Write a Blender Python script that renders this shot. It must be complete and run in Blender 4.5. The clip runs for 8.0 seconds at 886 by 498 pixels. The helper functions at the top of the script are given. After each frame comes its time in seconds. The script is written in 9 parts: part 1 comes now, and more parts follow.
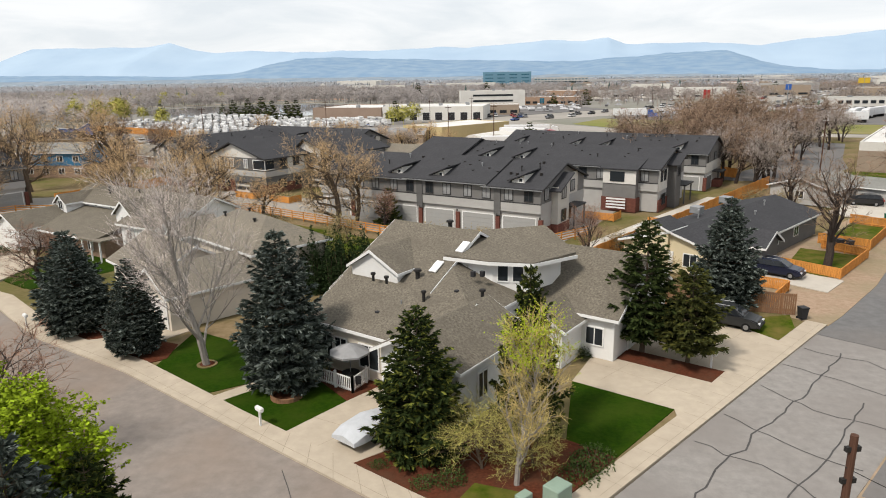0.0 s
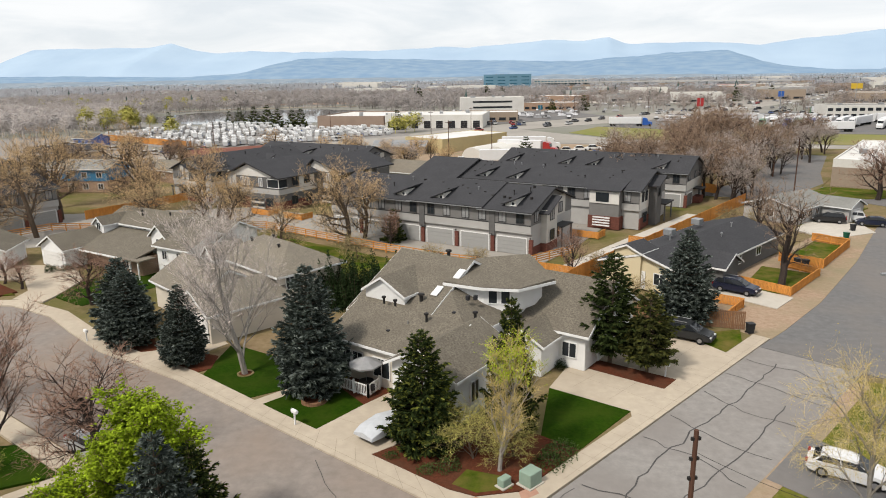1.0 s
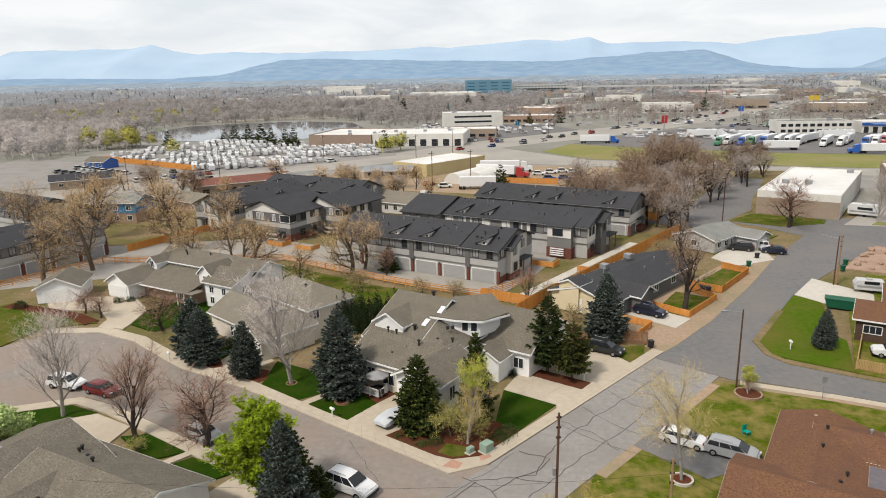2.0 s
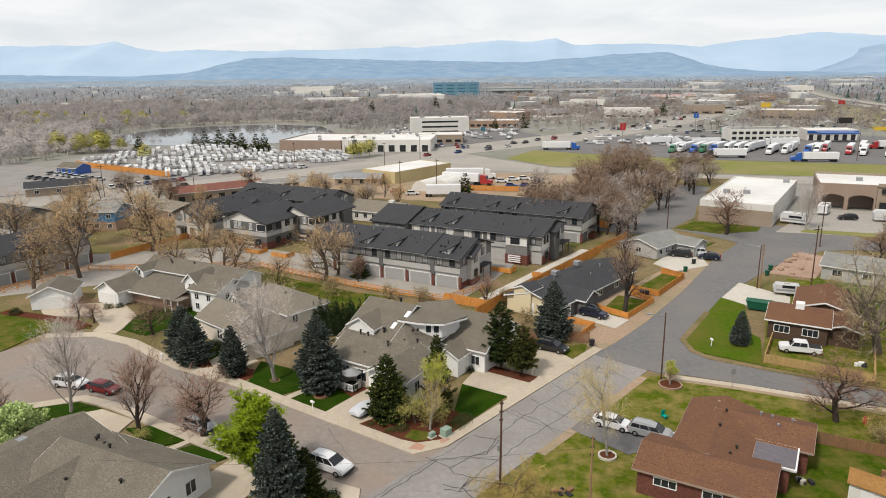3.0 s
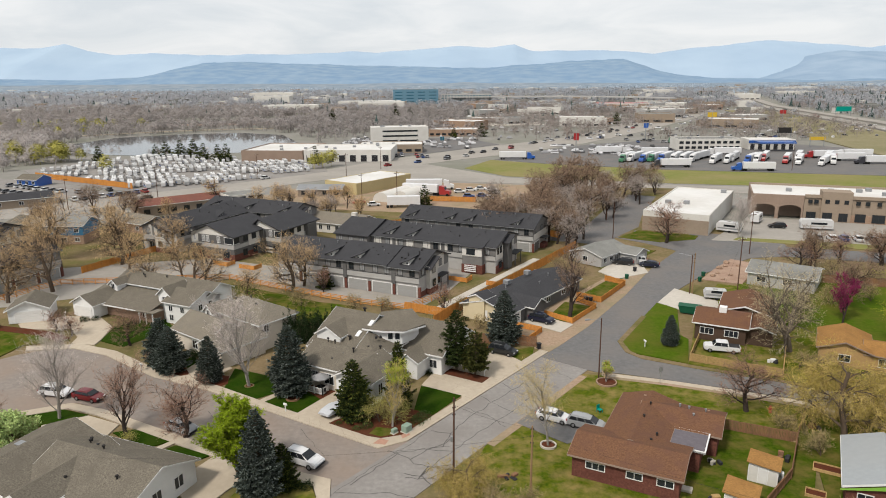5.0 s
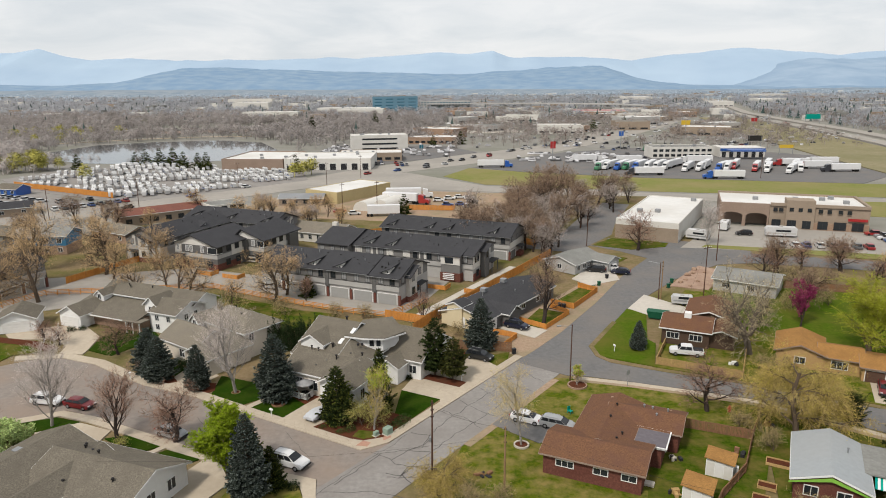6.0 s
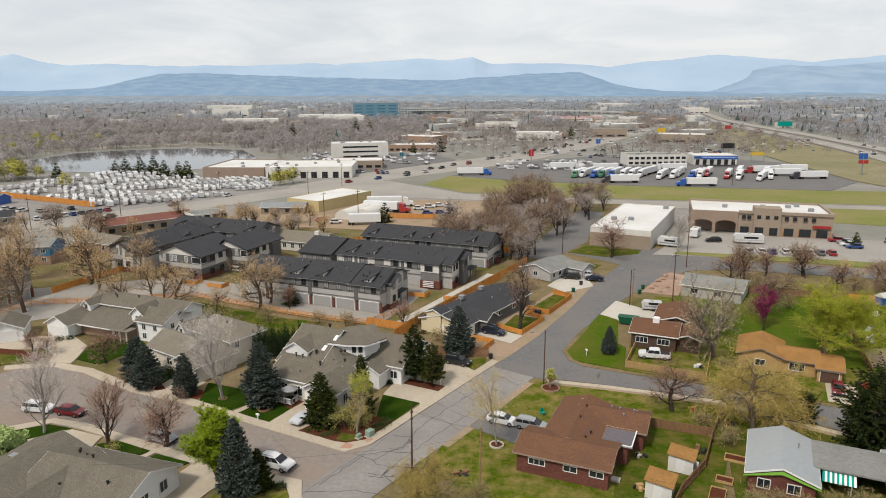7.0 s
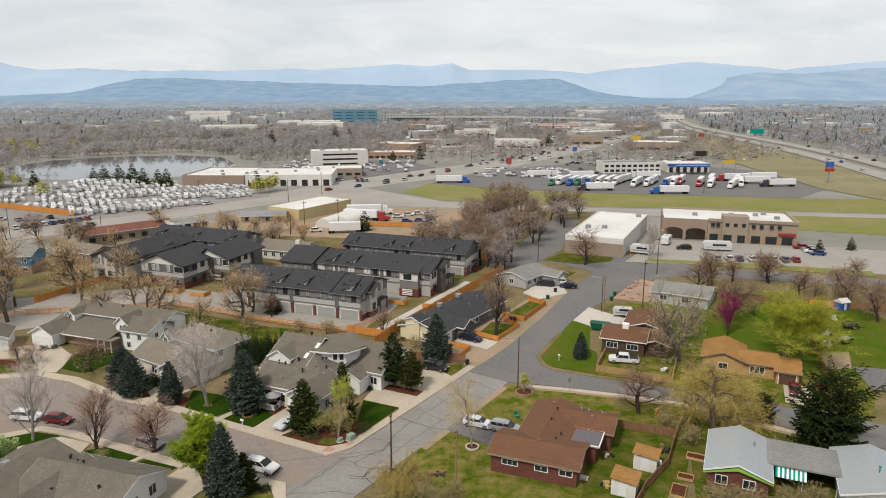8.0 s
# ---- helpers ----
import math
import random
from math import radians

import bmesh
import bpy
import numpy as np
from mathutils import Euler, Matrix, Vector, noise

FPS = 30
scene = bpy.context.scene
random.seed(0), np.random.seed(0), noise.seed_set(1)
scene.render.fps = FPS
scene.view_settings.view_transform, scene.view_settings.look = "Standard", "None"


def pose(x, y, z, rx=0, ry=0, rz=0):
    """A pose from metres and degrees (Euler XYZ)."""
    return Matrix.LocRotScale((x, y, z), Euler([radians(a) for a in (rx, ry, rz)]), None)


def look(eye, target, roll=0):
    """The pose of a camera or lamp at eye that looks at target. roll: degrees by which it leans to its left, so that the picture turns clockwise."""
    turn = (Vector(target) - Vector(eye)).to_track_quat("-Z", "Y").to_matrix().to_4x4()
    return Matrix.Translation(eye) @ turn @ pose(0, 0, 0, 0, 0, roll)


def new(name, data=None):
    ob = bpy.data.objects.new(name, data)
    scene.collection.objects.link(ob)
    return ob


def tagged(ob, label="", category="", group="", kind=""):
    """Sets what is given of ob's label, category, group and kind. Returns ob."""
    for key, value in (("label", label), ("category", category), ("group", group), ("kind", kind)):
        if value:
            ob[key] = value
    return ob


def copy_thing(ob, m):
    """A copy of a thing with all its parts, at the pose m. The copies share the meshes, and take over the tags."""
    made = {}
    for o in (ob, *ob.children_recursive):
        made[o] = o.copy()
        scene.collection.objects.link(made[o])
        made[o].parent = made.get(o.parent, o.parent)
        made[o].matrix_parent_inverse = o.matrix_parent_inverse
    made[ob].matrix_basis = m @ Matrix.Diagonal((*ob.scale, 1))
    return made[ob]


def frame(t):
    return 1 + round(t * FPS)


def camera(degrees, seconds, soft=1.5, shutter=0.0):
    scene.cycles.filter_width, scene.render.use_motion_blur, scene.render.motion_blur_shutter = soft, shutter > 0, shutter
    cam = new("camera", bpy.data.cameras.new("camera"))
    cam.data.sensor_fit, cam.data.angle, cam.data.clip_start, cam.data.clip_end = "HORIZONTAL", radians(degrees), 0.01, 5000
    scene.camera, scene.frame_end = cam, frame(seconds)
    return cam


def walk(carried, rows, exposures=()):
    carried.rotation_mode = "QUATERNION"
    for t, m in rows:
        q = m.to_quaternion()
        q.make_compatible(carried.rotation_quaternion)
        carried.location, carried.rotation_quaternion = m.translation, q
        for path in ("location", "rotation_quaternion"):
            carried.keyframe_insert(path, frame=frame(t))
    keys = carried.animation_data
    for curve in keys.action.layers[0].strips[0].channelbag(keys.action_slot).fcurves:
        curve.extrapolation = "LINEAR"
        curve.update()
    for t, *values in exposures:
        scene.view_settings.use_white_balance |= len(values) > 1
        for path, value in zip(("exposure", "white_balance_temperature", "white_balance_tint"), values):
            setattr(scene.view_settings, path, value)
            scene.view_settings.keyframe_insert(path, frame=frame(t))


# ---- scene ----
cam = camera(66.1, 8.0, soft=1.0)
PATH = [
    (0, (-12.691, 55.757, 19.298), (-13.104, 57.651, 18.805), -0.9),
    (0.5, (-12.209, 53.868, 20.253), (-12.622, 55.761, 19.759), -0.9),
    (1, (-10.74, 47.619, 23.883), (-11.156, 49.511, 23.388), -1.0),
    (1.2, (-9.592, 43.792, 26.056), (-10.019, 45.682, 25.561), -1.0),
    (2.3, (-5.003, 21.032, 37.495), (-5.343, 22.938, 36.991), -1.2),
    (2.5, (-4.267, 18.85, 38.404), (-4.589, 20.759, 37.899), -1.0),
    (3, (-3.67, 15.856, 39.661), (-3.951, 17.771, 39.156), -0.8),
    (3.5, (-3.25, 13.745, 40.61), (-3.501, 15.663, 40.103), -0.7),
    (4, (-2.784, 11.584, 41.579), (-3.009, 13.505, 41.073), -0.7),
    (4.5, (-2.407, 9.363, 42.511), (-2.605, 11.289, 42.01), -0.6),
    (6, (-1.457, 2.571, 45.452), (-1.568, 4.51, 44.973), -0.4),
    (6.5, (-1.089, 0.214, 46.457), (-1.173, 2.156, 45.985), -0.3),
    (7, (-0.82, -2.005, 47.359), (-0.876, -0.06, 46.895), -0.3),
    (7.5, (-0.681, -4.159, 48.367), (-0.705, -2.212, 47.909), -0.1),
    (8, (-0.341, -6.268, 49.246), (-0.338, -4.319, 48.797), -0.1),
]
walk(cam, [(t, look(eye, target, roll)) for t, eye, target, roll in PATH], exposures=[(0, -0.02), (2.5, -0.10), (8, -0.26)])

# ---- sky, sun, exposure ----
SUN_ELEVATION, SUN_AZIMUTH = radians(52), radians(215)
world = bpy.data.worlds.new("overcast_sky")
scene.world = world
world.use_nodes = True
wn, wl = world.node_tree.nodes, world.node_tree.links
wn.clear()
w_out = wn.new("ShaderNodeOutputWorld")
w_bg = wn.new("ShaderNodeBackground")
w_sky = wn.new("ShaderNodeTexSky")
w_sky.sky_type, w_sky.sun_disc = "NISHITA", False
w_sky.sun_elevation, w_sky.sun_rotation = SUN_ELEVATION, SUN_AZIMUTH
w_dim = wn.new("ShaderNodeVectorMath")
w_dim.operation = "SCALE"
w_dim.inputs["Scale"].default_value = 0.10
w_geo = wn.new("ShaderNodeTexCoord")
w_map = wn.new("ShaderNodeMapping")
w_map.inputs["Scale"].default_value = (1.0, 1.0, 4.2)
w_noise = wn.new("ShaderNodeTexNoise")
w_noise.inputs["Scale"].default_value, w_noise.inputs["Detail"].default_value = 4.6, 9.0
w_noise.inputs["Roughness"].default_value, w_noise.inputs["Distortion"].default_value = 0.58, 0.5
w_ramp = wn.new("ShaderNodeValToRGB")
w_ramp.color_ramp.elements[0].position, w_ramp.color_ramp.elements[1].position = 0.36, 0.62
w_ramp.color_ramp.elements[0].color = (0.86, 0.905, 0.945, 1)
w_ramp.color_ramp.elements[1].color = (1.05, 1.06, 1.07, 1)
w_mix = wn.new("ShaderNodeMix")
w_mix.data_type = "RGBA"
w_mix.inputs[0].default_value = 0.92
wl.new(w_sky.outputs[0], w_dim.inputs[0])
wl.new(w_geo.outputs["Generated"], w_map.inputs[0])
wl.new(w_map.outputs[0], w_noise.inputs["Vector"])
wl.new(w_noise.outputs["Fac"], w_ramp.inputs[0])
wl.new(w_dim.outputs[0], w_mix.inputs[6])
wl.new(w_ramp.outputs[0], w_mix.inputs[7])
wl.new(w_mix.outputs[2], w_bg.inputs["Color"])
w_bg.inputs["Strength"].default_value = 1.0
wl.new(w_bg.outputs[0], w_out.inputs["Surface"])

sun = new("sun", bpy.data.lights.new("sun", "SUN"))
sun.data.energy, sun.data.angle, sun.data.color = 3.8, radians(8), (1.0, 0.925, 0.825)
sun_way = Vector((math.sin(SUN_AZIMUTH) * math.cos(SUN_ELEVATION), math.cos(SUN_AZIMUTH) * math.cos(SUN_ELEVATION), math.sin(SUN_ELEVATION)))
sun.matrix_world = look(sun_way * 300, (0, 0, 0))

# ---- materials ----
def nodes_of(name):
    m = bpy.data.materials.new(name)
    m.use_nodes = True
    n, l = m.node_tree.nodes, m.node_tree.links
    return m, n, l, n["Principled BSDF"]


def mat(name, base, var=0.22, scale=2.0, rough=0.85, metal=0.0, bump=0.15, tint=None, stain=0.35, stretch=(1, 1, 1), band=0.0, rnd=0.0, spec=0.12):
    """Base colour with grain, larger stains, an optional level banding (siding, courses) and a shift per object."""
    base = [c * 0.82 for c in base]
    tint = [c * 0.82 for c in tint] if tint else None
    m, n, l, p = nodes_of(name)
    co = n.new("ShaderNodeTexCoord")
    mp = n.new("ShaderNodeMapping")
    mp.inputs["Scale"].default_value = stretch
    l.new(co.outputs["Object"], mp.inputs[0])
    fine = n.new("ShaderNodeTexNoise")
    fine.inputs["Scale"].default_value, fine.inputs["Detail"].default_value, fine.inputs["Roughness"].default_value = scale, 8.0, 0.65
    l.new(mp.outputs[0], fine.inputs["Vector"])
    r = n.new("ShaderNodeValToRGB")
    r.color_ramp.elements[0].position, r.color_ramp.elements[1].position = 0.3, 0.7
    r.color_ramp.elements[0].color = (*[c * (1 - var) for c in base], 1)
    r.color_ramp.elements[1].color = (*[min(1, c * (1 + var)) for c in base], 1)
    l.new(fine.outputs["Fac"], r.inputs[0])
    big = n.new("ShaderNodeTexNoise")
    big.inputs["Scale"].default_value, big.inputs["Detail"].default_value = scale / 11.0, 4.0
    l.new(mp.outputs[0], big.inputs["Vector"])
    br = n.new("ShaderNodeMapRange")
    br.inputs["From Min"].default_value, br.inputs["From Max"].default_value = 0.42, 0.68
    br.inputs["To Max"].default_value = stain
    l.new(big.outputs["Fac"], br.inputs["Value"])
    mx = n.new("ShaderNodeMix")
    mx.data_type = "RGBA"
    l.new(br.outputs[0], mx.inputs[0])
    l.new(r.outputs[0], mx.inputs[6])
    mx.inputs[7].default_value = (*(tint or [c * 0.72 for c in base]), 1)
    col = mx.outputs[2]
    height = fine.outputs["Fac"]
    if band:
        wv = n.new("ShaderNodeTexWave")
        wv.wave_type, wv.bands_direction, wv.wave_profile = "BANDS", "Z", "SAW"
        wv.inputs["Scale"].default_value = 0.314 / band
        l.new(co.outputs["Object"], wv.inputs["Vector"])
        ad = n.new("ShaderNodeMath")
        ad.operation = "MULTIPLY_ADD"
        ad.inputs[1].default_value = 0.3
        l.new(fine.outputs["Fac"], ad.inputs[0])
        l.new(wv.outputs["Fac"], ad.inputs[2])
        height = ad.outputs[0]
    if rnd:
        oi = n.new("ShaderNodeObjectInfo")
        mr = n.new("ShaderNodeMapRange")
        mr.inputs["To Min"].default_value, mr.inputs["To Max"].default_value = 1 - rnd, 1 + rnd
        l.new(oi.outputs["Random"], mr.inputs["Value"])
        hs = n.new("ShaderNodeHueSaturation")
        l.new(mr.outputs[0], hs.inputs["Value"])
        l.new(col, hs.inputs["Color"])
        col = hs.outputs[0]
    l.new(col, p.inputs["Base Color"])
    p.inputs["Roughness"].default_value, p.inputs["Metallic"].default_value = rough, metal
    p.inputs["Specular IOR Level"].default_value = spec
    if bump:
        b = n.new("ShaderNodeBump")
        b.inputs["Strength"].default_value, b.inputs["Distance"].default_value = bump, 0.03
        l.new(height, b.inputs["Height"])
        l.new(b.outputs[0], p.inputs["Normal"])
    return m


def mat3(name, c1, c2, c3, scale, big, rough=0.95, bump=0.3):
    """Three colours mingled at two sizes: grass with bare patches, scrub, gravel."""
    c1, c2, c3 = [[c * 0.82 for c in k] for k in (c1, c2, c3)]
    m, n, l, p = nodes_of(name)
    co = n.new("ShaderNodeTexCoord")
    a, b = n.new("ShaderNodeTexNoise"), n.new("ShaderNodeTexNoise")
    a.inputs["Scale"].default_value, a.inputs["Detail"].default_value, a.inputs["Roughness"].default_value = scale, 9.0, 0.7
    b.inputs["Scale"].default_value, b.inputs["Detail"].default_value, b.inputs["Roughness"].default_value = big, 5.0, 0.6
    for t in (a, b):
        l.new(co.outputs["Object"], t.inputs["Vector"])
    ra, rb = n.new("ShaderNodeMapRange"), n.new("ShaderNodeMapRange")
    ra.inputs["From Min"].default_value, ra.inputs["From Max"].default_value = 0.35, 0.65
    rb.inputs["From Min"].default_value, rb.inputs["From Max"].default_value = 0.40, 0.74
    l.new(a.outputs["Fac"], ra.inputs["Value"])
    l.new(b.outputs["Fac"], rb.inputs["Value"])
    m1, m2 = n.new("ShaderNodeMix"), n.new("ShaderNodeMix")
    m1.data_type = m2.data_type = "RGBA"
    l.new(ra.outputs[0], m1.inputs[0])
    m1.inputs[6].default_value, m1.inputs[7].default_value = (*c1, 1), (*c2, 1)
    l.new(rb.outputs[0], m2.inputs[0])
    l.new(m1.outputs[2], m2.inputs[6])
    m2.inputs[7].default_value = (*c3, 1)
    l.new(m2.outputs[2], p.inputs["Base Color"])
    p.inputs["Roughness"].default_value, p.inputs["Specular IOR Level"].default_value = rough, 0.03
    bp = n.new("ShaderNodeBump")
    bp.inputs["Strength"].default_value, bp.inputs["Distance"].default_value = bump, 0.06
    l.new(a.outputs["Fac"], bp.inputs["Height"])
    l.new(bp.outputs[0], p.inputs["Normal"])
    return m


def foliage(name, base, var=0.5, rough=0.75, rnd=0.12, clump=0.0, swing=0.3, other=None, thin=0.0):
    """Leaves, needles and twigs: each clump its own shade; clump: the size of larger patches of tone, towards another colour; thin: the share of light that passes through."""
    m, n, l, p = nodes_of(name)
    g = n.new("ShaderNodeNewGeometry")
    oi = n.new("ShaderNodeObjectInfo")
    r = n.new("ShaderNodeValToRGB")
    r.color_ramp.elements[0].color = (*[c * (1 - var) for c in base], 1)
    r.color_ramp.elements[1].color = (*[min(1, c * (1 + var)) for c in base], 1)
    l.new(g.outputs["Random Per Island"], r.inputs[0])
    col = r.outputs[0]
    if clump:
        co = n.new("ShaderNodeTexCoord")
        t = n.new("ShaderNodeTexNoise")
        t.inputs["Scale"].default_value, t.inputs["Detail"].default_value = 1.0 / clump, 3.0
        l.new(co.outputs["Object"], t.inputs["Vector"])
        k = n.new("ShaderNodeMapRange")
        k.inputs["From Min"].default_value, k.inputs["From Max"].default_value = 0.35, 0.65
        l.new(t.outputs["Fac"], k.inputs["Value"])
        mx = n.new("ShaderNodeMix")
        mx.data_type = "RGBA"
        l.new(k.outputs[0], mx.inputs[0])
        l.new(col, mx.inputs[6])
        mx.inputs[7].default_value = (*(other or [c * (1 - swing) for c in base]), 1)
        col = mx.outputs[2]
    mr = n.new("ShaderNodeMapRange")
    mr.inputs["To Min"].default_value, mr.inputs["To Max"].default_value = 1 - rnd, 1 + rnd
    l.new(oi.outputs["Random"], mr.inputs["Value"])
    hs = n.new("ShaderNodeHueSaturation")
    l.new(mr.outputs[0], hs.inputs["Value"])
    l.new(col, hs.inputs["Color"])
    l.new(hs.outputs[0], p.inputs["Base Color"])
    p.inputs["Roughness"].default_value, p.inputs["Specular IOR Level"].default_value = rough, 0.03
    if thin:
        tr, both = n.new("ShaderNodeBsdfTranslucent"), n.new("ShaderNodeMixShader")
        both.inputs[0].default_value = thin
        l.new(hs.outputs[0], tr.inputs["Color"])
        l.new(p.outputs[0], both.inputs[1])
        l.new(tr.outputs[0], both.inputs[2])
        for k in [k for k in n if k.type == "OUTPUT_MATERIAL"]:
            l.new(both.outputs[0], k.inputs["Surface"])
    return m


def hazed_backdrop_mat(name, low, high, scale, glow):
    """Far hills; the haze of distance is painted in as pale blue and glow."""
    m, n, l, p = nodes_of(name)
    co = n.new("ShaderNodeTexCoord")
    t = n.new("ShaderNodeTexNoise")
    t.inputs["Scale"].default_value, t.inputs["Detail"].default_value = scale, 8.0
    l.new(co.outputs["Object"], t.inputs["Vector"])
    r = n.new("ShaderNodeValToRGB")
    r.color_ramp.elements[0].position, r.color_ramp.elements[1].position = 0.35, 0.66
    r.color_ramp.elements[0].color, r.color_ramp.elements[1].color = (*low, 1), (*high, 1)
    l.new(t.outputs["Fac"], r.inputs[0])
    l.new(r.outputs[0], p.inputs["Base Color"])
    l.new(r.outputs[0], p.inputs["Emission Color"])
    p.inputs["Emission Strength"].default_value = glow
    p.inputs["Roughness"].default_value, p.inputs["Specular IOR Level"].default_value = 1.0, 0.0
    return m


def glass(name, base=(0.03, 0.035, 0.04), rough=0.06):
    m, n, l, p = nodes_of(name)
    p.inputs["Base Color"].default_value = (*base, 1)
    p.inputs["Roughness"].default_value, p.inputs["Specular IOR Level"].default_value = rough, 0.35
    return m


ASPHALT_OLD = mat("asphalt_old", (0.285, 0.268, 0.252), 0.16, 1.6, 0.9, bump=0.1, tint=(0.235, 0.215, 0.20), stain=0.8)
ASPHALT_TAN = mat("asphalt_tan", (0.262, 0.228, 0.203), 0.16, 1.3, 0.9, bump=0.1, tint=(0.29, 0.225, 0.18), stain=0.8)
ASPHALT_DARK = mat("asphalt_dark", (0.165, 0.162, 0.162), 0.16, 1.2, 0.9, bump=0.1, tint=(0.205, 0.185, 0.17), stain=0.7)
SEALANT = mat("crack_sealant", (0.085, 0.08, 0.078), 0.3, 3, 0.6, bump=0.0)
CONCRETE = mat("concrete_tan", (0.50, 0.43, 0.34), 0.10, 1.3, 0.9, bump=0.08, tint=(0.42, 0.355, 0.275), stain=0.6)
CONCRETE_PALE = mat("concrete_pale", (0.55, 0.51, 0.45), 0.10, 1.2, 0.9, bump=0.08, tint=(0.44, 0.40, 0.34), stain=0.6)
CONCRETE_RED = mat("concrete_red", (0.45, 0.26, 0.19), 0.12, 2, 0.9, bump=0.1)
LAWN = mat3("lawn", (0.012, 0.036, 0.002), (0.026, 0.060, 0.003), (0.036, 0.058, 0.006), 4.0, 0.35)
LAWN_DRY = mat3("lawn_dry", (0.040, 0.078, 0.004), (0.125, 0.140, 0.012), (0.27, 0.20, 0.075), 1.6, 0.42)
LAWN_MID = mat3("lawn_mixed", (0.028, 0.064, 0.003), (0.078, 0.108, 0.008), (0.17, 0.13, 0.04), 1.8, 0.4)
DIRT = mat3("dirt", (0.32, 0.225, 0.155), (0.42, 0.31, 0.225), (0.26, 0.225, 0.14), 1.8, 0.15)
GRAVEL = mat3("gravel_pink", (0.36, 0.25, 0.19), (0.45, 0.33, 0.25), (0.30, 0.19, 0.14), 3.0, 0.3)
LAWN_FAR = mat3("lawn_yellow_green", (0.052, 0.100, 0.005), (0.086, 0.132, 0.009), (0.13, 0.12, 0.025), 1.4, 0.12)
MULCH = mat3("mulch", (0.075, 0.025, 0.014), (0.14, 0.045, 0.024), (0.10, 0.05, 0.03), 6.0, 0.6, bump=0.6)
GROUND = mat3("open_ground", (0.25, 0.24, 0.22), (0.31, 0.295, 0.275), (0.20, 0.205, 0.16), 0.12, 0.02)
DRY_BANK = mat3("dry_bank", (0.24, 0.215, 0.12), (0.31, 0.27, 0.18), (0.20, 0.19, 0.10), 0.35, 0.03)
MEADOW = mat3("meadow", (0.17, 0.20, 0.05), (0.23, 0.225, 0.08), (0.29, 0.235, 0.12), 0.35, 0.03)
YARD = mat3("yard_ground", (0.19, 0.14, 0.075), (0.27, 0.20, 0.12), (0.095, 0.105, 0.022), 1.4, 0.09)
SHINGLE_TAUPE = mat("shingle_taupe", (0.165, 0.146, 0.117), 0.5, 7.0, 0.95, bump=0.4, tint=(0.13, 0.115, 0.093), stain=0.6, band=0.2)
SHINGLE_TAN = mat("shingle_tan", (0.215, 0.190, 0.152), 0.45, 7.0, 0.95, bump=0.4, tint=(0.18, 0.162, 0.136), stain=0.6, band=0.16)
SHINGLE_CHARCOAL = mat("shingle_charcoal", (0.056, 0.056, 0.061), 0.3, 5.0, 0.9, bump=0.3, tint=(0.046, 0.047, 0.051), stain=0.6, band=0.16)
SHINGLE_BROWN = mat("shingle_brown", (0.165, 0.084, 0.048), 0.4, 6.0, 0.95, bump=0.3, tint=(0.135, 0.07, 0.05), stain=0.7, band=0.16)
SHINGLE_AMBER = mat("shingle_amber", (0.34, 0.18, 0.06), 0.3, 5.0, 0.9, bump=0.3, tint=(0.25, 0.13, 0.045), stain=0.6, band=0.16)
ROOF_METAL = mat("roof_pale_grey", (0.34, 0.365, 0.38), 0.08, 1.5, 0.6, bump=0.06, tint=(0.35, 0.36, 0.36), stain=0.6)
ROOF_GREY = mat("roof_weathered_grey", (0.25, 0.25, 0.235), 0.18, 2.5, 0.9, bump=0.1, tint=(0.18, 0.18, 0.165), stain=0.7)
ROOF_WHITE = mat("roof_white_membrane", (0.72, 0.71, 0.69), 0.06, 0.6, 0.7, bump=0.03, tint=(0.55, 0.52, 0.47), stain=0.5)
SIDING_WHITE = mat("siding_white", (0.82, 0.82, 0.81), 0.05, 1.0, 0.7, bump=0.35, tint=(0.74, 0.73, 0.71), stain=0.4, band=0.18)
SIDING_CREAM = mat("siding_cream", (0.72, 0.62, 0.42), 0.05, 1.0, 0.7, bump=0.3, tint=(0.66, 0.56, 0.38), stain=0.4, band=0.18)
SIDING_BEIGE = mat("siding_beige", (0.70, 0.64, 0.55), 0.06, 1.0, 0.75, bump=0.35, tint=(0.62, 0.56, 0.48), stain=0.4, band=0.18)
SIDING_DARK = mat("siding_dark_grey", (0.145, 0.142, 0.14), 0.08, 1.0, 0.75, bump=0.3, tint=(0.10, 0.10, 0.10), stain=0.4, band=0.18)
SIDING_GREY = mat("siding_light_grey", (0.46, 0.45, 0.435), 0.06, 1.0, 0.75, bump=0.2, tint=(0.32, 0.32, 0.31), stain=0.4, band=0.2)
STUCCO_WHITE = mat("stucco_white", (0.68, 0.66, 0.62), 0.06, 2.0, 0.9, bump=0.1, tint=(0.58, 0.55, 0.50), stain=0.5)
STUCCO_TAN = mat("stucco_tan", (0.34, 0.272, 0.21), 0.08, 2.0, 0.9, bump=0.1, tint=(0.28, 0.225, 0.17), stain=0.5)
STUCCO_BROWN = mat("stucco_brown", (0.32, 0.24, 0.19), 0.08, 2.0, 0.9, bump=0.1, tint=(0.26, 0.19, 0.15), stain=0.5)
SIDING_BROWN = mat("siding_dark_brown", (0.095, 0.062, 0.045), 0.12, 1.0, 0.8, bump=0.3, tint=(0.075, 0.05, 0.037), stain=0.4, band=0.18)
STUCCO_AMBER = mat("stucco_orange_tan", (0.47, 0.30, 0.14), 0.08, 2.0, 0.9, bump=0.1, tint=(0.38, 0.24, 0.11), stain=0.5)
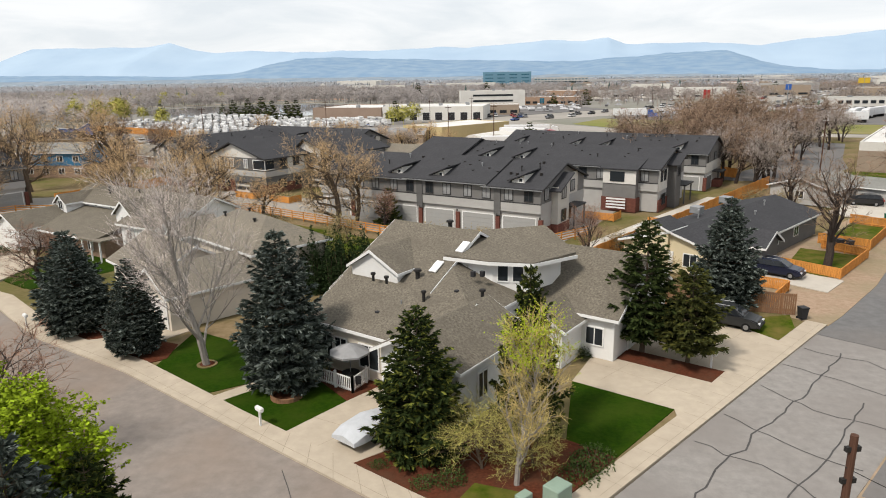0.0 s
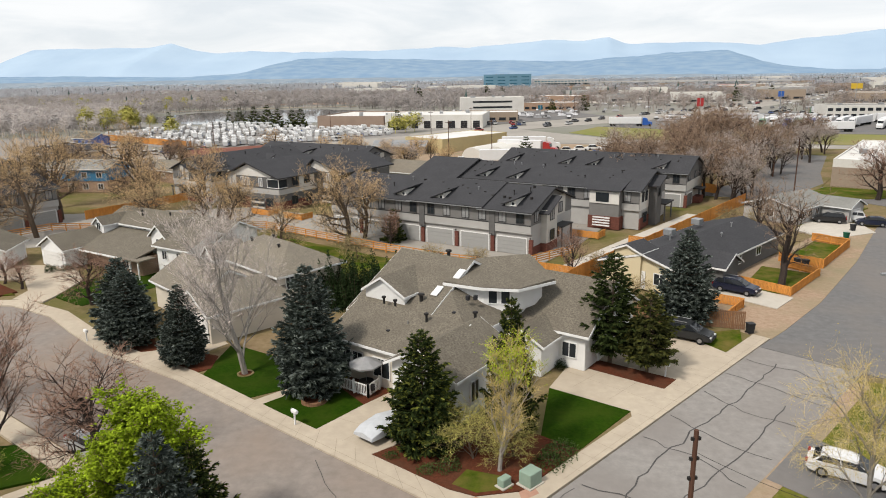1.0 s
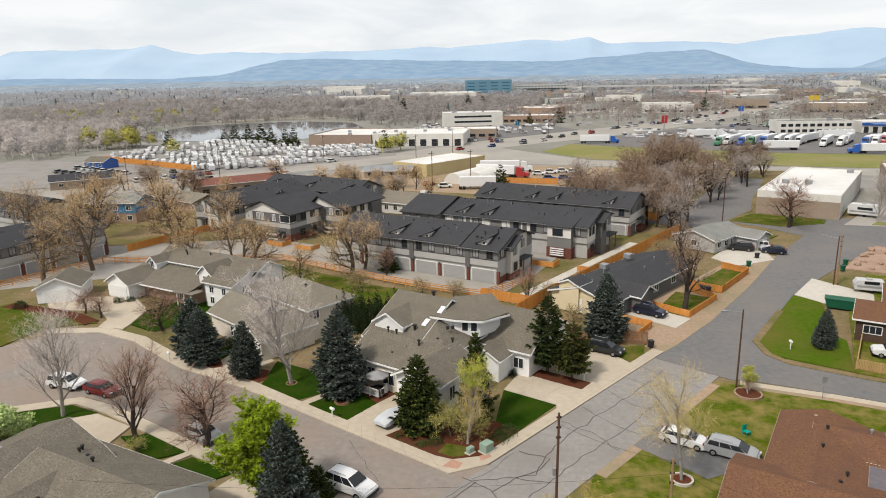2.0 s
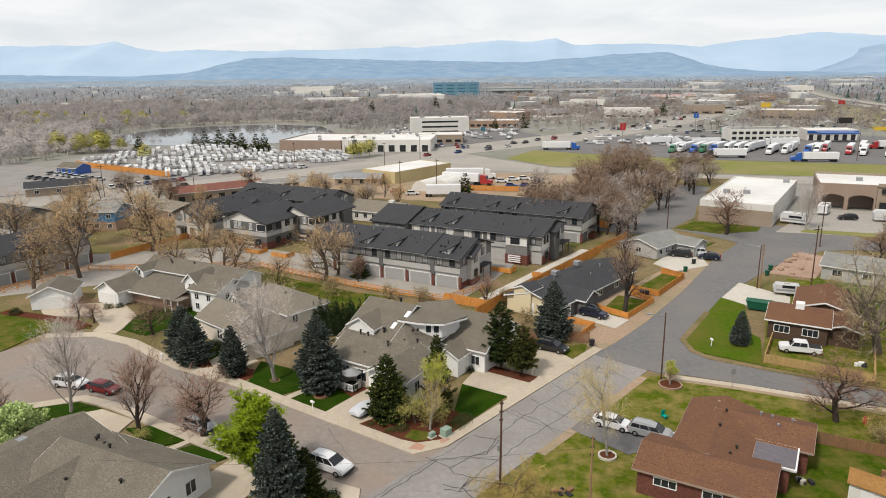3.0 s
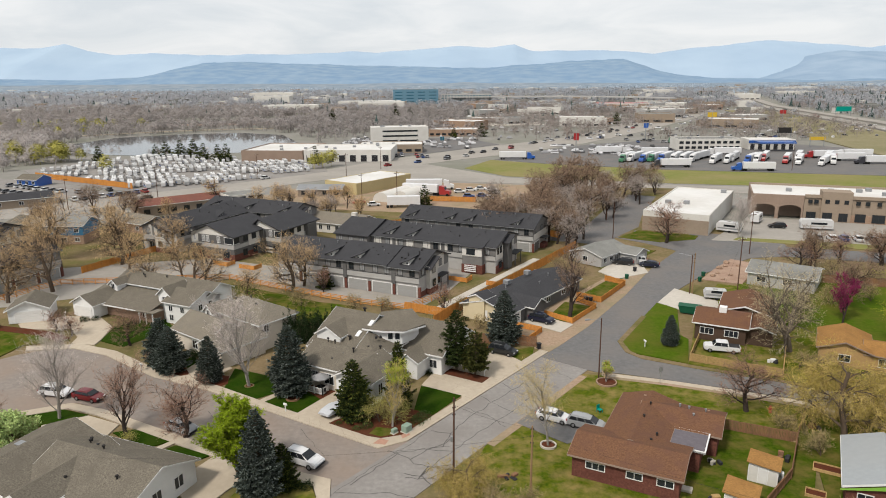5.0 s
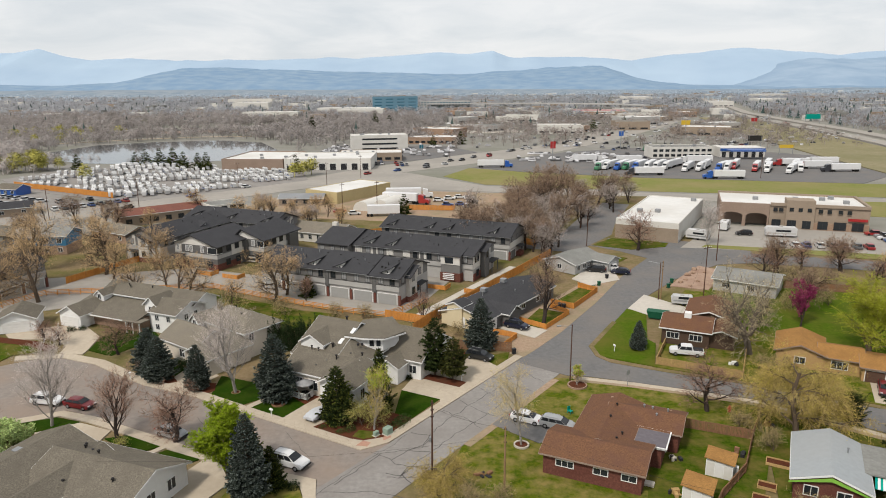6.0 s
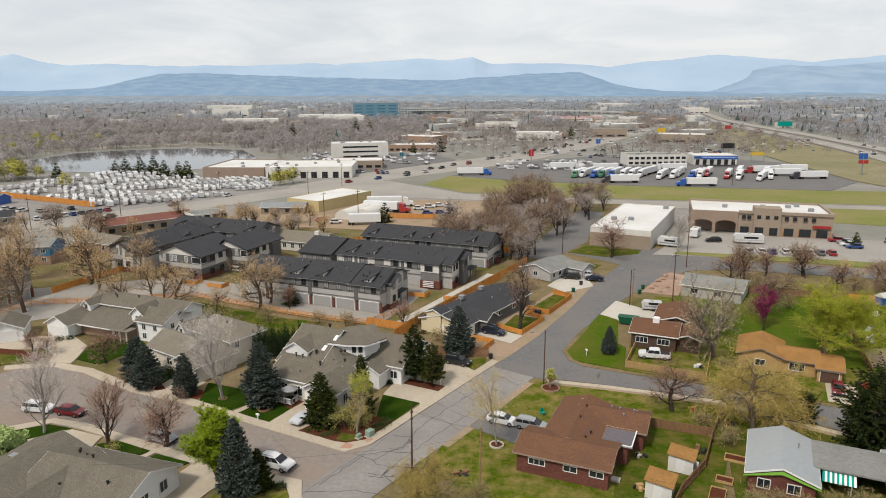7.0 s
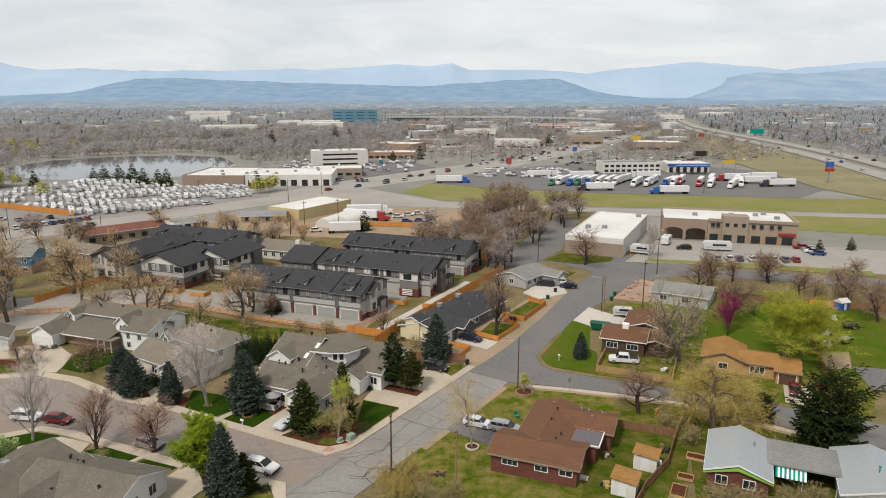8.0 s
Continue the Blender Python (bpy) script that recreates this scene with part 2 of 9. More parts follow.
BRICK_RED = mat("brick_red", (0.165, 0.066, 0.05), 0.35, 5.0, 0.9, bump=0.3, tint=(0.12, 0.045, 0.036), stain=0.5, band=0.075)
BRICK_BUFF = mat("brick_buff", (0.36, 0.25, 0.18), 0.25, 5.0, 0.9, bump=0.3, tint=(0.27, 0.17, 0.12), stain=0.5, band=0.075)
TRIM_WHITE = mat("trim_white", (0.82, 0.82, 0.81), 0.04, 2.0, 0.6, bump=0.0)
TRIM_DARK = mat("trim_dark", (0.05, 0.05, 0.052), 0.1, 2.0, 0.6, bump=0.0)
DOOR_GREY = mat("garage_door_grey", (0.36, 0.36, 0.35), 0.04, 1.0, 0.6, bump=0.2, band=0.5)
DOOR_WHITE = mat("garage_door_white", (0.76, 0.75, 0.73), 0.04, 1.0, 0.6, bump=0.2, band=0.5)
FENCE_CEDAR = mat("fence_cedar", (0.66, 0.285, 0.07), 0.28, 2.0, 0.85, bump=0.25, tint=(0.42, 0.18, 0.055), stain=0.5, stretch=(6, 6, 0.6), rnd=0.14)
FENCE_PALE = mat("fence_pale_pine", (0.50, 0.335, 0.15), 0.22, 2.0, 0.85, bump=0.25, tint=(0.40, 0.26, 0.12), stain=0.5, stretch=(6, 6, 0.6), rnd=0.12)
FENCE_GREY = mat("fence_weathered", (0.25, 0.135, 0.075), 0.28, 2.0, 0.9, bump=0.25, tint=(0.16, 0.105, 0.075), stain=0.5, stretch=(6, 6, 0.6), rnd=0.16)
POLE_WOOD = mat("pole_wood", (0.10, 0.052, 0.036), 0.3, 2.0, 0.9, bump=0.3, stretch=(8, 8, 0.4))
POLE_TAN = mat("pole_wood_tan", (0.30, 0.19, 0.105), 0.3, 2.0, 0.9, bump=0.3, stretch=(8, 8, 0.4))
STEEL = mat("steel_grey", (0.33, 0.34, 0.35), 0.1, 2.0, 0.5, metal=0.4, bump=0.0)
IRON = mat("iron_dark", (0.03, 0.028, 0.027), 0.2, 2.0, 0.6, bump=0.0)
PLASTIC_DARK = mat("plastic_dark", (0.035, 0.035, 0.038), 0.1, 2.0, 0.5, bump=0.0)
PLASTIC_GREEN = mat("plastic_green", (0.015, 0.10, 0.055), 0.1, 2.0, 0.5, bump=0.0)
PAINT_WHITE = mat("paint_white", (0.74, 0.74, 0.75), 0.03, 1.0, 0.3, bump=0.0, spec=0.5)
CAMPER_WHITE = mat("camper_shell", (0.62, 0.62, 0.62), 0.05, 1.0, 0.4, bump=0.0, rnd=0.28)
PAINT_GREEN_BOX = mat("paint_pale_green", (0.27, 0.36, 0.29), 0.08, 2.0, 0.6, bump=0.0)
PAINT_RED = mat("paint_red", (0.38, 0.02, 0.02), 0.1, 1.0, 0.4, bump=0.0, spec=0.5)
PAINT_BLUE = mat("paint_blue", (0.02, 0.10, 0.38), 0.1, 1.0, 0.4, bump=0.0, spec=0.5)
PAINT_TEAL = mat("paint_teal", (0.0, 0.30, 0.24), 0.1, 1.0, 0.5, bump=0.0)
PAINT_YELLOW = mat("paint_yellow", (0.62, 0.42, 0.05), 0.1, 1.0, 0.5, bump=0.0)
BUFF_PANEL = mat("metal_siding_yellow", (0.56, 0.46, 0.25), 0.06, 1.0, 0.7, bump=0.1)
FABRIC_GREY = mat("fabric_grey", (0.30, 0.30, 0.305), 0.1, 3.0, 0.9, bump=0.1)
TARP_SILVER = mat("tarp_silver", (0.55, 0.57, 0.60), 0.08, 2.0, 0.45, bump=0.25)
WINDOW_GLASS = glass("window_glass", (0.02, 0.024, 0.028))
WINDOW_BLUE = glass("window_blue", (0.02, 0.10, 0.15), 0.08)
WINDOW_TEAL = glass("curtain_wall_teal", (0.10, 0.20, 0.27), 0.3)
CAR_GLASS = glass("car_glass", (0.015, 0.017, 0.02), 0.04)
TYRE = mat("tyre_rubber", (0.018, 0.018, 0.018), 0.2, 3.0, 0.85, bump=0.0)
HUB = mat("wheel_alloy", (0.40, 0.40, 0.41), 0.1, 3.0, 0.4, metal=0.7, bump=0.0)
LAMP_RED = mat("lamp_red", (0.30, 0.012, 0.010), 0.1, 3.0, 0.3, bump=0.0)
LAMP_CLEAR = mat("lamp_clear", (0.62, 0.64, 0.66), 0.05, 3.0, 0.2, bump=0.0)
BARK = mat("bark_brown", (0.115, 0.085, 0.062), 0.35, 3.0, 0.95, bump=0.5, stretch=(3, 3, 0.6))
BARK_GREY = mat("bark_pale_grey", (0.31, 0.285, 0.26), 0.3, 3.0, 0.95, bump=0.4, stretch=(3, 3, 0.6))
BARK_DARK = mat("bark_dark", (0.055, 0.042, 0.036), 0.35, 3.0, 0.95, bump=0.5, stretch=(3, 3, 0.6))
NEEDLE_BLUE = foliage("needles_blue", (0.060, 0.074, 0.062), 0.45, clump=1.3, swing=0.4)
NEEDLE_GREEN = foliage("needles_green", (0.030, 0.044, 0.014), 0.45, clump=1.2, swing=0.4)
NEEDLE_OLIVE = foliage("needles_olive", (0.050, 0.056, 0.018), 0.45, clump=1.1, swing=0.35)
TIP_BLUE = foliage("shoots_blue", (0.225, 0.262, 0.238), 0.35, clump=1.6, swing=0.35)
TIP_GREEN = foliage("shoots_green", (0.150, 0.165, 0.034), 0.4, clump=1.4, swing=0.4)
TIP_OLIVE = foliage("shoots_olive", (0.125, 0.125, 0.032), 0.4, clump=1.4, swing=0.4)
LEAF_LIME = foliage("leaves_lime", (0.31, 0.41, 0.015), 0.35)
LEAF_GREEN = foliage("leaves_fresh_green", (0.23, 0.315, 0.018), 0.45, clump=1.2, swing=0.35)
LEAF_OLIVE = foliage("leaves_yellow_green", (0.36, 0.29, 0.055), 0.45)
LEAF_PINK = foliage("blossom_magenta", (0.34, 0.045, 0.14), 0.5, clump=1.2, swing=0.5)
LEAF_HEDGE = foliage("leaves_hedge", (0.022, 0.036, 0.014), 0.6)
LEAF_PALE = foliage("leaves_pale_green", (0.33, 0.42, 0.16), 0.35)
TWIG_TAN = foliage("twigs_tan", (0.54, 0.38, 0.21), 0.3)
TWIG_GREY = foliage("twigs_pale_grey", (0.54, 0.475, 0.44), 0.25)
TWIG_BROWN = foliage("twigs_brown", (0.25, 0.175, 0.125), 0.4)
TWIG_RED = foliage("twigs_reddish", (0.27, 0.165, 0.12), 0.35)
# woods round the ponds: grey-brown twigs lightened by a little painted haze
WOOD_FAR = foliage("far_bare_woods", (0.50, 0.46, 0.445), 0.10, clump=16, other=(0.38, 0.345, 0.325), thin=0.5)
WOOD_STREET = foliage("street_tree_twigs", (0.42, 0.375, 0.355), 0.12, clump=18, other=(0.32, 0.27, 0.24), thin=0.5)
# twig colour of the plain's woods, paled and cooled to paint in haze
WOOD_FAR_HAZE = foliage("haze_tinted_woods", (0.52, 0.53, 0.565), 0.07, clump=40, other=(0.42, 0.42, 0.445), thin=0.5)
FAR_GREEN = foliage("far_evergreens", (0.05, 0.075, 0.07), 0.35)
FAR_LIME = foliage("far_spring_leaves", (0.33, 0.31, 0.08), 0.35)
_wm, _wn, _wl, _wp = nodes_of("pond_water")
_wp.inputs["Base Color"].default_value = (0.055, 0.065, 0.07, 1)
_wp.inputs["Roughness"].default_value, _wp.inputs["Specular IOR Level"].default_value = 0.05, 0.8
WATER = _wm
# hill blues include painted air haze; the glow lifts them further
HILL_FAR = hazed_backdrop_mat("hills_far", (0.232, 0.303, 0.385), (0.27, 0.342, 0.418), 0.0022, 0.50)
HILL_MID = hazed_backdrop_mat("hills_middle", (0.132, 0.200, 0.285), (0.178, 0.240, 0.308), 0.016, 0.46)
HILL_RANGE = hazed_backdrop_mat("hills_front", (0.170, 0.234, 0.312), (0.215, 0.277, 0.35), 0.007, 0.48)
HILL_NEAR = hazed_backdrop_mat("hills_near", (0.14, 0.18, 0.22), (0.21, 0.237, 0.262), 0.025, 0.40)
# bare woods at the foot of the hills, strong blue haze in the colour
WOOD_HAZE_BLUE = foliage("hazy_bare_woods", (0.52, 0.59, 0.68), 0.06, clump=110, other=(0.44, 0.51, 0.59), thin=0.5)
ROAD_PALE = mat("asphalt_pale", (0.36, 0.335, 0.30), 0.10, 0.5, 0.9, bump=0.05, tint=(0.29, 0.27, 0.245), stain=0.7)

# ---- kit ----
def finish(name, bm, material, parent):
    bmesh.ops.recalc_face_normals(bm, faces=bm.faces)
    me = bpy.data.meshes.new(name)
    bm.to_mesh(me)
    bm.free()
    me.materials.append(material)
    ob = new(name, me)
    ob.parent = parent
    return ob


def part(name, bm, material, parent, label=""):
    """One mesh part under a thing or a part."""
    return tagged(finish(name, bm, material, parent), label)


def thing(name, label, category, m=None, group="", kind=""):
    """The Empty at a thing's base that carries its parts."""
    e = tagged(new(name), label, category, group, kind)
    e.empty_display_size = 0.2
    if m is not None:
        e.matrix_basis = m
    return e


def at(x, y, z=0, rz=0, s=1.0, sz=None):
    return pose(x, y, z, 0, 0, rz) @ Matrix.Diagonal((s, s, sz or s, 1))


def poly(bm, rings):
    """Side walls between rings of equal length, closed top and bottom."""
    vs = [[bm.verts.new(p) for p in r] for r in rings]
    n = len(vs[0])
    for a, b in zip(vs, vs[1:]):
        for i in range(n):
            bm.faces.new((a[i], a[(i + 1) % n], b[(i + 1) % n], b[i]))
    bm.faces.new(vs[0])
    bm.faces.new(vs[-1])


def box(bm, x0, x1, y0, y1, z0, z1):
    poly(bm, [[(x0, y0, z), (x1, y0, z), (x1, y1, z), (x0, y1, z)] for z in (z0, z1)])


def prism(bm, pts, z0, z1):
    poly(bm, [[(x, y, z) for x, y in pts] for z in (z0, z1)])


def extrude_x(bm, profile, a, b):
    """A y-z outline drawn out along x."""
    poly(bm, [[(x, y, z) for y, z in profile] for x in (a, b)])


def extrude_y(bm, profile, a, b):
    """An x-z outline drawn out along y."""
    poly(bm, [[(x, y, z) for x, z in profile] for y in (a, b)])


def tube(bm, p0, p1, r0, r1, n=8):
    p0, p1 = Vector(p0), Vector(p1)
    q = (p1 - p0).to_track_quat("Z", "Y")
    poly(bm, [[p + q @ Vector((r * math.cos(i * math.tau / n), r * math.sin(i * math.tau / n), 0)) for i in range(n)] for p, r in ((p0, r0), (p1, r1))])


def one(fn, *args):
    bm = bmesh.new()
    fn(bm, *args)
    return bm


def soft_box(x0, x1, y0, y1, z0, z1, w=0.02, seg=1):
    bm = one(box, x0, x1, y0, y1, z0, z1)
    bmesh.ops.bevel(bm, geom=bm.edges[:], offset=w, segments=seg, affect="EDGES")
    return bm


def slab(name, label, category, pts, z0, z1, material, kind="structure"):
    ob = finish(name, one(prism, pts, z0, z1), material, None)
    return tagged(ob, label, category, kind=kind)


def strip(pts, w):
    """A ribbon of width w along a line of points: its outline."""
    left, right = [], []
    for i, p in enumerate(pts):
        a, b = Vector(pts[max(0, i - 1)]), Vector(pts[min(len(pts) - 1, i + 1)])
        d = (b - a).normalized()
        n = Vector((-d.y, d.x)) * w / 2
        left.append(tuple(Vector(p) + n))
        right.append(tuple(Vector(p) - n))
    return left + right[::-1]


def along(s, d):
    """Plan place s metres along the cross street and d metres to its right."""
    return (0.545 * s + 0.838 * d, 0.838 * s - 0.545 * d)


class Geo:
    """Plain lists of corners and faces, for meshes with many small pieces."""

    def __init__(self):
        self.v, self.f = [], []

    def tube(self, pts, radii, n):
        base = len(self.v)
        for i, p in enumerate(pts):
            d = (pts[min(i + 1, len(pts) - 1)] - pts[max(i - 1, 0)]).normalized()
            u = d.cross(Vector((0.3, 0.9, 0.2))).normalized()
            w = d.cross(u)
            for k in range(n):
                a = k * math.tau / n
                self.v.append(p + (u * math.cos(a) + w * math.sin(a)) * radii[i])
        for i in range(len(pts) - 1):
            for k in range(n):
                a, b = base + i * n + k, base + i * n + (k + 1) % n
                self.f.append((a, b, b + n, a + n))

    def sliver(self, p, q, w, side):
        b = len(self.v)
        self.v += [p - side * w, p + side * w, q]
        self.f.append((b, b + 1, b + 2))

    def leaf(self, p, u, v):
        b = len(self.v)
        self.v += [p - u, p + v * 0.6 - u * 0.15, p + u, p - v * 0.6 + u * 0.1]
        self.f.append((b, b + 1, b + 2, b + 3))

    def part(self, name, material, parent, label=""):
        me = bpy.data.meshes.new(name)
        me.from_pydata([tuple(p) for p in self.v], [], self.f)
        me.materials.append(material)
        ob = new(name, me)
        ob.parent = parent
        return tagged(ob, label)


def rand_dir(rng):
    return Vector((rng.gauss(0, 1), rng.gauss(0, 1), rng.gauss(0, 1))).normalized()

# ---- trees ----
def grow(wood, twigs, p, d, length, r, level, rng, c):
    """One limb and all that it carries. c: levels, children per level, spread, lift, twig width and count."""
    seg = (4, 4, 3, 2)[min(level, 3)]
    pts, radii, q, way = [p.copy()], [r], p.copy(), d.copy()
    for i in range(seg):
        way = (way + rand_dir(rng) * c["wobble"] + Vector((0, 0, c["lift"] if level else 0.05))).normalized()
        q = q + way * length / seg
        pts.append(q.copy())
        radii.append(r * (1 - (0.5 if level == 0 else 0.72) * (i + 1) / seg))
    wood.tube(pts, radii, (6, 4, 3, 3)[min(level, 3)])
    if level == c["levels"]:
        for _ in range(c["twigs"]):
            k = rng.uniform(0.15, 1) * seg
            i = min(int(k), seg - 1)
            s = pts[i].lerp(pts[i + 1], k - i)
            w = (way * 0.8 + rand_dir(rng) * 0.8 + Vector((0, 0, c["lift"]))).normalized()
            e = s + w * c["twig"] * rng.uniform(0.5, 1.2)
            twigs.sliver(s, e, c["width"], w.cross(rand_dir(rng)).normalized())
            if c["leaf"] and s.z > c["leaf_z"] and rng.random() < c["leafy"]:
                for _ in range(c["leaves"]):
                    o = s.lerp(e, rng.uniform(0.2, 1.1)) + rand_dir(rng) * c["leaf"] * 1.2
                    a = rand_dir(rng)
                    c["crown"].leaf(o, a * c["leaf"] * rng.uniform(0.6, 1.2), a.cross(rand_dir(rng)).normalized() * c["leaf"])
        return
    n = c["kids"][level]
    for j in range(n):
        k = (c["bare"] + (1 - c["bare"]) * (j + rng.random()) / n) * seg if level == 0 else (0.25 + 0.75 * (j + rng.random()) / n) * seg
        i = min(int(k), seg - 1)
        s = pts[i].lerp(pts[i + 1], k - i)
        az = j * 2.4 + rng.uniform(-0.5, 0.5)
        ref = way.cross(Vector((0.31, 0.2, 0.93))).normalized()
        out = (ref * math.cos(az) + way.cross(ref) * math.sin(az)).normalized()
        sp = c["spread"] * rng.uniform(0.7, 1.25)
        nd = (way * math.cos(sp) + out * math.sin(sp)).normalized()
        grow(wood, twigs, s, nd, length * c["ratio"] * rng.uniform(0.75, 1.15) * (1.0 if level else 1.15 - 0.4 * k / seg), max(0.012, radii[i] * c["thin"]), level + 1, rng, c)


def bare_tree(name, label, seed, height, bark, twig_mat, kids=(8, 5, 5), twigs=9, spread=0.75, lift=0.12, bare=0.28, ratio=0.55, r=0.22, twig=0.55, width=0.012, wobble=0.22, leaf=0.0, leafy=0.0, leaves=2, leaf_mat=None, category="tree", wide=None, leaf_from=0.0):
    rng = random.Random(seed)
    wood, tw, cr = Geo(), Geo(), Geo()
    c = dict(levels=len(kids), kids=kids, spread=spread, lift=lift, bare=bare, ratio=ratio, twigs=twigs, twig=twig, width=width, wobble=wobble, thin=0.5, leaf=leaf, leafy=leafy, leaves=leaves, crown=cr, leaf_z=height * leaf_from)
    grow(wood, tw, Vector((0, 0, -0.15)), Vector((0, 0, 1)), height * 0.62, r, 0, rng, c)
    # bring the whole to its height and width
    ends = tw.v + cr.v
    sz = height / max(p.z for p in ends)
    radii = sorted(math.hypot(p.x, p.y) for p in ends)
    sx = (wide or height * 0.75) / 2 / radii[int(len(radii) * 0.95)]
    for g in (wood, tw, cr):
        for p in g.v:
            p.x, p.y, p.z = p.x * sx, p.y * sx, p.z * sz
    e = thing(name, label, category)
    wood.part("trunk", bark, e)
    if leaf_mat is None:
        tw.part("crown", twig_mat, e)
    else:
        k = cr.part("crown", leaf_mat, e)
        tw.part("twig_work", twig_mat, k)
    return e


def conifer(name, label, seed, height, width, needle, shoots, bark, droop=0.25, levels=22, per=8, low=0.06, ragged=0.3, size=1.0, dome=False, brush=9):
    """A tapered trunk with whorls of boughs; every bough carries side sprays, every spray a brush of needle tufts with paler tips."""
    rng = random.Random(seed)
    wood, crown, tips = Geo(), Geo(), Geo()
    wood.tube([Vector((0, 0, -0.2)), Vector((0.03, 0, height * 0.5)), Vector((0, 0.02, height * 0.98))], [height * 0.016 + 0.05, height * 0.010, 0.02], 7)
    up = Vector((0, 0, 1))
    for i in range(levels):
        f = min(max((i + rng.uniform(-0.35, 0.35)) / levels, 0), 0.975)
        z = height * (low + (1 - low) * f)
        reach = width / 2 * 1.15 * ((1 - f) ** 0.85) * (0.72 + 0.28 * min(1, f * 6)) + 0.16
        if dome:
            reach = width / 2 * math.sqrt(max(0.04, 1 - ((f - 0.34) / 0.67) ** 2))
        n = max(4, int(per * (0.55 + 0.45 * (1 - f))))
        a0 = rng.uniform(0, 6.28)
        for j in range(n):
            a = a0 + (j + rng.uniform(-0.3, 0.3)) * math.tau / n
            ln = reach * rng.uniform(1 - ragged, 1 + ragged * 0.45) * (1 + 0.3 * noise.noise(Vector((math.cos(a) * 1.7 + seed, math.sin(a) * 1.7, f * 6))))
            d = Vector((math.cos(a), math.sin(a), 0))
            side = Vector((-d.y, d.x, 0))
            drop = -droop * (1 - f) * rng.uniform(0.6, 1.4) + 0.45 * f + (rng.uniform(-0.35, 0.4) if dome else 0)
            root = Vector((0, 0, z))

            def axis(t):
                return root + d * ln * t + up * ln * (drop * t + 0.16 * t * t * t - 0.1 * t * (1 - t))

            wood.sliver(root, axis(0.85), 0.02 + 0.02 * (1 - f), up)
            m = max(4, int(3 + ln * 3.2 / size))
            for k in range(m):
                t = 0.22 + 0.78 * (k + rng.uniform(0.2, 0.8)) / m
                sg = 1 if k % 2 else -1
                out = ln * 0.42 * (1.08 - t) + 0.14
                fan = rng.uniform(0.35, 1.0) * (0.25 if k == m - 1 else 1.0)
                way = (d * 0.75 + side * sg * fan + up * rng.uniform(-0.25, 0.12)).normalized()
                base = axis(t)
                tuft = size * rng.uniform(0.75, 1.2) * (0.55 + 0.45 * (1 - f))
                for q in range(brush):
                    u = (q + rng.random()) / brush
                    p = base + way * out * u
                    turn = rng.uniform(0, 6.28)
                    w2 = way.cross(up).normalized()
                    w3 = way.cross(w2)
                    off = w2 * math.cos(turn) + w3 * math.sin(turn) * 0.7
                    nd = (way * rng.uniform(0.5, 1.1) + off * rng.uniform(0.4, 0.9)).normalized()
                    s = 0.25 * tuft
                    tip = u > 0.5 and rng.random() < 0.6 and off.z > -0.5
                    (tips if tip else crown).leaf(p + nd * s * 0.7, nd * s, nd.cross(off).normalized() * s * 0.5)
                    if not tip:
                        crown.leaf(p - up * 0.04, way * s * 0.9, (w2 + up * rng.uniform(-0.5, 0.5)) * s * 0.7)
    for k in range(16):
        a = rand_dir(rng)
        crown.leaf(Vector((0, 0, height * (0.93 + 0.065 * k / 16))), Vector((a.x * 0.06, a.y * 0.06, 0.2)), Vector((a.x, a.y, 0.3)) * 0.10)
    e = thing(name, label, "tree")
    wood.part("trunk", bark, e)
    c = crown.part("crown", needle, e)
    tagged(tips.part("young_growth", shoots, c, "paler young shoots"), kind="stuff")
    return e


def shrub(name, label, seed, w, h, leaf_mat, n=260, s=0.13, upright=False):
    rng = random.Random(seed)
    g, st = Geo(), Geo()
    for _ in range(n):
        d = rand_dir(rng)
        d.z = abs(d.z)
        k = rng.uniform(0.55, 1.0) * (1 + 0.15 * math.sin(5 * d.x + seed))
        p = Vector((d.x * w / 2 * k, d.y * w / 2 * k, max(0.05, d.z * h * k)))
        if upright:
            p.x, p.y = p.x * (1.05 - 0.6 * p.z / h), p.y * (1.05 - 0.6 * p.z / h)
        a = rand_dir(rng)
        g.leaf(p, a * s * rng.uniform(0.7, 1.4), a.cross(rand_dir(rng)).normalized() * s)
    for k in range(7):
        a = k * 0.9
        st.sliver(Vector((0, 0, -0.05)), Vector((math.cos(a) * w * 0.3, math.sin(a) * w * 0.3, h * 0.8)), 0.03, Vector((-math.sin(a), math.cos(a), 0)))
    e = thing(name, label, "shrub")
    st.part("stem_work", BARK, e)
    g.part("leaves", leaf_mat, e)
    return e


PLANTED = set()


def plant(ob, x, y, rz=0, s=1.0, sz=None, z=0.0, label="", group=""):
    """The first call sets the tree itself, the later ones copies of it."""
    m = at(x, y, z, rz, s, sz)
    if ob.name in PLANTED:
        ob = copy_thing(ob, m)
    else:
        PLANTED.add(ob.name)
        ob.matrix_basis = m
    return tagged(ob, label, group=group)


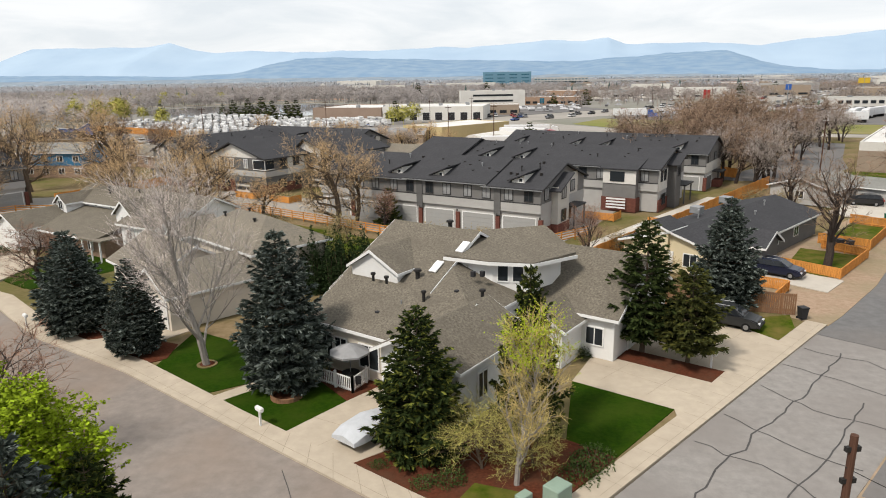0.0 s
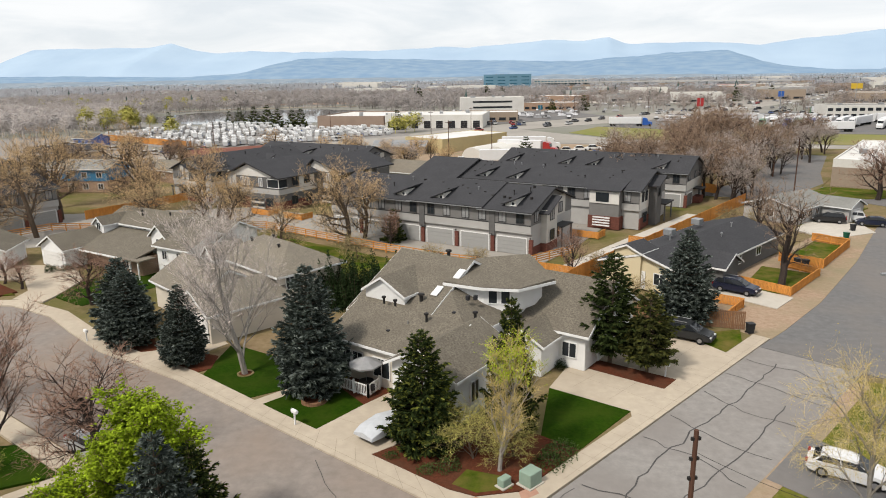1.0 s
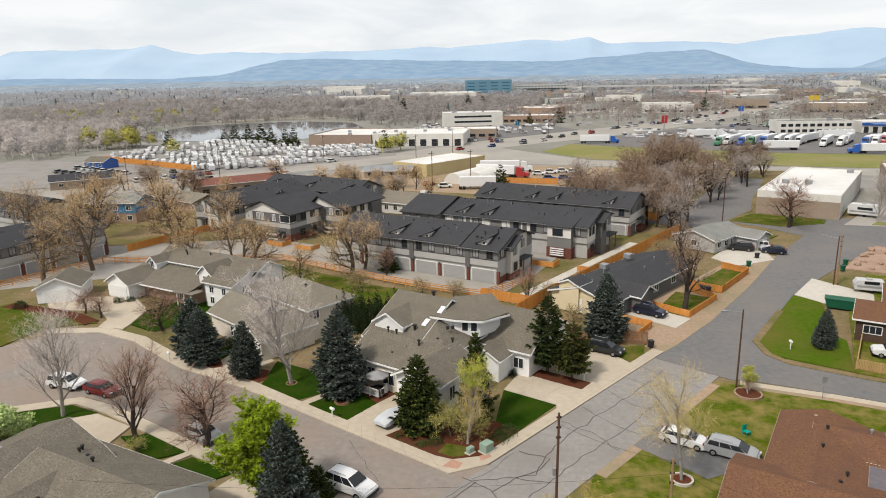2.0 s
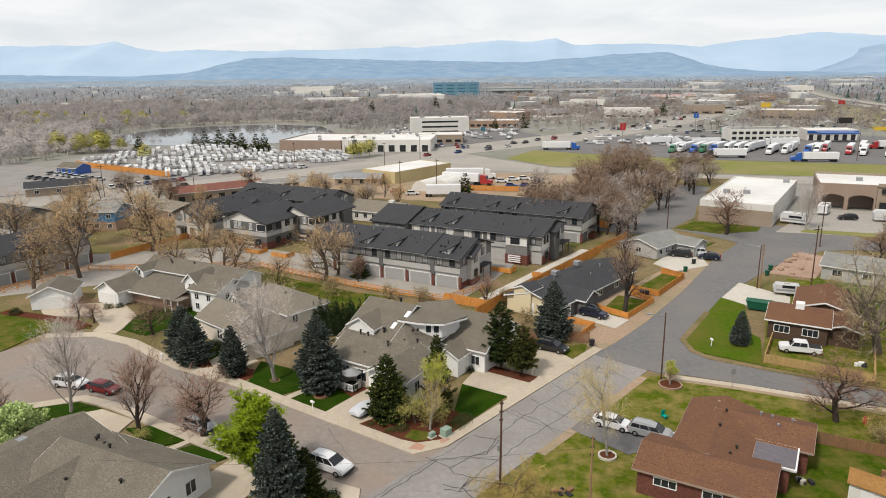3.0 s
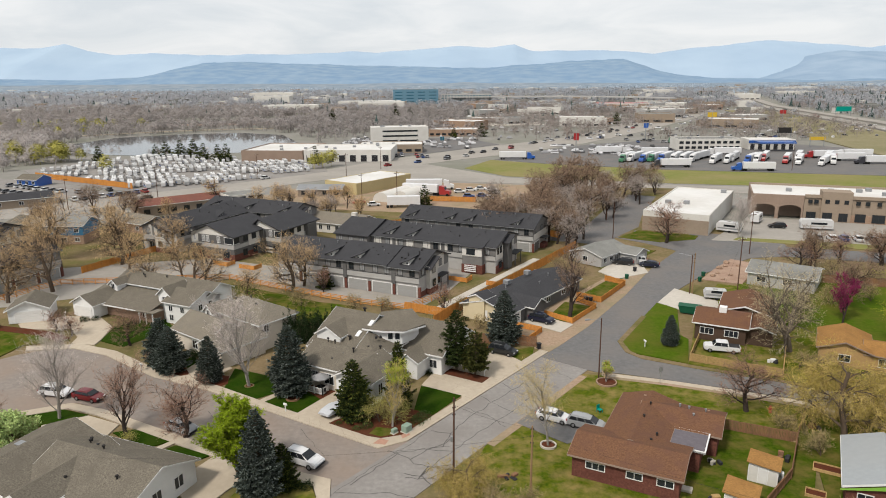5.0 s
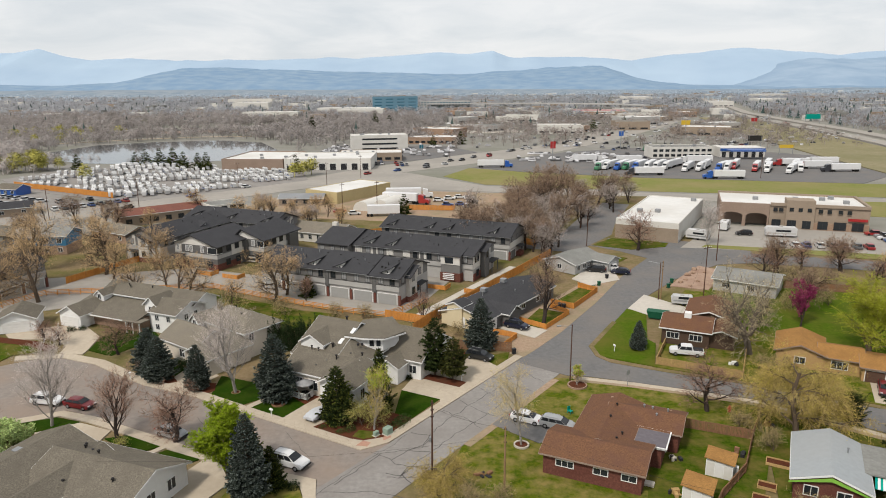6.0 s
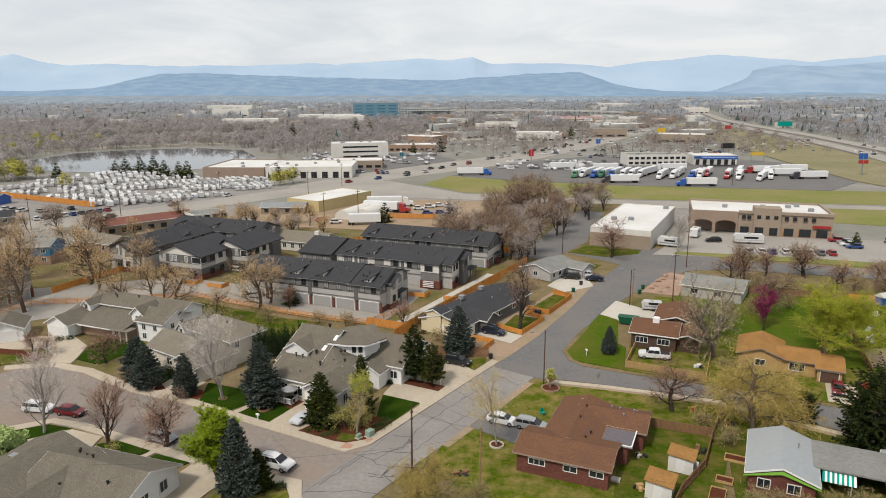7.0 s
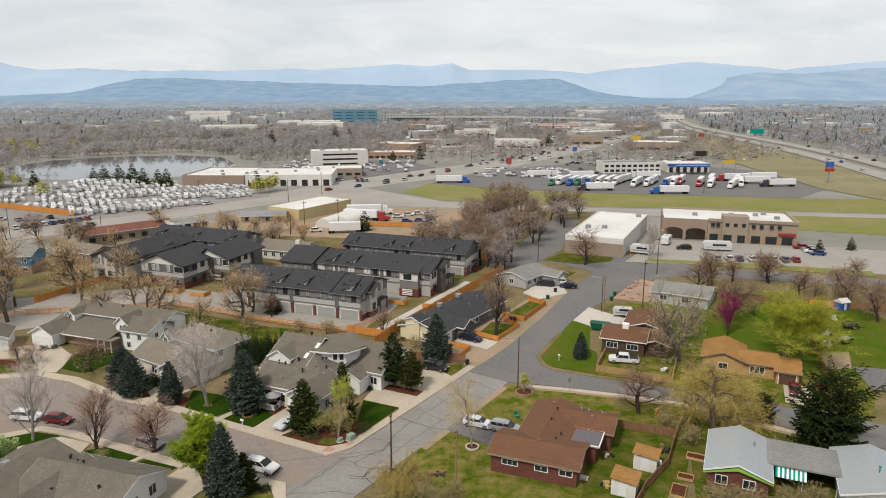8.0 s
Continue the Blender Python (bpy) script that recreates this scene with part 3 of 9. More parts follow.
def scatter_woods(name, label, material, rng, spots, height, k=30, width=0.2, spread=0.45, kind="stuff", cat="woodland", reach=(0.07, 0.18)):
    """Many far bare trees in one mesh: a stem and a rounded cloud of thin boughs each."""
    n = len(spots)
    s = np.array(spots, float)
    h = height * rng.uniform(0.55, 1.25, n)
    d = rng.normal(size=(n, k, 3))
    d /= np.linalg.norm(d, axis=2, keepdims=True)
    d[:, :, 2] = np.abs(d[:, :, 2]) * 1.2 - 0.35
    u = rng.uniform(0.25, 1.0, (n, k, 1)) ** 0.6
    half = np.stack([spread * h * 0.8, spread * h * 0.8, h * 0.58], axis=1)[:, None, :]
    c = np.concatenate([s, (0.44 * h)[:, None]], axis=1)[:, None, :] + d * u * half
    c[:, :, 2] = np.maximum(c[:, :, 2], 0.3)
    a = d + rng.normal(size=(n, k, 3)) * 1.1
    a[:, :, 2] = np.abs(a[:, :, 2]) * 0.7
    a /= np.linalg.norm(a, axis=2, keepdims=True)
    b = np.cross(a, rng.normal(size=(n, k, 3)))
    b /= np.linalg.norm(b, axis=2, keepdims=True)
    ln = (h[:, None] * rng.uniform(*reach, (n, k)))[:, :, None]
    w = (width * h[:, None] / height * rng.uniform(0.6, 1.6, (n, k)))[:, :, None]
    v = np.stack([c - a * ln + b * w, c - a * ln - b * w, c + a * ln], axis=2)
    # stem: a broad low sliver
    v[:, 0, 0, :2], v[:, 0, 1, :2] = s - [width * 1.2, 0], s + [width * 1.2, 0]
    v[:, 0, :2, 2] = -0.2
    v[:, 0, 2, :2], v[:, 0, 2, 2] = s, h * 0.8
    # every piece faces outwards and is shaded as part of its round crown
    face = np.cross(v[:, :, 1] - v[:, :, 0], v[:, :, 2] - v[:, :, 0])
    turn = (face * d).sum(axis=2) < 0
    v[turn] = v[turn][:, ::-1]
    flat = v.reshape(-1, 3)
    me = bpy.data.meshes.new(name)
    me.from_pydata(flat.tolist(), [], np.arange(len(flat)).reshape(-1, 3).tolist())
    me.polygons.foreach_set("use_smooth", np.ones(len(me.polygons), dtype=bool))
    out = d * 0.8 + np.array([0, 0, 0.35])
    out /= np.linalg.norm(out, axis=2, keepdims=True)
    me.normals_split_custom_set_from_vertices(np.repeat(out.reshape(-1, 3), 3, axis=0).tolist())
    me.materials.append(material)
    return tagged(new(name, me), label, cat, kind=kind)


def scatter_evergreens(name, label, material, rng, spots, height):
    """Far evergreens in one mesh: tiers of ragged boughs."""
    verts, faces = [], []
    for x, y in spots:
        h = height * rng.uniform(0.6, 1.3)
        for tier in range(5):
            f = tier / 5
            r = h * 0.24 * (1 - f) + 0.15
            z = h * (0.08 + 0.8 * f)
            b = len(verts)
            m = 7
            for k in range(m):
                a = k * 6.283 / m + tier
                rr = r * rng.uniform(0.7, 1.2)
                verts.append((x + math.cos(a) * rr, y + math.sin(a) * rr, z - h * 0.03 * rng.uniform(0, 1)))
            verts.append((x, y, z + h * 0.3))
            for k in range(m):
                faces.append((b + k, b + (k + 1) % m, b + m))
    me = bpy.data.meshes.new(name)
    me.from_pydata(verts, [], faces)
    me.materials.append(material)
    return tagged(new(name, me), label, "woodland", kind="stuff")

# ---- vehicles ----
def wheel_at(e, x, y, r=0.34, w=0.22):
    t = part("wheel", one(tube, (x, y - w / 2, r), (x, y + w / 2, r), r, r, 12), TYRE, e, "black rubber tyre")
    sgn = 1 if y > 0 else -1
    part("rim", one(tube, (x, y + sgn * (w / 2 - 0.02), r), (x, y + sgn * (w / 2 + 0.012), r), r * 0.62, r * 0.55, 10), HUB, t)


PAINTS = {}


def paint(colour):
    if colour not in PAINTS:
        PAINTS[colour] = mat("car_paint", colour, 0.03, 1.0, 0.28, bump=0.0, stain=0.05, spec=0.55)
    return PAINTS[colour]


SHAPES = {
    # body outline, glass outline (x along the car, nose at +x), width, axles
    "suv": ([(-2.3, 0.36), (-2.38, 0.62), (-2.34, 0.96), (-2.15, 1.04), (0.95, 1.06), (1.35, 1.02), (2.0, 0.93), (2.28, 0.80), (2.36, 0.60), (2.32, 0.36), (1.9, 0.28), (-1.9, 0.28)],
            [(-2.22, 1.02), (-1.98, 1.44), (-1.62, 1.62), (-0.4, 1.68), (0.3, 1.58), (1.32, 1.02)], 1.84, (-1.42, 1.42)),
    "sedan": ([(-2.2, 0.34), (-2.28, 0.6), (-2.24, 0.88), (-2.0, 0.97), (-1.5, 0.98), (0.95, 0.94), (1.5, 0.86), (2.1, 0.74), (2.28, 0.58), (2.26, 0.32), (1.8, 0.24), (-1.8, 0.24)],
              [(-1.98, 0.95), (-1.5, 1.32), (-1.1, 1.44), (-0.1, 1.47), (0.35, 1.37), (1.25, 0.92)], 1.78, (-1.35, 1.38)),
    "minivan": ([(-2.4, 0.34), (-2.46, 0.6), (-2.4, 1.0), (-2.3, 1.05), (1.2, 1.02), (1.75, 0.95), (2.25, 0.8), (2.42, 0.62), (2.42, 0.32), (1.9, 0.24), (-1.9, 0.24)],
                [(-2.3, 1.02), (-2.02, 1.42), (-1.7, 1.56), (-0.2, 1.60), (0.5, 1.48), (1.5, 0.97)], 1.86, (-1.5, 1.5)),
    "pickup": ([(-2.8, 0.5), (-2.84, 0.75), (-2.8, 1.12), (-0.9, 1.14), (1.25, 1.14), (1.6, 1.12), (2.5, 1.06), (2.68, 0.9), (2.7, 0.45), (2.2, 0.38), (-2.2, 0.38)],
               [(-1.05, 1.12), (-0.95, 1.72), (-0.8, 1.82), (0.65, 1.82), (0.85, 1.74), (1.45, 1.12)], 1.98, (-1.75, 1.75)),
}


def car(kind, colour, label, m=None, group="", name="car"):
    body, cab, w, axles = SHAPES[kind]
    e = thing(name, label, "car", m, group)
    bm = one(extrude_y, body, -w / 2, w / 2)
    bmesh.ops.bevel(bm, geom=bm.edges[:], offset=0.11, segments=2, affect="EDGES")
    b = part("body", bm, paint(colour), e)
    # roof and pillars, narrower towards the top
    bm = bmesh.new()
    def ring(y_low, y_top, shrink=0.0):
        zl, zt = cab[0][1], max(z for _, z in cab)
        cx = sum(x for x, _ in cab) / len(cab)
        return [(cx + (x - cx) * (1 - shrink), y_low + (y_top - y_low) * (z - zl) / (zt - zl), z - 0.02 * shrink) for x, z in cab]
    poly(bm, [ring(-w / 2 + 0.06, -w / 2 + 0.24), ring(w / 2 - 0.06, w / 2 - 0.24)])
    bmesh.ops.bevel(bm, geom=bm.edges[:], offset=0.10, segments=3, affect="EDGES")
    c = part("cabin", bm, paint(colour), e)
    zl, zt = cab[0][1], max(z for _, z in cab)
    h = zt - zl
    def side_y(z, off):
        return w / 2 - 0.06 - 0.18 * (z - zl) / h + off
    xs_low, xs_top = (cab[0][0] + 0.16, cab[-1][0] - 0.18), (cab[1][0] + 0.16, cab[-2][0] - 0.06)
    n = 3 if kind in ("suv", "minivan") else 2
    for sg in (-1, 1):
        for i in range(n):
            a0, a1 = i / n + 0.012, (i + 1) / n - 0.012
            z0, z1 = zl + 0.06, zt - 0.12
            f0, f1 = (z0 - zl) / h, (z1 - zl) / h
            def xx(a, f):
                lo = xs_low[0] + (xs_low[1] - xs_low[0]) * a
                hi = xs_top[0] + (xs_top[1] - xs_top[0]) * a
                return lo + (hi - lo) * f
            bm = bmesh.new()
            vs = [bm.verts.new((xx(a, f), sg * side_y(z, o), z)) for o in (0.0, 0.012) for a, f, z in ((a0, f0, z0), (a1, f0, z0), (a1, f1, z1), (a0, f1, z1))]
            for q in ((0, 1, 2, 3), (4, 5, 6, 7), (0, 1, 5, 4), (1, 2, 6, 5), (2, 3, 7, 6), (3, 0, 4, 7)):
                bm.faces.new([vs[k] for k in q])
            part("side_window", bm, CAR_GLASS, c)
    for name_, p, q in (("windscreen", cab[-1], cab[-2]), ("rear_window", cab[0], cab[1])):
        p, q = Vector(p), Vector(q)
        a, b2 = p.lerp(q, 0.12), p.lerp(q, 0.92)
        d = (q - p).normalized()
        nrm = Vector((d.y, -d.x)) if name_ == "windscreen" else Vector((-d.y, d.x))
        bm = bmesh.new()
        vs = []
        for o in (-0.01, 0.018):
            for pt in (a, b2):
                yy = side_y(pt.y, -0.08)
                for sg in ((-1, 1) if pt is a else (1, -1)):
                    vs.append(bm.verts.new((pt.x + nrm.x * o, sg * yy, pt.y + nrm.y * o)))
        for f in ((0, 1, 2, 3), (4, 5, 6, 7), (0, 1, 5, 4), (1, 2, 6, 5), (2, 3, 7, 6), (3, 0, 4, 7)):
            bm.faces.new([vs[k] for k in f])
        part(name_, bm, CAR_GLASS, c)
    x0, x1 = min(x for x, _ in body), max(x for x, _ in body)
    for sg in (-1, 1):
        part("headlight", soft_box(x1 - 0.16, x1 - 0.0, sg * (w / 2 - 0.3) - 0.17, sg * (w / 2 - 0.3) + 0.17, 0.62, 0.76), LAMP_CLEAR, e)
        part("tail_light", soft_box(x0 - 0.02, x0 + 0.12, sg * (w / 2 - 0.2) - 0.1, sg * (w / 2 - 0.2) + 0.1, 0.72, 0.98), LAMP_RED, e)
        for ax in axles:
            wheel_at(e, ax, sg * (w / 2 - 0.1))
    part("bumper", soft_box(x1 - 0.12, x1 + 0.05, -w / 2 + 0.1, w / 2 - 0.1, 0.36, 0.56), PLASTIC_DARK, e)
    if kind == "pickup":
        part("cargo_bed", one(box, -2.66, -1.12, -w / 2 + 0.16, w / 2 - 0.16, 1.1, 1.162), PLASTIC_DARK, e, "dark open cargo bed")
    if kind in ("suv", "minivan"):
        for sg in (-1, 1):
            part("roof_rail", one(tube, (-1.7, sg * 0.58, zt + 0.04), (0.1, sg * 0.58, zt + 0.04), 0.025, 0.025, 6), STEEL, e)
    return e


def far_car(colour, label, group):
    """A car small in the distance."""
    e = thing("car", label, "car", group=group)
    bm = one(extrude_y, [(-2.2, 0.3), (-2.25, 0.85), (-1.0, 0.95), (1.0, 0.93), (2.2, 0.8), (2.25, 0.3)], -0.9, 0.9)
    box(bm, -1.42, 0.32, -0.72, 0.72, 1.49, 1.56)
    part("body", bm, paint(colour), e)
    part("cabin", one(extrude_y, [(-1.8, 0.95), (-1.4, 1.5), (0.3, 1.52), (1.0, 0.95)], -0.74, 0.74), CAR_GLASS, e)
    for x in (-1.4, 1.4):
        part("wheel", one(tube, (x, -0.93, 0.32), (x, 0.93, 0.32), 0.32, 0.32, 8), TYRE, e)
    return e


def motorhome(length, stripe, label, group, h=3.0):
    e = thing("camper_trailer", label, "camper", group=group)
    L = length / 2
    bm = one(extrude_y, [(-L, 0.55), (-L, h - 0.25), (-L + 0.25, h), (L - 0.5, h), (L, h - 0.7), (L - 0.15, 0.55)], -1.2, 1.2)
    part("body", bm, CAMPER_WHITE, e)
    part("stripe", one(box, -L + 0.3, L - 0.5, -1.212, 1.212, 1.0, 1.4), stripe, e)
    part("window_band", one(box, -L * 0.62, L * 0.35, -1.216, 1.216, 1.65, 2.25), CAR_GLASS, e)
    part("air_conditioner", one(box, -0.5, 0.4, -0.4, 0.4, h - 0.01, h + 0.28), SIDING_GREY, e)
    part("wheel", one(tube, (-0.4, -1.15, 0.36), (-0.4, 1.15, 0.36), 0.36, 0.36, 8), TYRE, e)
    return e


def semi(cab_colour, label, group, trailer=True, name="semi_truck"):
    e = thing(name, label, "truck", group=group)
    if trailer:
        t = part("trailer", soft_box(-9.5, 4.6, -1.28, 1.28, 1.15, 4.05, 0.05), PAINT_WHITE, e, "white box trailer")
        part("underframe", one(box, -9.2, 4.2, -0.6, 0.6, 0.8, 1.16), IRON, t)
        for x in (-8.4, -7.1):
            part("wheel", one(tube, (x, -1.25, 0.5), (x, 1.25, 0.5), 0.5, 0.5, 10), TYRE, e)
    p = paint(cab_colour)
    c = part("cab", one(extrude_y, [(5.2, 0.7), (5.2, 3.5), (5.6, 3.8), (7.2, 3.4), (7.5, 2.2), (9.1, 1.95), (9.35, 1.6), (9.35, 0.6), (5.6, 0.5)], -1.15, 1.15), p, e)
    part("windscreen", one(extrude_y, [(7.24, 3.2), (7.3, 3.2), (7.54, 2.3), (7.48, 2.3)], -0.95, 0.95), CAR_GLASS, c)
    part("chassis", one(box, 2.6, 6.0, -0.5, 0.5, 0.7, 0.98), IRON, e)
    for x in (3.2, 4.5, 8.4):
        part("wheel", one(tube, (x, -1.22, 0.5), (x, 1.22, 0.5), 0.5, 0.5, 10), TYRE, e)
    return e

# ---- houses ----
def wing(h, x0, x1, y0, y1, eave, rise, axis, wall, roof, trim=None, ov=0.45, base=0.0, th=0.16, split=0.5, wall_name="wall"):
    """A gabled block: solid walls up to the rakes, a roof with thickness, fascia and rake boards."""
    trim = trim or TRIM_WHITE
    if axis == "x":
        a0, a1, b0, b1, ex = x0, x1, y0, y1, extrude_x
    else:
        a0, a1, b0, b1, ex = y0, y1, x0, x1, extrude_y
    bm_ = b0 + (b1 - b0) * split
    top = eave + rise
    part(wall_name, one(ex, [(b0, base), (b1, base), (b1, eave - 0.05), (bm_, top - 0.12), (b0, eave - 0.05)], a0, a1), wall, h)
    sl, sr = rise / (bm_ - b0), rise / (b1 - bm_)
    el, er = eave - ov * sl, eave - ov * sr
    part("roof", one(ex, [(b0 - ov, el), (bm_, top), (b1 + ov, er), (b1 + ov, er + th), (bm_, top + th), (b0 - ov, el + th)], a0 - ov, a1 + ov), roof, h)
    f = bmesh.new()
    for b, e in ((b0 - ov, el), (b1 + ov, er)):
        s = -1 if b < bm_ else 1
        if axis == "x":
            box(f, a0 - ov, a1 + ov, b, b + s * 0.05, e - 0.06, e + th - 0.02)
        else:
            box(f, b, b + s * 0.05, a0 - ov, a1 + ov, e - 0.06, e + th - 0.02)
    for a, s in ((a0 - ov, -1), (a1 + ov, 1)):
        pr = [(b0 - ov, el - 0.08), (bm_, top - 0.08), (b1 + ov, er - 0.08), (b1 + ov, er + th - 0.02), (bm_, top + th - 0.02), (b0 - ov, el + th - 0.02)]
        ex(f, pr, a, a + s * 0.045)
    part("fascia", f, trim, h)


def hip_block(h, x0, x1, y0, y1, eave, rise, r0, r1, wall, roof, trim=None, ov=0.45, base=0.0, th=0.16, wall_name="wall"):
    """A block under a hipped roof with its ridge along x from r0 to r1."""
    part(wall_name, one(box, x0, x1, y0, y1, base, eave - 0.03), wall, h)
    ym, k = (y0 + y1) / 2, ov * rise / ((y1 - y0) / 2)
    lo = [(x0 - ov, y0 - ov), (x1 + ov, y0 - ov), (x1 + ov, y1 + ov), (x0 - ov, y1 + ov)]
    bm = bmesh.new()
    a = [bm.verts.new((x, y, eave - k)) for x, y in lo]
    b = [bm.verts.new((x, y, eave - k + th)) for x, y in lo]
    p, q = bm.verts.new((r0, ym, eave + rise + th)), bm.verts.new((r1, ym, eave + rise + th))
    bm.faces.new(a)
    for i in range(4):
        bm.faces.new((a[i], a[(i + 1) % 4], b[(i + 1) % 4], b[i]))
    bm.faces.new((b[0], b[1], q, p))
    bm.faces.new((b[1], b[2], q))
    bm.faces.new((b[2], b[3], p, q))
    bm.faces.new((b[3], b[0], p))
    part("roof", bm, roof, h)
    f = bmesh.new()
    for i in range(4):
        (ax, ay), (bx, by) = lo[i], lo[(i + 1) % 4]
        e = 0.05
        if i % 2 == 0:
            s = -1 if i == 0 else 1
            box(f, min(ax, bx), max(ax, bx), min(ay, ay + s * e), max(ay, ay + s * e), eave - k - 0.06, eave - k + th - 0.02)
        else:
            s = 1 if i == 1 else -1
            box(f, min(ax, ax + s * e), max(ax, ax + s * e), min(ay, by), max(ay, by), eave - k - 0.06, eave - k + th - 0.02)
    part("fascia", f, trim or TRIM_WHITE, h)


PANES = {}


def window(h, x, y, z, w, ht, face, frame_mat=None, pane=None, mullions=1):
    """A framed window on an outer wall; face tells which way the wall looks."""
    fm, pm = frame_mat or TRIM_WHITE, pane or WINDOW_GLASS
    key = (w, ht, fm.name, pm.name, mullions)
    if key not in PANES:
        f = bmesh.new()
        t = 0.09
        box(f, -w / 2 - t, w / 2 + t, -0.05, 0.03, -t, 0)
        box(f, -w / 2 - t, w / 2 + t, -0.05, 0.03, ht, ht + t)
        box(f, -w / 2 - t, -w / 2, -0.05, 0.03, 0, ht)
        box(f, w / 2, w / 2 + t, -0.05, 0.03, 0, ht)
        for i in range(1, mullions + 1):
            c = -w / 2 + w * i / (mullions + 1)
            box(f, c - 0.03, c + 0.03, -0.045, 0.03, 0, ht)
        a = finish("window", f, fm, None)
        b = finish("pane", one(box, -w / 2, w / 2, -0.02, 0.02, 0, ht), pm, None)
        PANES[key] = (a.data, b.data)
        bpy.data.objects.remove(a)
        bpy.data.objects.remove(b)
    da, db = PANES[key]
    rz = {"-y": 0, "+y": 180, "-x": -90, "+x": 90}[face]
    o = new("window", da)
    o.parent = h
    o.matrix_basis = pose(x, y, z, 0, 0, rz)
    g = new("pane", db)
    g.parent = o
    return o


def garage_door(h, x, y, z, w, ht, face, material=None):
    rz = {"-y": 0, "+y": 180, "-x": -90, "+x": 90}[face]
    bm = bmesh.new()
    for i in range(4):
        box(bm, -w / 2, w / 2, -0.045, 0.02, ht * i / 4 + 0.012, ht * (i + 1) / 4 - 0.012)
    d = part("garage_door", bm, material or DOOR_WHITE, h)
    d.matrix_basis = pose(x, y, z, 0, 0, rz)
    f = bmesh.new()
    for a in (-w / 2 - 0.12, w / 2):
        box(f, a, a + 0.12, -0.06, 0.02, 0, ht + 0.12)
    box(f, -w / 2, w / 2, -0.06, 0.02, ht, ht + 0.12)
    part("door_frame", f, TRIM_WHITE, d)
    return d


def door(h, x, y, z, face, material, w=0.95, ht=2.05):
    rz = {"-y": 0, "+y": 180, "-x": -90, "+x": 90}[face]
    d = part("door", one(box, -w / 2, w / 2, -0.05, 0.02, 0, ht), material, h)
    d.matrix_basis = pose(x, y, z, 0, 0, rz)
    part("handle", one(tube, (w * 0.36, -0.05, 1.0), (w * 0.36, -0.11, 1.0), 0.03, 0.03, 6), STEEL, d)
    return d


def vent_pipe(h, x, y, z, material=None, tall=0.6, r=0.1, cap=True):
    p = part("vent_pipe", one(tube, (x, y, z - 0.4), (x, y, z + tall), r, r, 8), material or IRON, h)
    if cap:
        part("cap", one(tube, (x, y, z + tall), (x, y, z + tall + 0.14), r * 1.9, r * 1.7, 8), material or IRON, p)


def box_vent(h, x, y, z, material=None, s=0.3):
    part("box_vent", soft_box(x - s / 2, x + s / 2, y - s / 2, y + s / 2, z - 0.25, z + 0.16, 0.03), material or PLASTIC_DARK, h)


# ---- ground, streets, lawns ----
ring = [(4600 * math.cos(i * math.tau / 64), 4600 * math.sin(i * math.tau / 64)) for i in range(64)]
slab("ground", "dry open ground with thin grass reaching the hills", "ground", ring, -0.6, -0.10, GROUND)
slab("yard_ground", "bare and grassy earth of the house lots", "ground", [(-150, 40), (60, 20), (140, 60), (150, 190), (60, 215), (-30, 235), (-120, 215)], -0.4, -0.06, YARD)

KERB_N = [(-16.5, 79.6), (-32.5, 87.7), (-43.4, 93.2), (-54.0, 97.4)]
arc = [(-72.5 + 11.5 * math.cos(radians(a)), 95.5 + 11.5 * math.sin(radians(a))) for a in range(50, 300, 14)]
road_a = [(-10.5, 76.0), (-13.2, 81.6)] + KERB_N + [(-60, 101)] + arc + [(-60.5, 88.6), (-55.2, 87.0), (-37.3, 79.0), (-26.8, 74.9), (-20.6, 73.0), (-19.9, 69.8), (-14, 60)]
slab("road", "tan-grey worn asphalt street with a turning circle", "road", road_a, -0.3, 0.0, ASPHALT_TAN)
slab("road", "grey cracked asphalt cross street", "road", [along(20, -56), along(61.2, -55.5), along(93.5, -55.5), along(93.5, -47.4), along(84, -47.3), along(64, -47.5), along(20, -47.5)], -0.3, 0.012, ASPHALT_OLD)
slab("road", "dark newer asphalt of the street", "road", [along(93.5, -55.5), along(99, -55.4), along(110, -55.6), along(128, -57.5), along(150, -60.6), along(176, -62), along(196, -66), along(200, -44), along(185, -36), along(176, -45), along(157, -49.5), along(140, -50.3), along(122, -49.8), along(108, -47.5), (17.7, 115.6), (18.2, 111.5), (20, 109), (27.8, 105.6), (37.9, 101.9), (55.2, 94.1), (66.8, 88.1), (90, 76), (88, 70), (64, 80), (52.2, 87.0), (38.8, 96.4), (29.8, 99.3), (16, 103.2), (12.5, 103.5), along(93.5, -47.4)], -0.3, 0.022, ASPHALT_DARK)
slab("road", "asphalt street past the shops", "road", [(44, 176), (36, 186), (20, 200), (28, 206), (54, 190), (60, 186), (95, 178), (150, 160), (148, 151), (92, 168), (58, 176), (50, 160)], -0.3, 0.03, ASPHALT_DARK)
slab("pavement", "concrete parking apron of the shops", "pavement", [(54, 190), (74, 222), (118, 212), (150, 200), (150, 168), (95, 182), (62, 189)], -0.3, 0.035, ROAD_PALE)

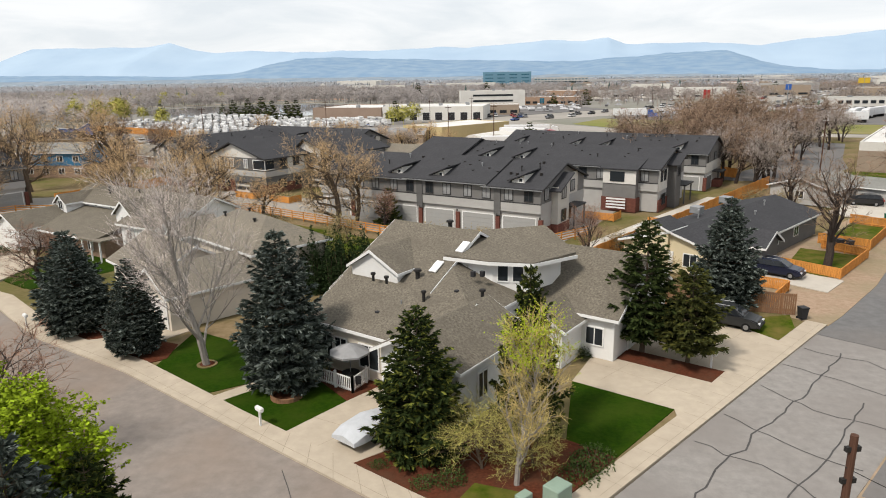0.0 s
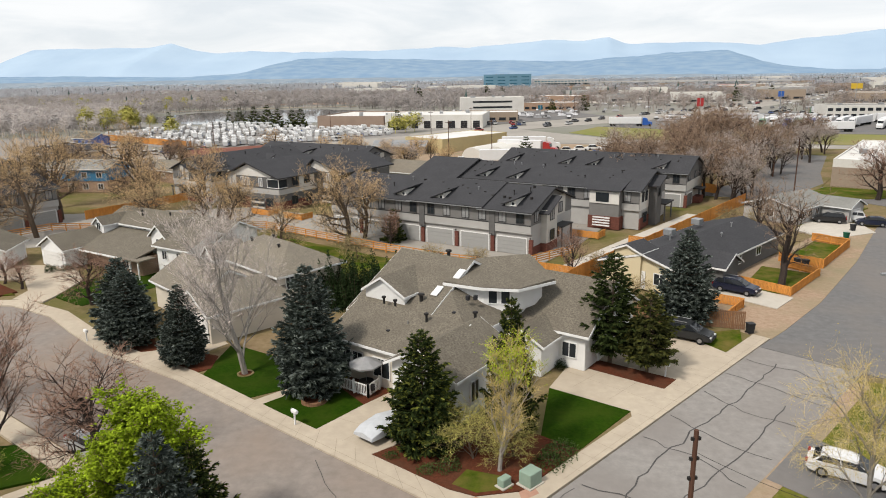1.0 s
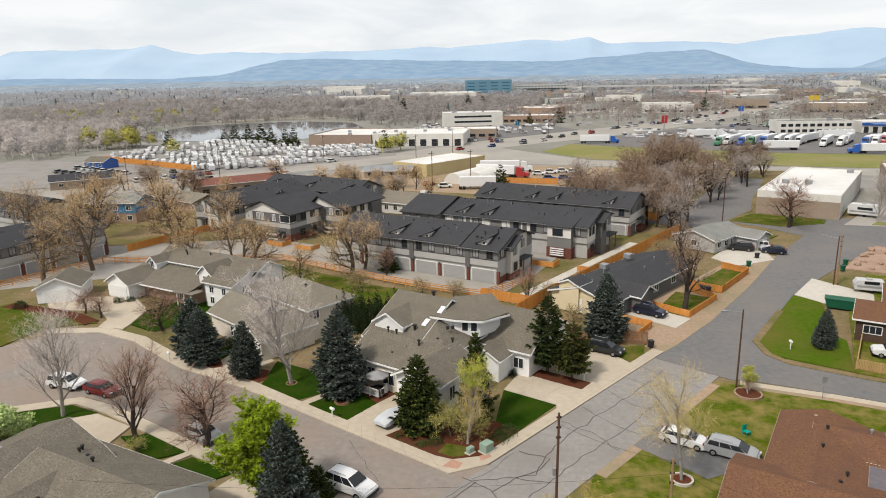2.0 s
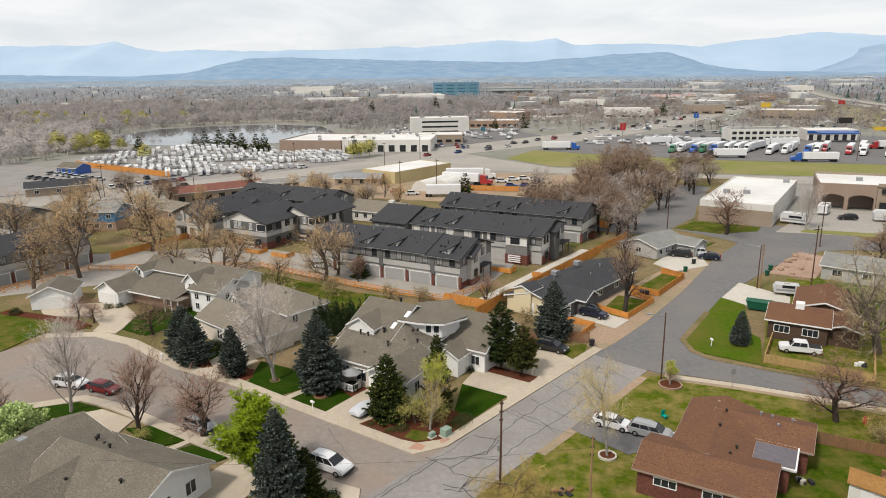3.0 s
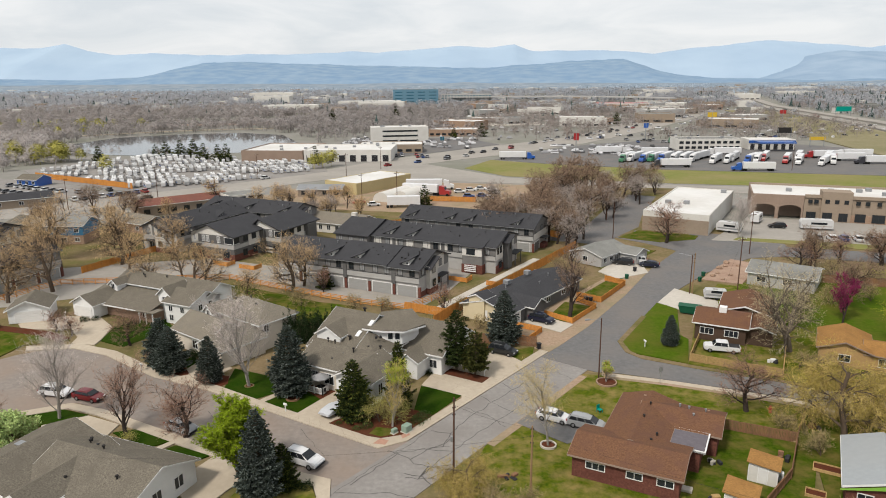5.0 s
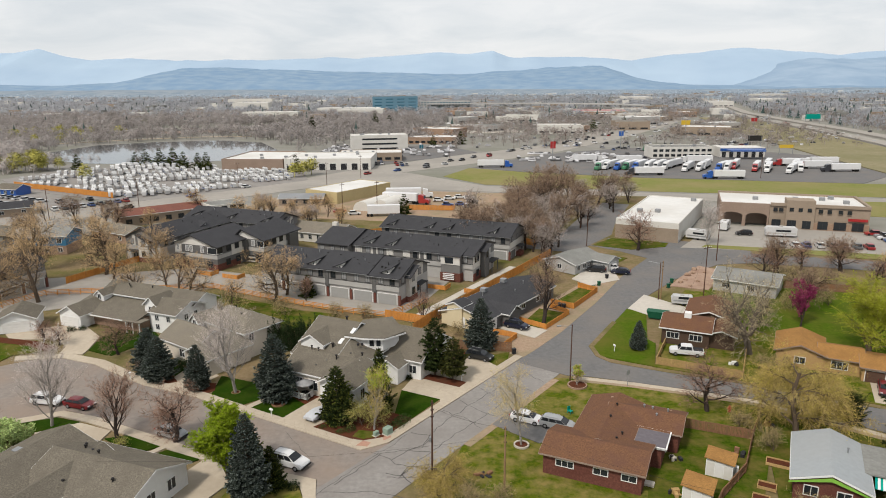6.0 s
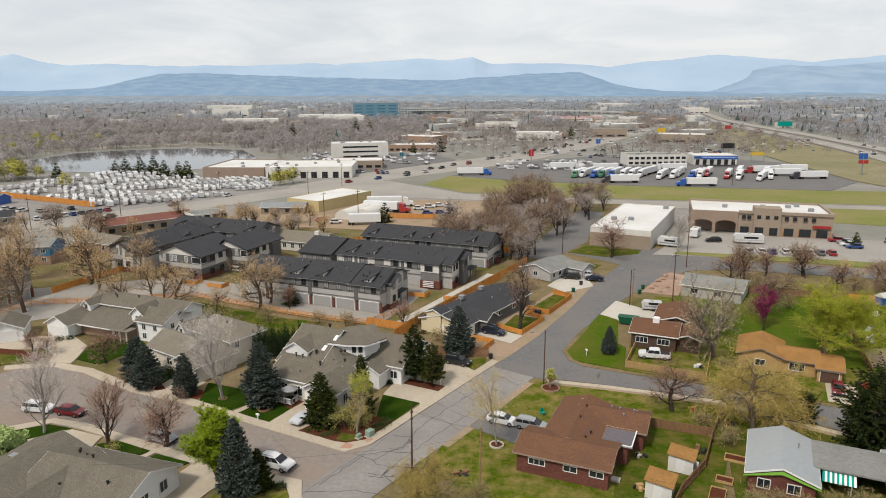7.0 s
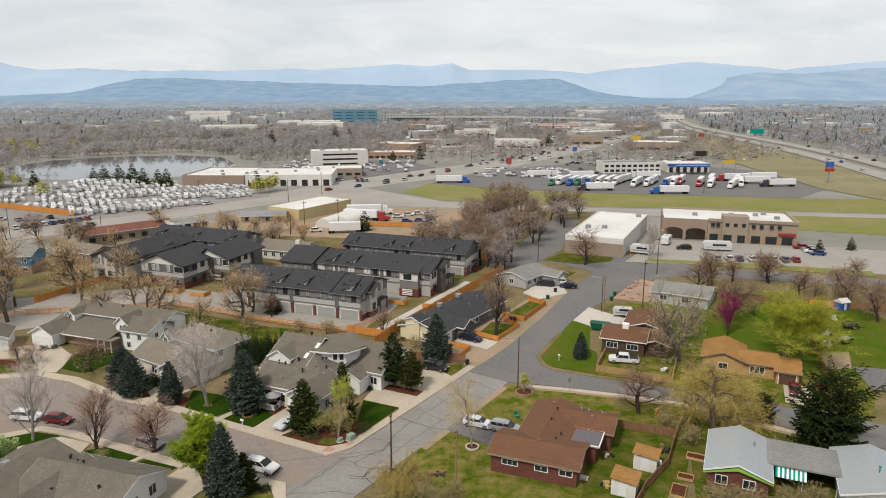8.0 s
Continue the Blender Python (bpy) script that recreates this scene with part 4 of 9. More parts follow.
# pavements with a kerb, stepped above the road
walk_a = KERB_N + [(-60, 101), (-65.5, 104.6), (-72.5, 107), (-80, 105.5), (-81, 107.3), (-72.5, 109), (-64.8, 106.4), (-58.8, 102.6), (-53.5, 99.2), (-42.7, 94.9), (-32.4, 89.4), (-18.3, 82.3)]
walk_corner = [(-16.5, 79.6), (-13.2, 81.6), along(95.9, -55.5), along(95.9, -57.0), along(64.5, -57.0), (-14.0, 82.9), (-16.6, 81.9), (-18.3, 82.3)]
slab("pavement", "tan concrete pavement with a low kerb", "pavement", walk_a, -0.3, 0.13, CONCRETE)
slab("pavement", "tan concrete pavement round the street corner", "pavement", walk_corner, -0.3, 0.132, CONCRETE)
slab("kerb_ramp", "red tinted tactile ramp in the corner pavement", "pavement", [(-17.3, 80.6), (-15.8, 80.4), (-15.5, 81.4), (-16.6, 81.9)], 0.1, 0.140, CONCRETE_RED)
slab("kerb_ramp", "red tinted tactile ramp in the corner pavement", "pavement", [(-13.9, 82.0), (-13.0, 82.9), (-13.4, 83.6), (-14.2, 82.8)], 0.1, 0.140, CONCRETE_RED)
walk_s = [(-68, 84.6), (-60.8, 88.3), (-55.2, 86.8), (-37.3, 78.8), (-26.8, 74.7), (-20.6, 72.8), (-19.9, 69.6), (-18, 64), (-19.6, 63.4), (-21.4, 69.6), (-22.3, 71.6), (-27.4, 73.2), (-37.9, 77.3), (-55.4, 85.2), (-60.4, 86.7), (-67, 83.2)]
slab("pavement", "tan concrete pavement with a low kerb", "pavement", walk_s, -0.3, 0.13, CONCRETE)
slab("pavement", "narrow concrete path beside the street", "pavement", strip([(13.2, 102.6), (22, 100.6), (30, 98.2), (38.6, 95.3), (51.5, 86.0), (63, 79)], 1.1), -0.3, 0.12, CONCRETE)

# lots: lawns, drives and beds
def lawn(pts, m=LAWN, z=0.10, label="short mown green lawn"):
    slab("lawn", label, "lawn", pts, -0.3, z, m)


slab("garden_lot", "dark earth under the corner garden", "ground", [(-47, 95.5), (-18.3, 82.2), (-14, 82.9), along(95.5, -57.0), along(99, -66), along(92, -76), (-34, 125), (-62, 122), (-66, 106), (-58, 101.5)], -0.3, 0.06, YARD)
lawn([(-42.6, 101), (-41.5, 93.4), (-36.1, 90.9), (-33.2, 93.6), (-36, 98.5)])
lawn([(-34.6, 90.2), (-28.9, 87.4), (-26.7, 91.7), (-29.3, 94.0), (-32.6, 93.2)])
lawn([(-13.3, 97.0), (-7.3, 94.2), (-10.8, 88.2), (-13.4, 89.6)])
lawn([(-52.5, 103), (-47.6, 98.6), (-46.4, 100), (-51, 105)], LAWN)
lawn([(0.9, 111.5), (3.6, 112.6), (3.0, 108.2), (1.6, 106.2), (-2, 110.5)], LAWN_MID)
lawn([(-71.2, 117), (-66.5, 124.5), (-60, 117), (-64.6, 108.2), (-70.0, 110.6)], LAWN)
lawn([(-96, 117), (-75.5, 110.6), (-82, 107.8), (-84, 92), (-110, 92)], LAWN_MID)
slab("driveway", "pale concrete driveway", "driveway", [(-28.9, 87.4), (-24.0, 85.2), (-19.6, 90.2), (-20.4, 93), (-25.0, 94.6), (-26.7, 91.7)], -0.3, 0.115, CONCRETE)
slab("driveway", "pale concrete double driveway", "driveway", [(-7.3, 94.2), (-13.3, 97.0), (-12.0, 101.5), (-13.2, 103), (-8, 107), (-2, 110.5), (1.6, 106.2), (3.0, 108.2), along(95.5, -56.4), along(73.5, -56.4)], -0.3, 0.118, CONCRETE)
slab("driveway", "pale concrete driveway beside the spruces", "driveway", [(-50.6, 96.8), (-46.0, 94.8), (-43, 101), (-46, 103.5), (-49.5, 102.5)], -0.3, 0.118, CONCRETE)
slab("driveway", "concrete driveway off the turning circle", "driveway", [(-74.3, 109), (-70, 108.7), (-70.2, 111), (-71.6, 117), (-78, 123), (-85, 121.5), (-90, 117.5), (-87, 114.6), (-79, 115.8), (-75, 112)], -0.3, 0.118, CONCRETE)
slab("garden_path", "narrow concrete path between two lawns", "path", strip([(-35.2, 90.0), (-32.8, 93.4), (-31.5, 95.5)], 1.0), -0.3, 0.12, CONCRETE)
bed_pts = [(-24.0, 85.2), (-18.4, 82.4), (-16.6, 82.0), (-14.0, 83.0), (-10.8, 88.2), (-13.5, 89.6), (-16, 90.6), (-19.4, 90.0)]
slab("mulch_bed", "reddish bark mulch under the corner pines", "garden bed", bed_pts, -0.3, 0.122, MULCH)
slab("mulch_bed", "reddish bark mulch round the two drive pines", "garden bed", [(-11.4, 101.6), (-10.3, 103.4), (-3.5, 100.2), (-4.6, 98.3)], -0.3, 0.126, MULCH)
slab("mulch_bed", "reddish bark mulch below the spruce", "garden bed", [(-46.0, 94.8), (-43.2, 93.8), (-41.6, 95.6), (-42.4, 98.2), (-44.6, 98.6)], -0.3, 0.122, MULCH)
slab("mulch_bed", "reddish bark mulch below two blue spruces", "garden bed", [(-55.5, 100.6), (-50.8, 97.2), (-48.6, 98.4), (-53, 104), (-58, 105)], -0.3, 0.122, MULCH)
slab("mulch_bed", "red mulch and gravel by the patio", "garden bed", [(-26.7, 91.7), (-25.0, 94.6), (-29.0, 96.5), (-30.0, 95.0), (-29.3, 94.0)], -0.3, 0.124, MULCH)
slab("groundcover", "mown grass in front of the corner bed", "lawn", [(-18.2, 82.9), (-16.6, 82.3), (-14.6, 83.1), (-14.9, 84.2), (-17.6, 84.6)], -0.3, 0.135, LAWN_MID)
slab("mulch_bed", "red gravel strip with edging timbers", "garden bed", strip([(-96, 116), (-82, 113.2), (-76.5, 110.5)], 2.2), -0.3, 0.124, MULCH)
# lots south of the street
lawn([(-61.0, 81.9), (-68, 79), (-72, 84), (-66.8, 83.4), (-60.6, 86.4), (-56.5, 85.2)], LAWN)
lawn([(-50.7, 81.0), (-47.9, 82.0), (-42.4, 79.4), (-45.1, 77.4)], LAWN)
lawn([(-42.5, 77.2), (-41.2, 78.6), (-36.2, 76.6), (-38.4, 74.4)], LAWN)
slab("garden_path", "narrow concrete path to the door", "path", strip([(-41.8, 79.4), (-43.8, 76.6), (-45, 74)], 0.9), -0.3, 0.12, CONCRETE)
slab("driveway", "pale concrete driveway", "driveway", [(-35.6, 76.4), (-29.6, 74.0), (-33, 66), (-38, 70.5)], -0.3, 0.118, CONCRETE)
slab("driveway", "pale concrete driveway", "driveway", [(-61, 82), (-56.4, 85.0), (-51, 83.0), (-51, 79), (-56, 76)], -0.3, 0.118, CONCRETE)
lawn([(-29.4, 73.8), (-27.4, 73.1), (-22.4, 71.4), (-21.4, 69.4), (-19.4, 62), (-32, 62)], LAWN_DRY)
# the brown-roofed house's lot and those behind
lawn([along(66, -47.3), along(91.5, -47.2), (12.6, 102.2), (30, 97.2), (38.2, 94.2), (26, 62), (-9, 62)], LAWN_DRY, 0.09, "patchy yellow-green spring lawn")
lawn([(22, 88), (27, 90), (37, 86), (26, 62), (16, 66)], LAWN_MID, 0.10)
lawn([(38.4, 94.2), (51, 85.4), (62, 78.4), (60, 58), (28, 58)], LAWN_MID, 0.085)
slab("driveway", "worn asphalt parking place", "driveway", [along(80, -47.25), along(73, -47.25), (6.2, 82.2), (10.2, 84.8), (8, 89)], -0.3, 0.115, ASPHALT_DARK)
slab("verge", "bare earth edge between street and lawn", "ground", strip([along(66.5, -46.9), along(74, -46.8), along(91, -46.8)], 1.1), -0.3, 0.112, DIRT)
# across the street
slab("verge", "bare earth verge beside the street", "ground", [along(95.9, -55.4), along(99, -55.3), along(110, -55.5), along(130, -57.4), along(152, -60.6), along(152, -66), along(128, -66), along(118, -67), along(104, -66), along(95.9, -61)], -0.3, 0.05, DIRT)
lawn([(6.2, 126), (11, 124.3), (16.4, 133), (10.6, 136)], LAWN_MID, 0.10)
lawn([(17.4, 136.2), (24, 148), (20.6, 150.6), (13.2, 139)], LAWN_MID, 0.10)
lawn([(22, 156), (30, 168), (37, 178), (30, 181), (20, 165)], LAWN_MID, 0.10)
slab("driveway", "pale concrete driveway", "driveway", [(1.8, 124.6), (8.4, 119.3), (11.0, 123.3), (5.6, 127.6)], -0.3, 0.118, CONCRETE_PALE)
slab("driveway", "pale concrete driveway", "driveway", [(23.4, 152.5), (31, 157.5), (31, 164), (24, 165.4), (20, 158)], -0.3, 0.118, CONCRETE_PALE)
lawn([(18.0, 115.8), (28.4, 136.5), (31.6, 133.5), (28.6, 119.6), (29.6, 117.6), (27, 107.5), (19, 111.3)], LAWN_FAR, 0.10, "green corner lawn")
slab("verge", "bare earth edge of the corner lawn", "ground", strip([(24.4, 128.6), (18.0, 115.8), (18.5, 111.6), (20.4, 109.2), (28.0, 105.9), (38.1, 102.2), (55.3, 94.4)], 0.9), -0.3, 0.112, YARD)
slab("verge", "bare earth edge along the pavement", "ground", strip([(13.6, 101.6), (22, 99.7), (30, 97.3), (38.2, 94.4), (51.0, 85.2)], 0.9), -0.3, 0.11, DIRT)
slab("dirt_patch", "brown bare earth beside the fence", "ground", [(73.2, 118.0), (78.4, 117.6), (74.2, 109.4), (69.4, 109.2)], -0.3, 0.125, DIRT)
slab("driveway", "dark asphalt drive beside the yard", "driveway", [(74.8, 110.4), (92, 106.2), (88, 95), (72.4, 100.6)], -0.3, 0.13, ASPHALT_DARK)
lawn([(27, 107.4), (39.6, 102.4), (52, 97), (66, 90.4), (76, 104), (70, 140), (44, 150), (36, 136), (31, 120)], LAWN_DRY, 0.07, "mown yard with dry patches")
lawn([(60, 110), (66, 108), (80, 104), (100, 120), (96, 150), (66, 160), (48, 150), (46, 128), (56, 118)], LAWN_FAR, 0.085)
slab("driveway", "pale concrete driveway", "driveway", [(28.6, 136.6), (31.5, 133.0), (38.8, 133), (40.5, 138), (34, 146)], -0.3, 0.118, CONCRETE_PALE)
slab("driveway", "concrete driveway by the amber roofed house", "driveway", [(55.4, 95.8), (60.0, 93.7), (62.6, 101.4), (58.6, 103.2)], -0.3, 0.12, CONCRETE)
slab("gravel_garden", "pinkish gravel front garden with rocks", "garden bed", [(41.4, 153), (45.6, 160), (53, 170.5), (58, 166), (49, 150)], -0.3, 0.11, GRAVEL)
lawn([(60, 190.5), (62, 193.4), (95, 186), (120, 178), (118, 172.5), (94, 180)], MEADOW, 0.14, "strip of dry grass by the parking place")
slab("verge", "dry grass and bare earth beside the frontage road", "grass", [(122, 240), (142, 266), (190, 258), (260, 232), (250, 205), (160, 226)], -0.3, 0.045, MEADOW)
slab("wood_floor", "brown leaf-strewn earth under the bare trees", "ground", [(-22, 206), (20, 184), (34, 196), (52, 238), (70, 276), (8, 284), (14, 240)], -0.3, 0.036, YARD)
slab("road", "asphalt lane between the wooded lot and the warehouse", "road", [(9, 189), (24, 210), (34, 238), (45, 262), (54, 258), (42, 222), (38, 206), (28, 190), (22, 184)], -0.3, 0.042, ASPHALT_DARK)
lawn([(30, 192), (37, 201), (52, 195), (50, 190.5), (40, 187)], LAWN_MID, 0.11, "green strip before the warehouse")
# townhouse court
slab("court", "concrete court behind the townhouses", "pavement", [(-107, 122), (-62, 148), (-40, 138), (-18, 130), (-13, 141), (-8, 158), (-30, 170), (-54, 158), (-74, 165), (-112, 152)], -0.3, 0.02, ROAD_PALE)
lawn([(-60, 144), (-38, 133), (-30, 131), (-34, 122), (-44, 120), (-62, 128)], LAWN_MID, 0.085, "overgrown grassy strip by the fence")

# sealed cracks in the street
def crack(pts, w=0.13, z=0.02):
    w *= 0.62
    rng = random.Random(int(abs(pts[0][0] * 100)))
    line = []
    for a, b in zip(pts, pts[1:]):
        n = max(2, int(math.dist(a, b) / 0.9))
        for i in range(n):
            f = i / n
            line.append((a[0] + (b[0] - a[0]) * f + rng.uniform(-0.2, 0.2), a[1] + (b[1] - a[1]) * f + rng.uniform(-0.2, 0.2)))
    line.append(pts[-1])
    outline = strip(line, w)
    bm = bmesh.new()
    n = len(line)
    lo = [bm.verts.new((x, y, z)) for x, y in outline]
    for i in range(n - 1):
        bm.faces.new((lo[i], lo[i + 1], lo[2 * n - 2 - i], lo[2 * n - 1 - i]))
    tagged(finish("sealed_crack", bm, SEALANT, None), "black tar seal along a crack in the asphalt", "crack", kind="structure")


crack([(-20.2, 69.6), (-11.0, 84.0)], 0.10)
crack([(-14.1, 79.0), (-8.7, 80.6), (-7.3, 85.8), (-3.3, 92.1), (0.9, 98.0), (5, 105)], 0.16)
crack([(-10.8, 74.2), (-6.2, 81.9), (-0.2, 90.4), (3.8, 97.2)], 0.14)
crack([(-19.5, 70.3), (-13.5, 70.9), (-9.6, 69.6)], 0.13)
for s in (72.4, 76.8, 81.6, 86.2, 90.0):
    rr = random.Random(int(s * 10))
    crack([along(s, -55.2), along(s + rr.uniform(-1.4, 0.4), -51.5), along(s - rr.uniform(0.5, 2.2), -47.8)], 0.12, 0.026)
crack([along(93.4, -55.3), along(93.6, -47.6)], 0.07, 0.03)
crack([(-12.5, 74.6), (-10.6, 74.1), (-9.2, 72.5)], 0.2)
crack([(-10.7, 74.3), (-9.4, 76.4), (-7.6, 76.0)], 0.17)
crack([(-9.8, 73.6), (-8.6, 74.9)], 0.16, 0.03)
crack([(-41, 87.5), (-36, 81)], 0.09, 0.008)
crack([(-52, 94.5), (-46.5, 86.5)], 0.09, 0.008)
crack([(-27.6, 84.0), (-22.5, 77.5)], 0.07, 0.008)



crack([(-15.2, 79.4), (-13.6, 78.4), (-11.7, 76.8), (-10.1, 76.1), (-7.3, 76.8)], 0.15, 0.034)
crack([(-10.1, 76.1), (-10.9, 73.7), (-12.4, 73.8)], 0.15, 0.034)
crack([(-10.9, 73.7), (-8.9, 73.8)], 0.15, 0.034)
crack([(-12.2, 77.5), (-10.5, 79.9), (-8.4, 81.5), (-7.5, 83.5), (-10.6, 84.4)], 0.15, 0.034)
crack([(-18.3, 71.7), (-13.9, 78.8)], 0.15, 0.034)
crack([(-7.3, 79.6), (-10.5, 79.9)], 0.15, 0.034)

# joints cut across pavements and drives
JOINT = mat("joint_shadow", (0.37, 0.315, 0.245), 0.2, 4, 0.95, bump=0.0)


def joints(label, lines, z, w=0.03):
    bm = bmesh.new()
    for (ax, ay), (bx, by) in lines:
        d = math.dist((ax, ay), (bx, by))
        nx, ny = -(by - ay) / d * w / 2, (bx - ax) / d * w / 2
        bm.faces.new([bm.verts.new(p) for p in ((ax - nx, ay - ny, z), (bx - nx, by - ny, z), (bx + nx, by + ny, z), (ax + nx, ay + ny, z))])
    tagged(finish("pavement_joint", bm, JOINT, None), label, "joint", kind="structure")


def cross_lines(inner, outer, step):
    """Lines across a strip between two edges of about equal length."""
    out = []
    for (a0, a1), (b0, b1) in zip(zip(inner, inner[1:]), zip(outer, outer[1:])):
        n = max(1, int(math.dist(a0, a1) / step))
        for i in range(n):
            f = (i + 0.5) / n
            out.append(((a0[0] + (a1[0] - a0[0]) * f, a0[1] + (a1[1] - a0[1]) * f), (b0[0] + (b1[0] - b0[0]) * f, b0[1] + (b1[1] - b0[1]) * f)))
    return out


EDGE_N = [(-18.3, 82.3), (-32.4, 89.4), (-42.7, 94.9), (-53.5, 99.2)]
mid_n = [(k[0] + (e[0] - k[0]) * 0.3, k[1] + (e[1] - k[1]) * 0.3) for k, e in zip(KERB_N, EDGE_N)]
joints("shallow joints across the tan pavement", cross_lines(KERB_N, EDGE_N, 1.8) + list(zip(mid_n, mid_n[1:])), 0.136)
joints("shallow joints across the side pavement", [(along(s, -55.5), along(s, -56.95)) for s in np.arange(66, 95.5, 1.8)] + [(along(64.6, -55.95), along(95.8, -55.95))], 0.138)
joints("joints between the slabs of the double drive", [(along(s, -56.5), along(s, -66.5)) for s in (77.5, 81.2, 84.9, 88.6)] + [(along(75.5, d), along(93.5, d)) for d in (-59.6, -62.8)], 0.122)
joints("joints between the slabs of the narrow drive", [((-26.5, 86.4), (-22.4, 92.6)), ((-27.9, 89.4), (-21.6, 87.4)), ((-26.2, 92.6), (-20.2, 90.4))], 0.119)
joints("joints across the southern pavement", cross_lines([(-26.8, 74.7), (-37.3, 78.8), (-55.2, 86.8)], [(-27.4, 73.2), (-37.9, 77.3), (-55.4, 85.2)], 1.8), 0.136)
slab("path", "concrete path between the townhouses and the cedar fence", "path", strip([(-15.6, 127.6), (-4.4, 148.6), (6.6, 168.6)], 1.8), -0.3, 0.03, CONCRETE_PALE)
# ---- the corner house ----
house = thing("house", "corner house with taupe shingles and pale siding", "house", at(-19.3, 89.5, 0.1, -24))
wing(house, -13.6, -3.0, 2.0, 9.4, 3.45, 1.75, "x", SIDING_BEIGE, SHINGLE_TAUPE)
wing(house, -5.6, 0.0, 0.0, 7.0, 3.75, 1.5, "y", SIDING_WHITE, SHINGLE_TAUPE, wall_name="gable_wall")
wing(house, -15.2, -7.8, 6.2, 20.8, 4.15, 3.6, "x", SIDING_WHITE, SHINGLE_TAUPE)
hip_block(house, -14.0, -3.2, 6.3, 20.7, 4.1, 3.55, -12.5, -11.4, SIDING_WHITE, SHINGLE_TAUPE)
wing(house, -14.8, -10.4, 7.4, 13.0, 5.7, 1.25, "y", SIDING_WHITE, SHINGLE_TAUPE, wall_name="dormer_wall", split=0.46, ov=0.28)
wing(house, -4.0, 3.4, 13.6, 24.0, 3.3, 3.0, "x", SIDING_WHITE, SHINGLE_TAUPE)
wing(house, -2.4, 1.0, 10.6, 15, 2.9, 0.9, "y", SIDING_WHITE, SHINGLE_TAUPE, wall_name="porch_wall")
# bay dormer between the roofs
part("bay_dormer", one(prism, [(-7.7, 10.8), (-4.9, 11.3), (-2.6, 12.4), (-1.9, 16.0), (-8.0, 15.0)], 4.3, 6.5), SIDING_WHITE, house)
part("dormer_roof", one(poly, [[(-8.3, 10.2, z + 0.1), (-4.9, 10.7, z), (-2.0, 12.0, z), (-0.6, 15.8, z + 0.15), (-4.5, 18.4, z + 1.2), (-8.4, 15.6, z + 0.9)] for z in (6.42, 6.6)]), SHINGLE_TAUPE, house)
part("dormer_fascia", one(prism, strip([(-8.35, 10.15), (-4.9, 10.65), (-1.95, 11.95), (-0.5, 15.8)], 0.06), 6.3, 6.54), TRIM_WHITE, house)
for f in (0.3, 0.72):
    o = window(house, 0, 0, 0, 0.7, 1.15, "-y", mullions=0)
    o.matrix_basis = Matrix.Translation((-4.9 + 2.3 * f, 11.3 + 1.1 * f - 0.03, 5.05)) @ Matrix.Rotation(math.atan2(1.1, 2.3), 4, "Z")
for x, w in ((-12.2, 1.0), (-10.9, 1.0), (-8.4, 1.6), (-6.4, 0.9)):
    window(house, x, 1.96, 0.9, w, 1.5, "-y")
window(house, 0.04, 2.4, 1.15, 0.9, 1.5, "+x")
garage_door(house, -2.8, -0.04, 0, 4.4, 2.2, "-y")
garage_door(house, 3.44, 18.6, 0, 4.8, 2.2, "+x")
window(house, 2.0, 13.56, 1.0, 1.2, 1.2, "-y")
for x, y, z in ((-12.0, 6.6, 4.9), (-10.4, 6.2, 5.0), (-6.2, 5.0, 5.0)):
    vent_pipe(house, x, y, z)
vent_pipe(house, -9.2, 8.2, 5.3, tall=0.5, r=0.16)
vent_pipe(house, -10.4, 13.9, 7.7, tall=0.5, r=0.16)
vent_pipe(house, -3.6, 8.0, 4.9, tall=0.45, r=0.12)
vent_pipe(house, -7.6, 4.4, 4.5, STEEL, 0.5, 0.04, False)
for x, y in ((-8.4, 9.4), (-7.6, 11.6)):
    s = part("skylight", soft_box(x - 0.32, x + 0.32, -0.6, 0.6, 0.0, 0.12), TRIM_WHITE, house)
    s.matrix_basis = Matrix.Translation((0, y, 4.3 + (y - 6.2) * 0.493 + 0.06)) @ Matrix.Rotation(0.457, 4, "X")
for x, y, z in ((-5.4, 9.6, 5.9), (-4.9, 10.0, 5.9), (-8.8, 3.4, 4.15), (-5.6, 7.9, 4.95)):
    box_vent(house, x, y, z)

# patio fence, umbrella and seats
def patio_fence():
    e = thing("patio_fence", "white painted picket fence round the patio", "fence", at(-29.4, 94.0, 0.1))
    pts = [(0, 0), (2.7, -1.2), (3.5, 1.9)]
    for (ax, ay), (bx, by) in zip(pts, pts[1:]):
        d = math.dist((ax, ay), (bx, by))
        a = math.atan2(by - ay, bx - ax)
        for z in (0.18, 0.95):
            b = part("rail", one(box, 0, d, -0.03, 0.03, z, z + 0.08), TRIM_WHITE, e)
            b.matrix_basis = Matrix.Translation((ax, ay, 0)) @ Matrix.Rotation(a, 4, "Z")
        n = int(d / 0.16)
        for i in range(n):
            p = new("picket", PICKET)
            p.parent = e
            p.matrix_basis = Matrix.Translation((ax + (bx - ax) * i / n, ay + (by - ay) * i / n, 0)) @ Matrix.Rotation(a, 4, "Z")
        for f in (0, 0.5, 1):
            part("post", one(box, ax + (bx - ax) * f - 0.07, ax + (bx - ax) * f + 0.07, ay + (by - ay) * f - 0.07, ay + (by - ay) * f + 0.07, 0, 1.2), TRIM_WHITE, e)


_p = finish("picket", one(box, -0.03, 0.03, -0.02, 0.02, 0.1, 1.0), TRIM_WHITE, None)
PICKET = _p.data
bpy.data.objects.remove(_p)
patio_fence()


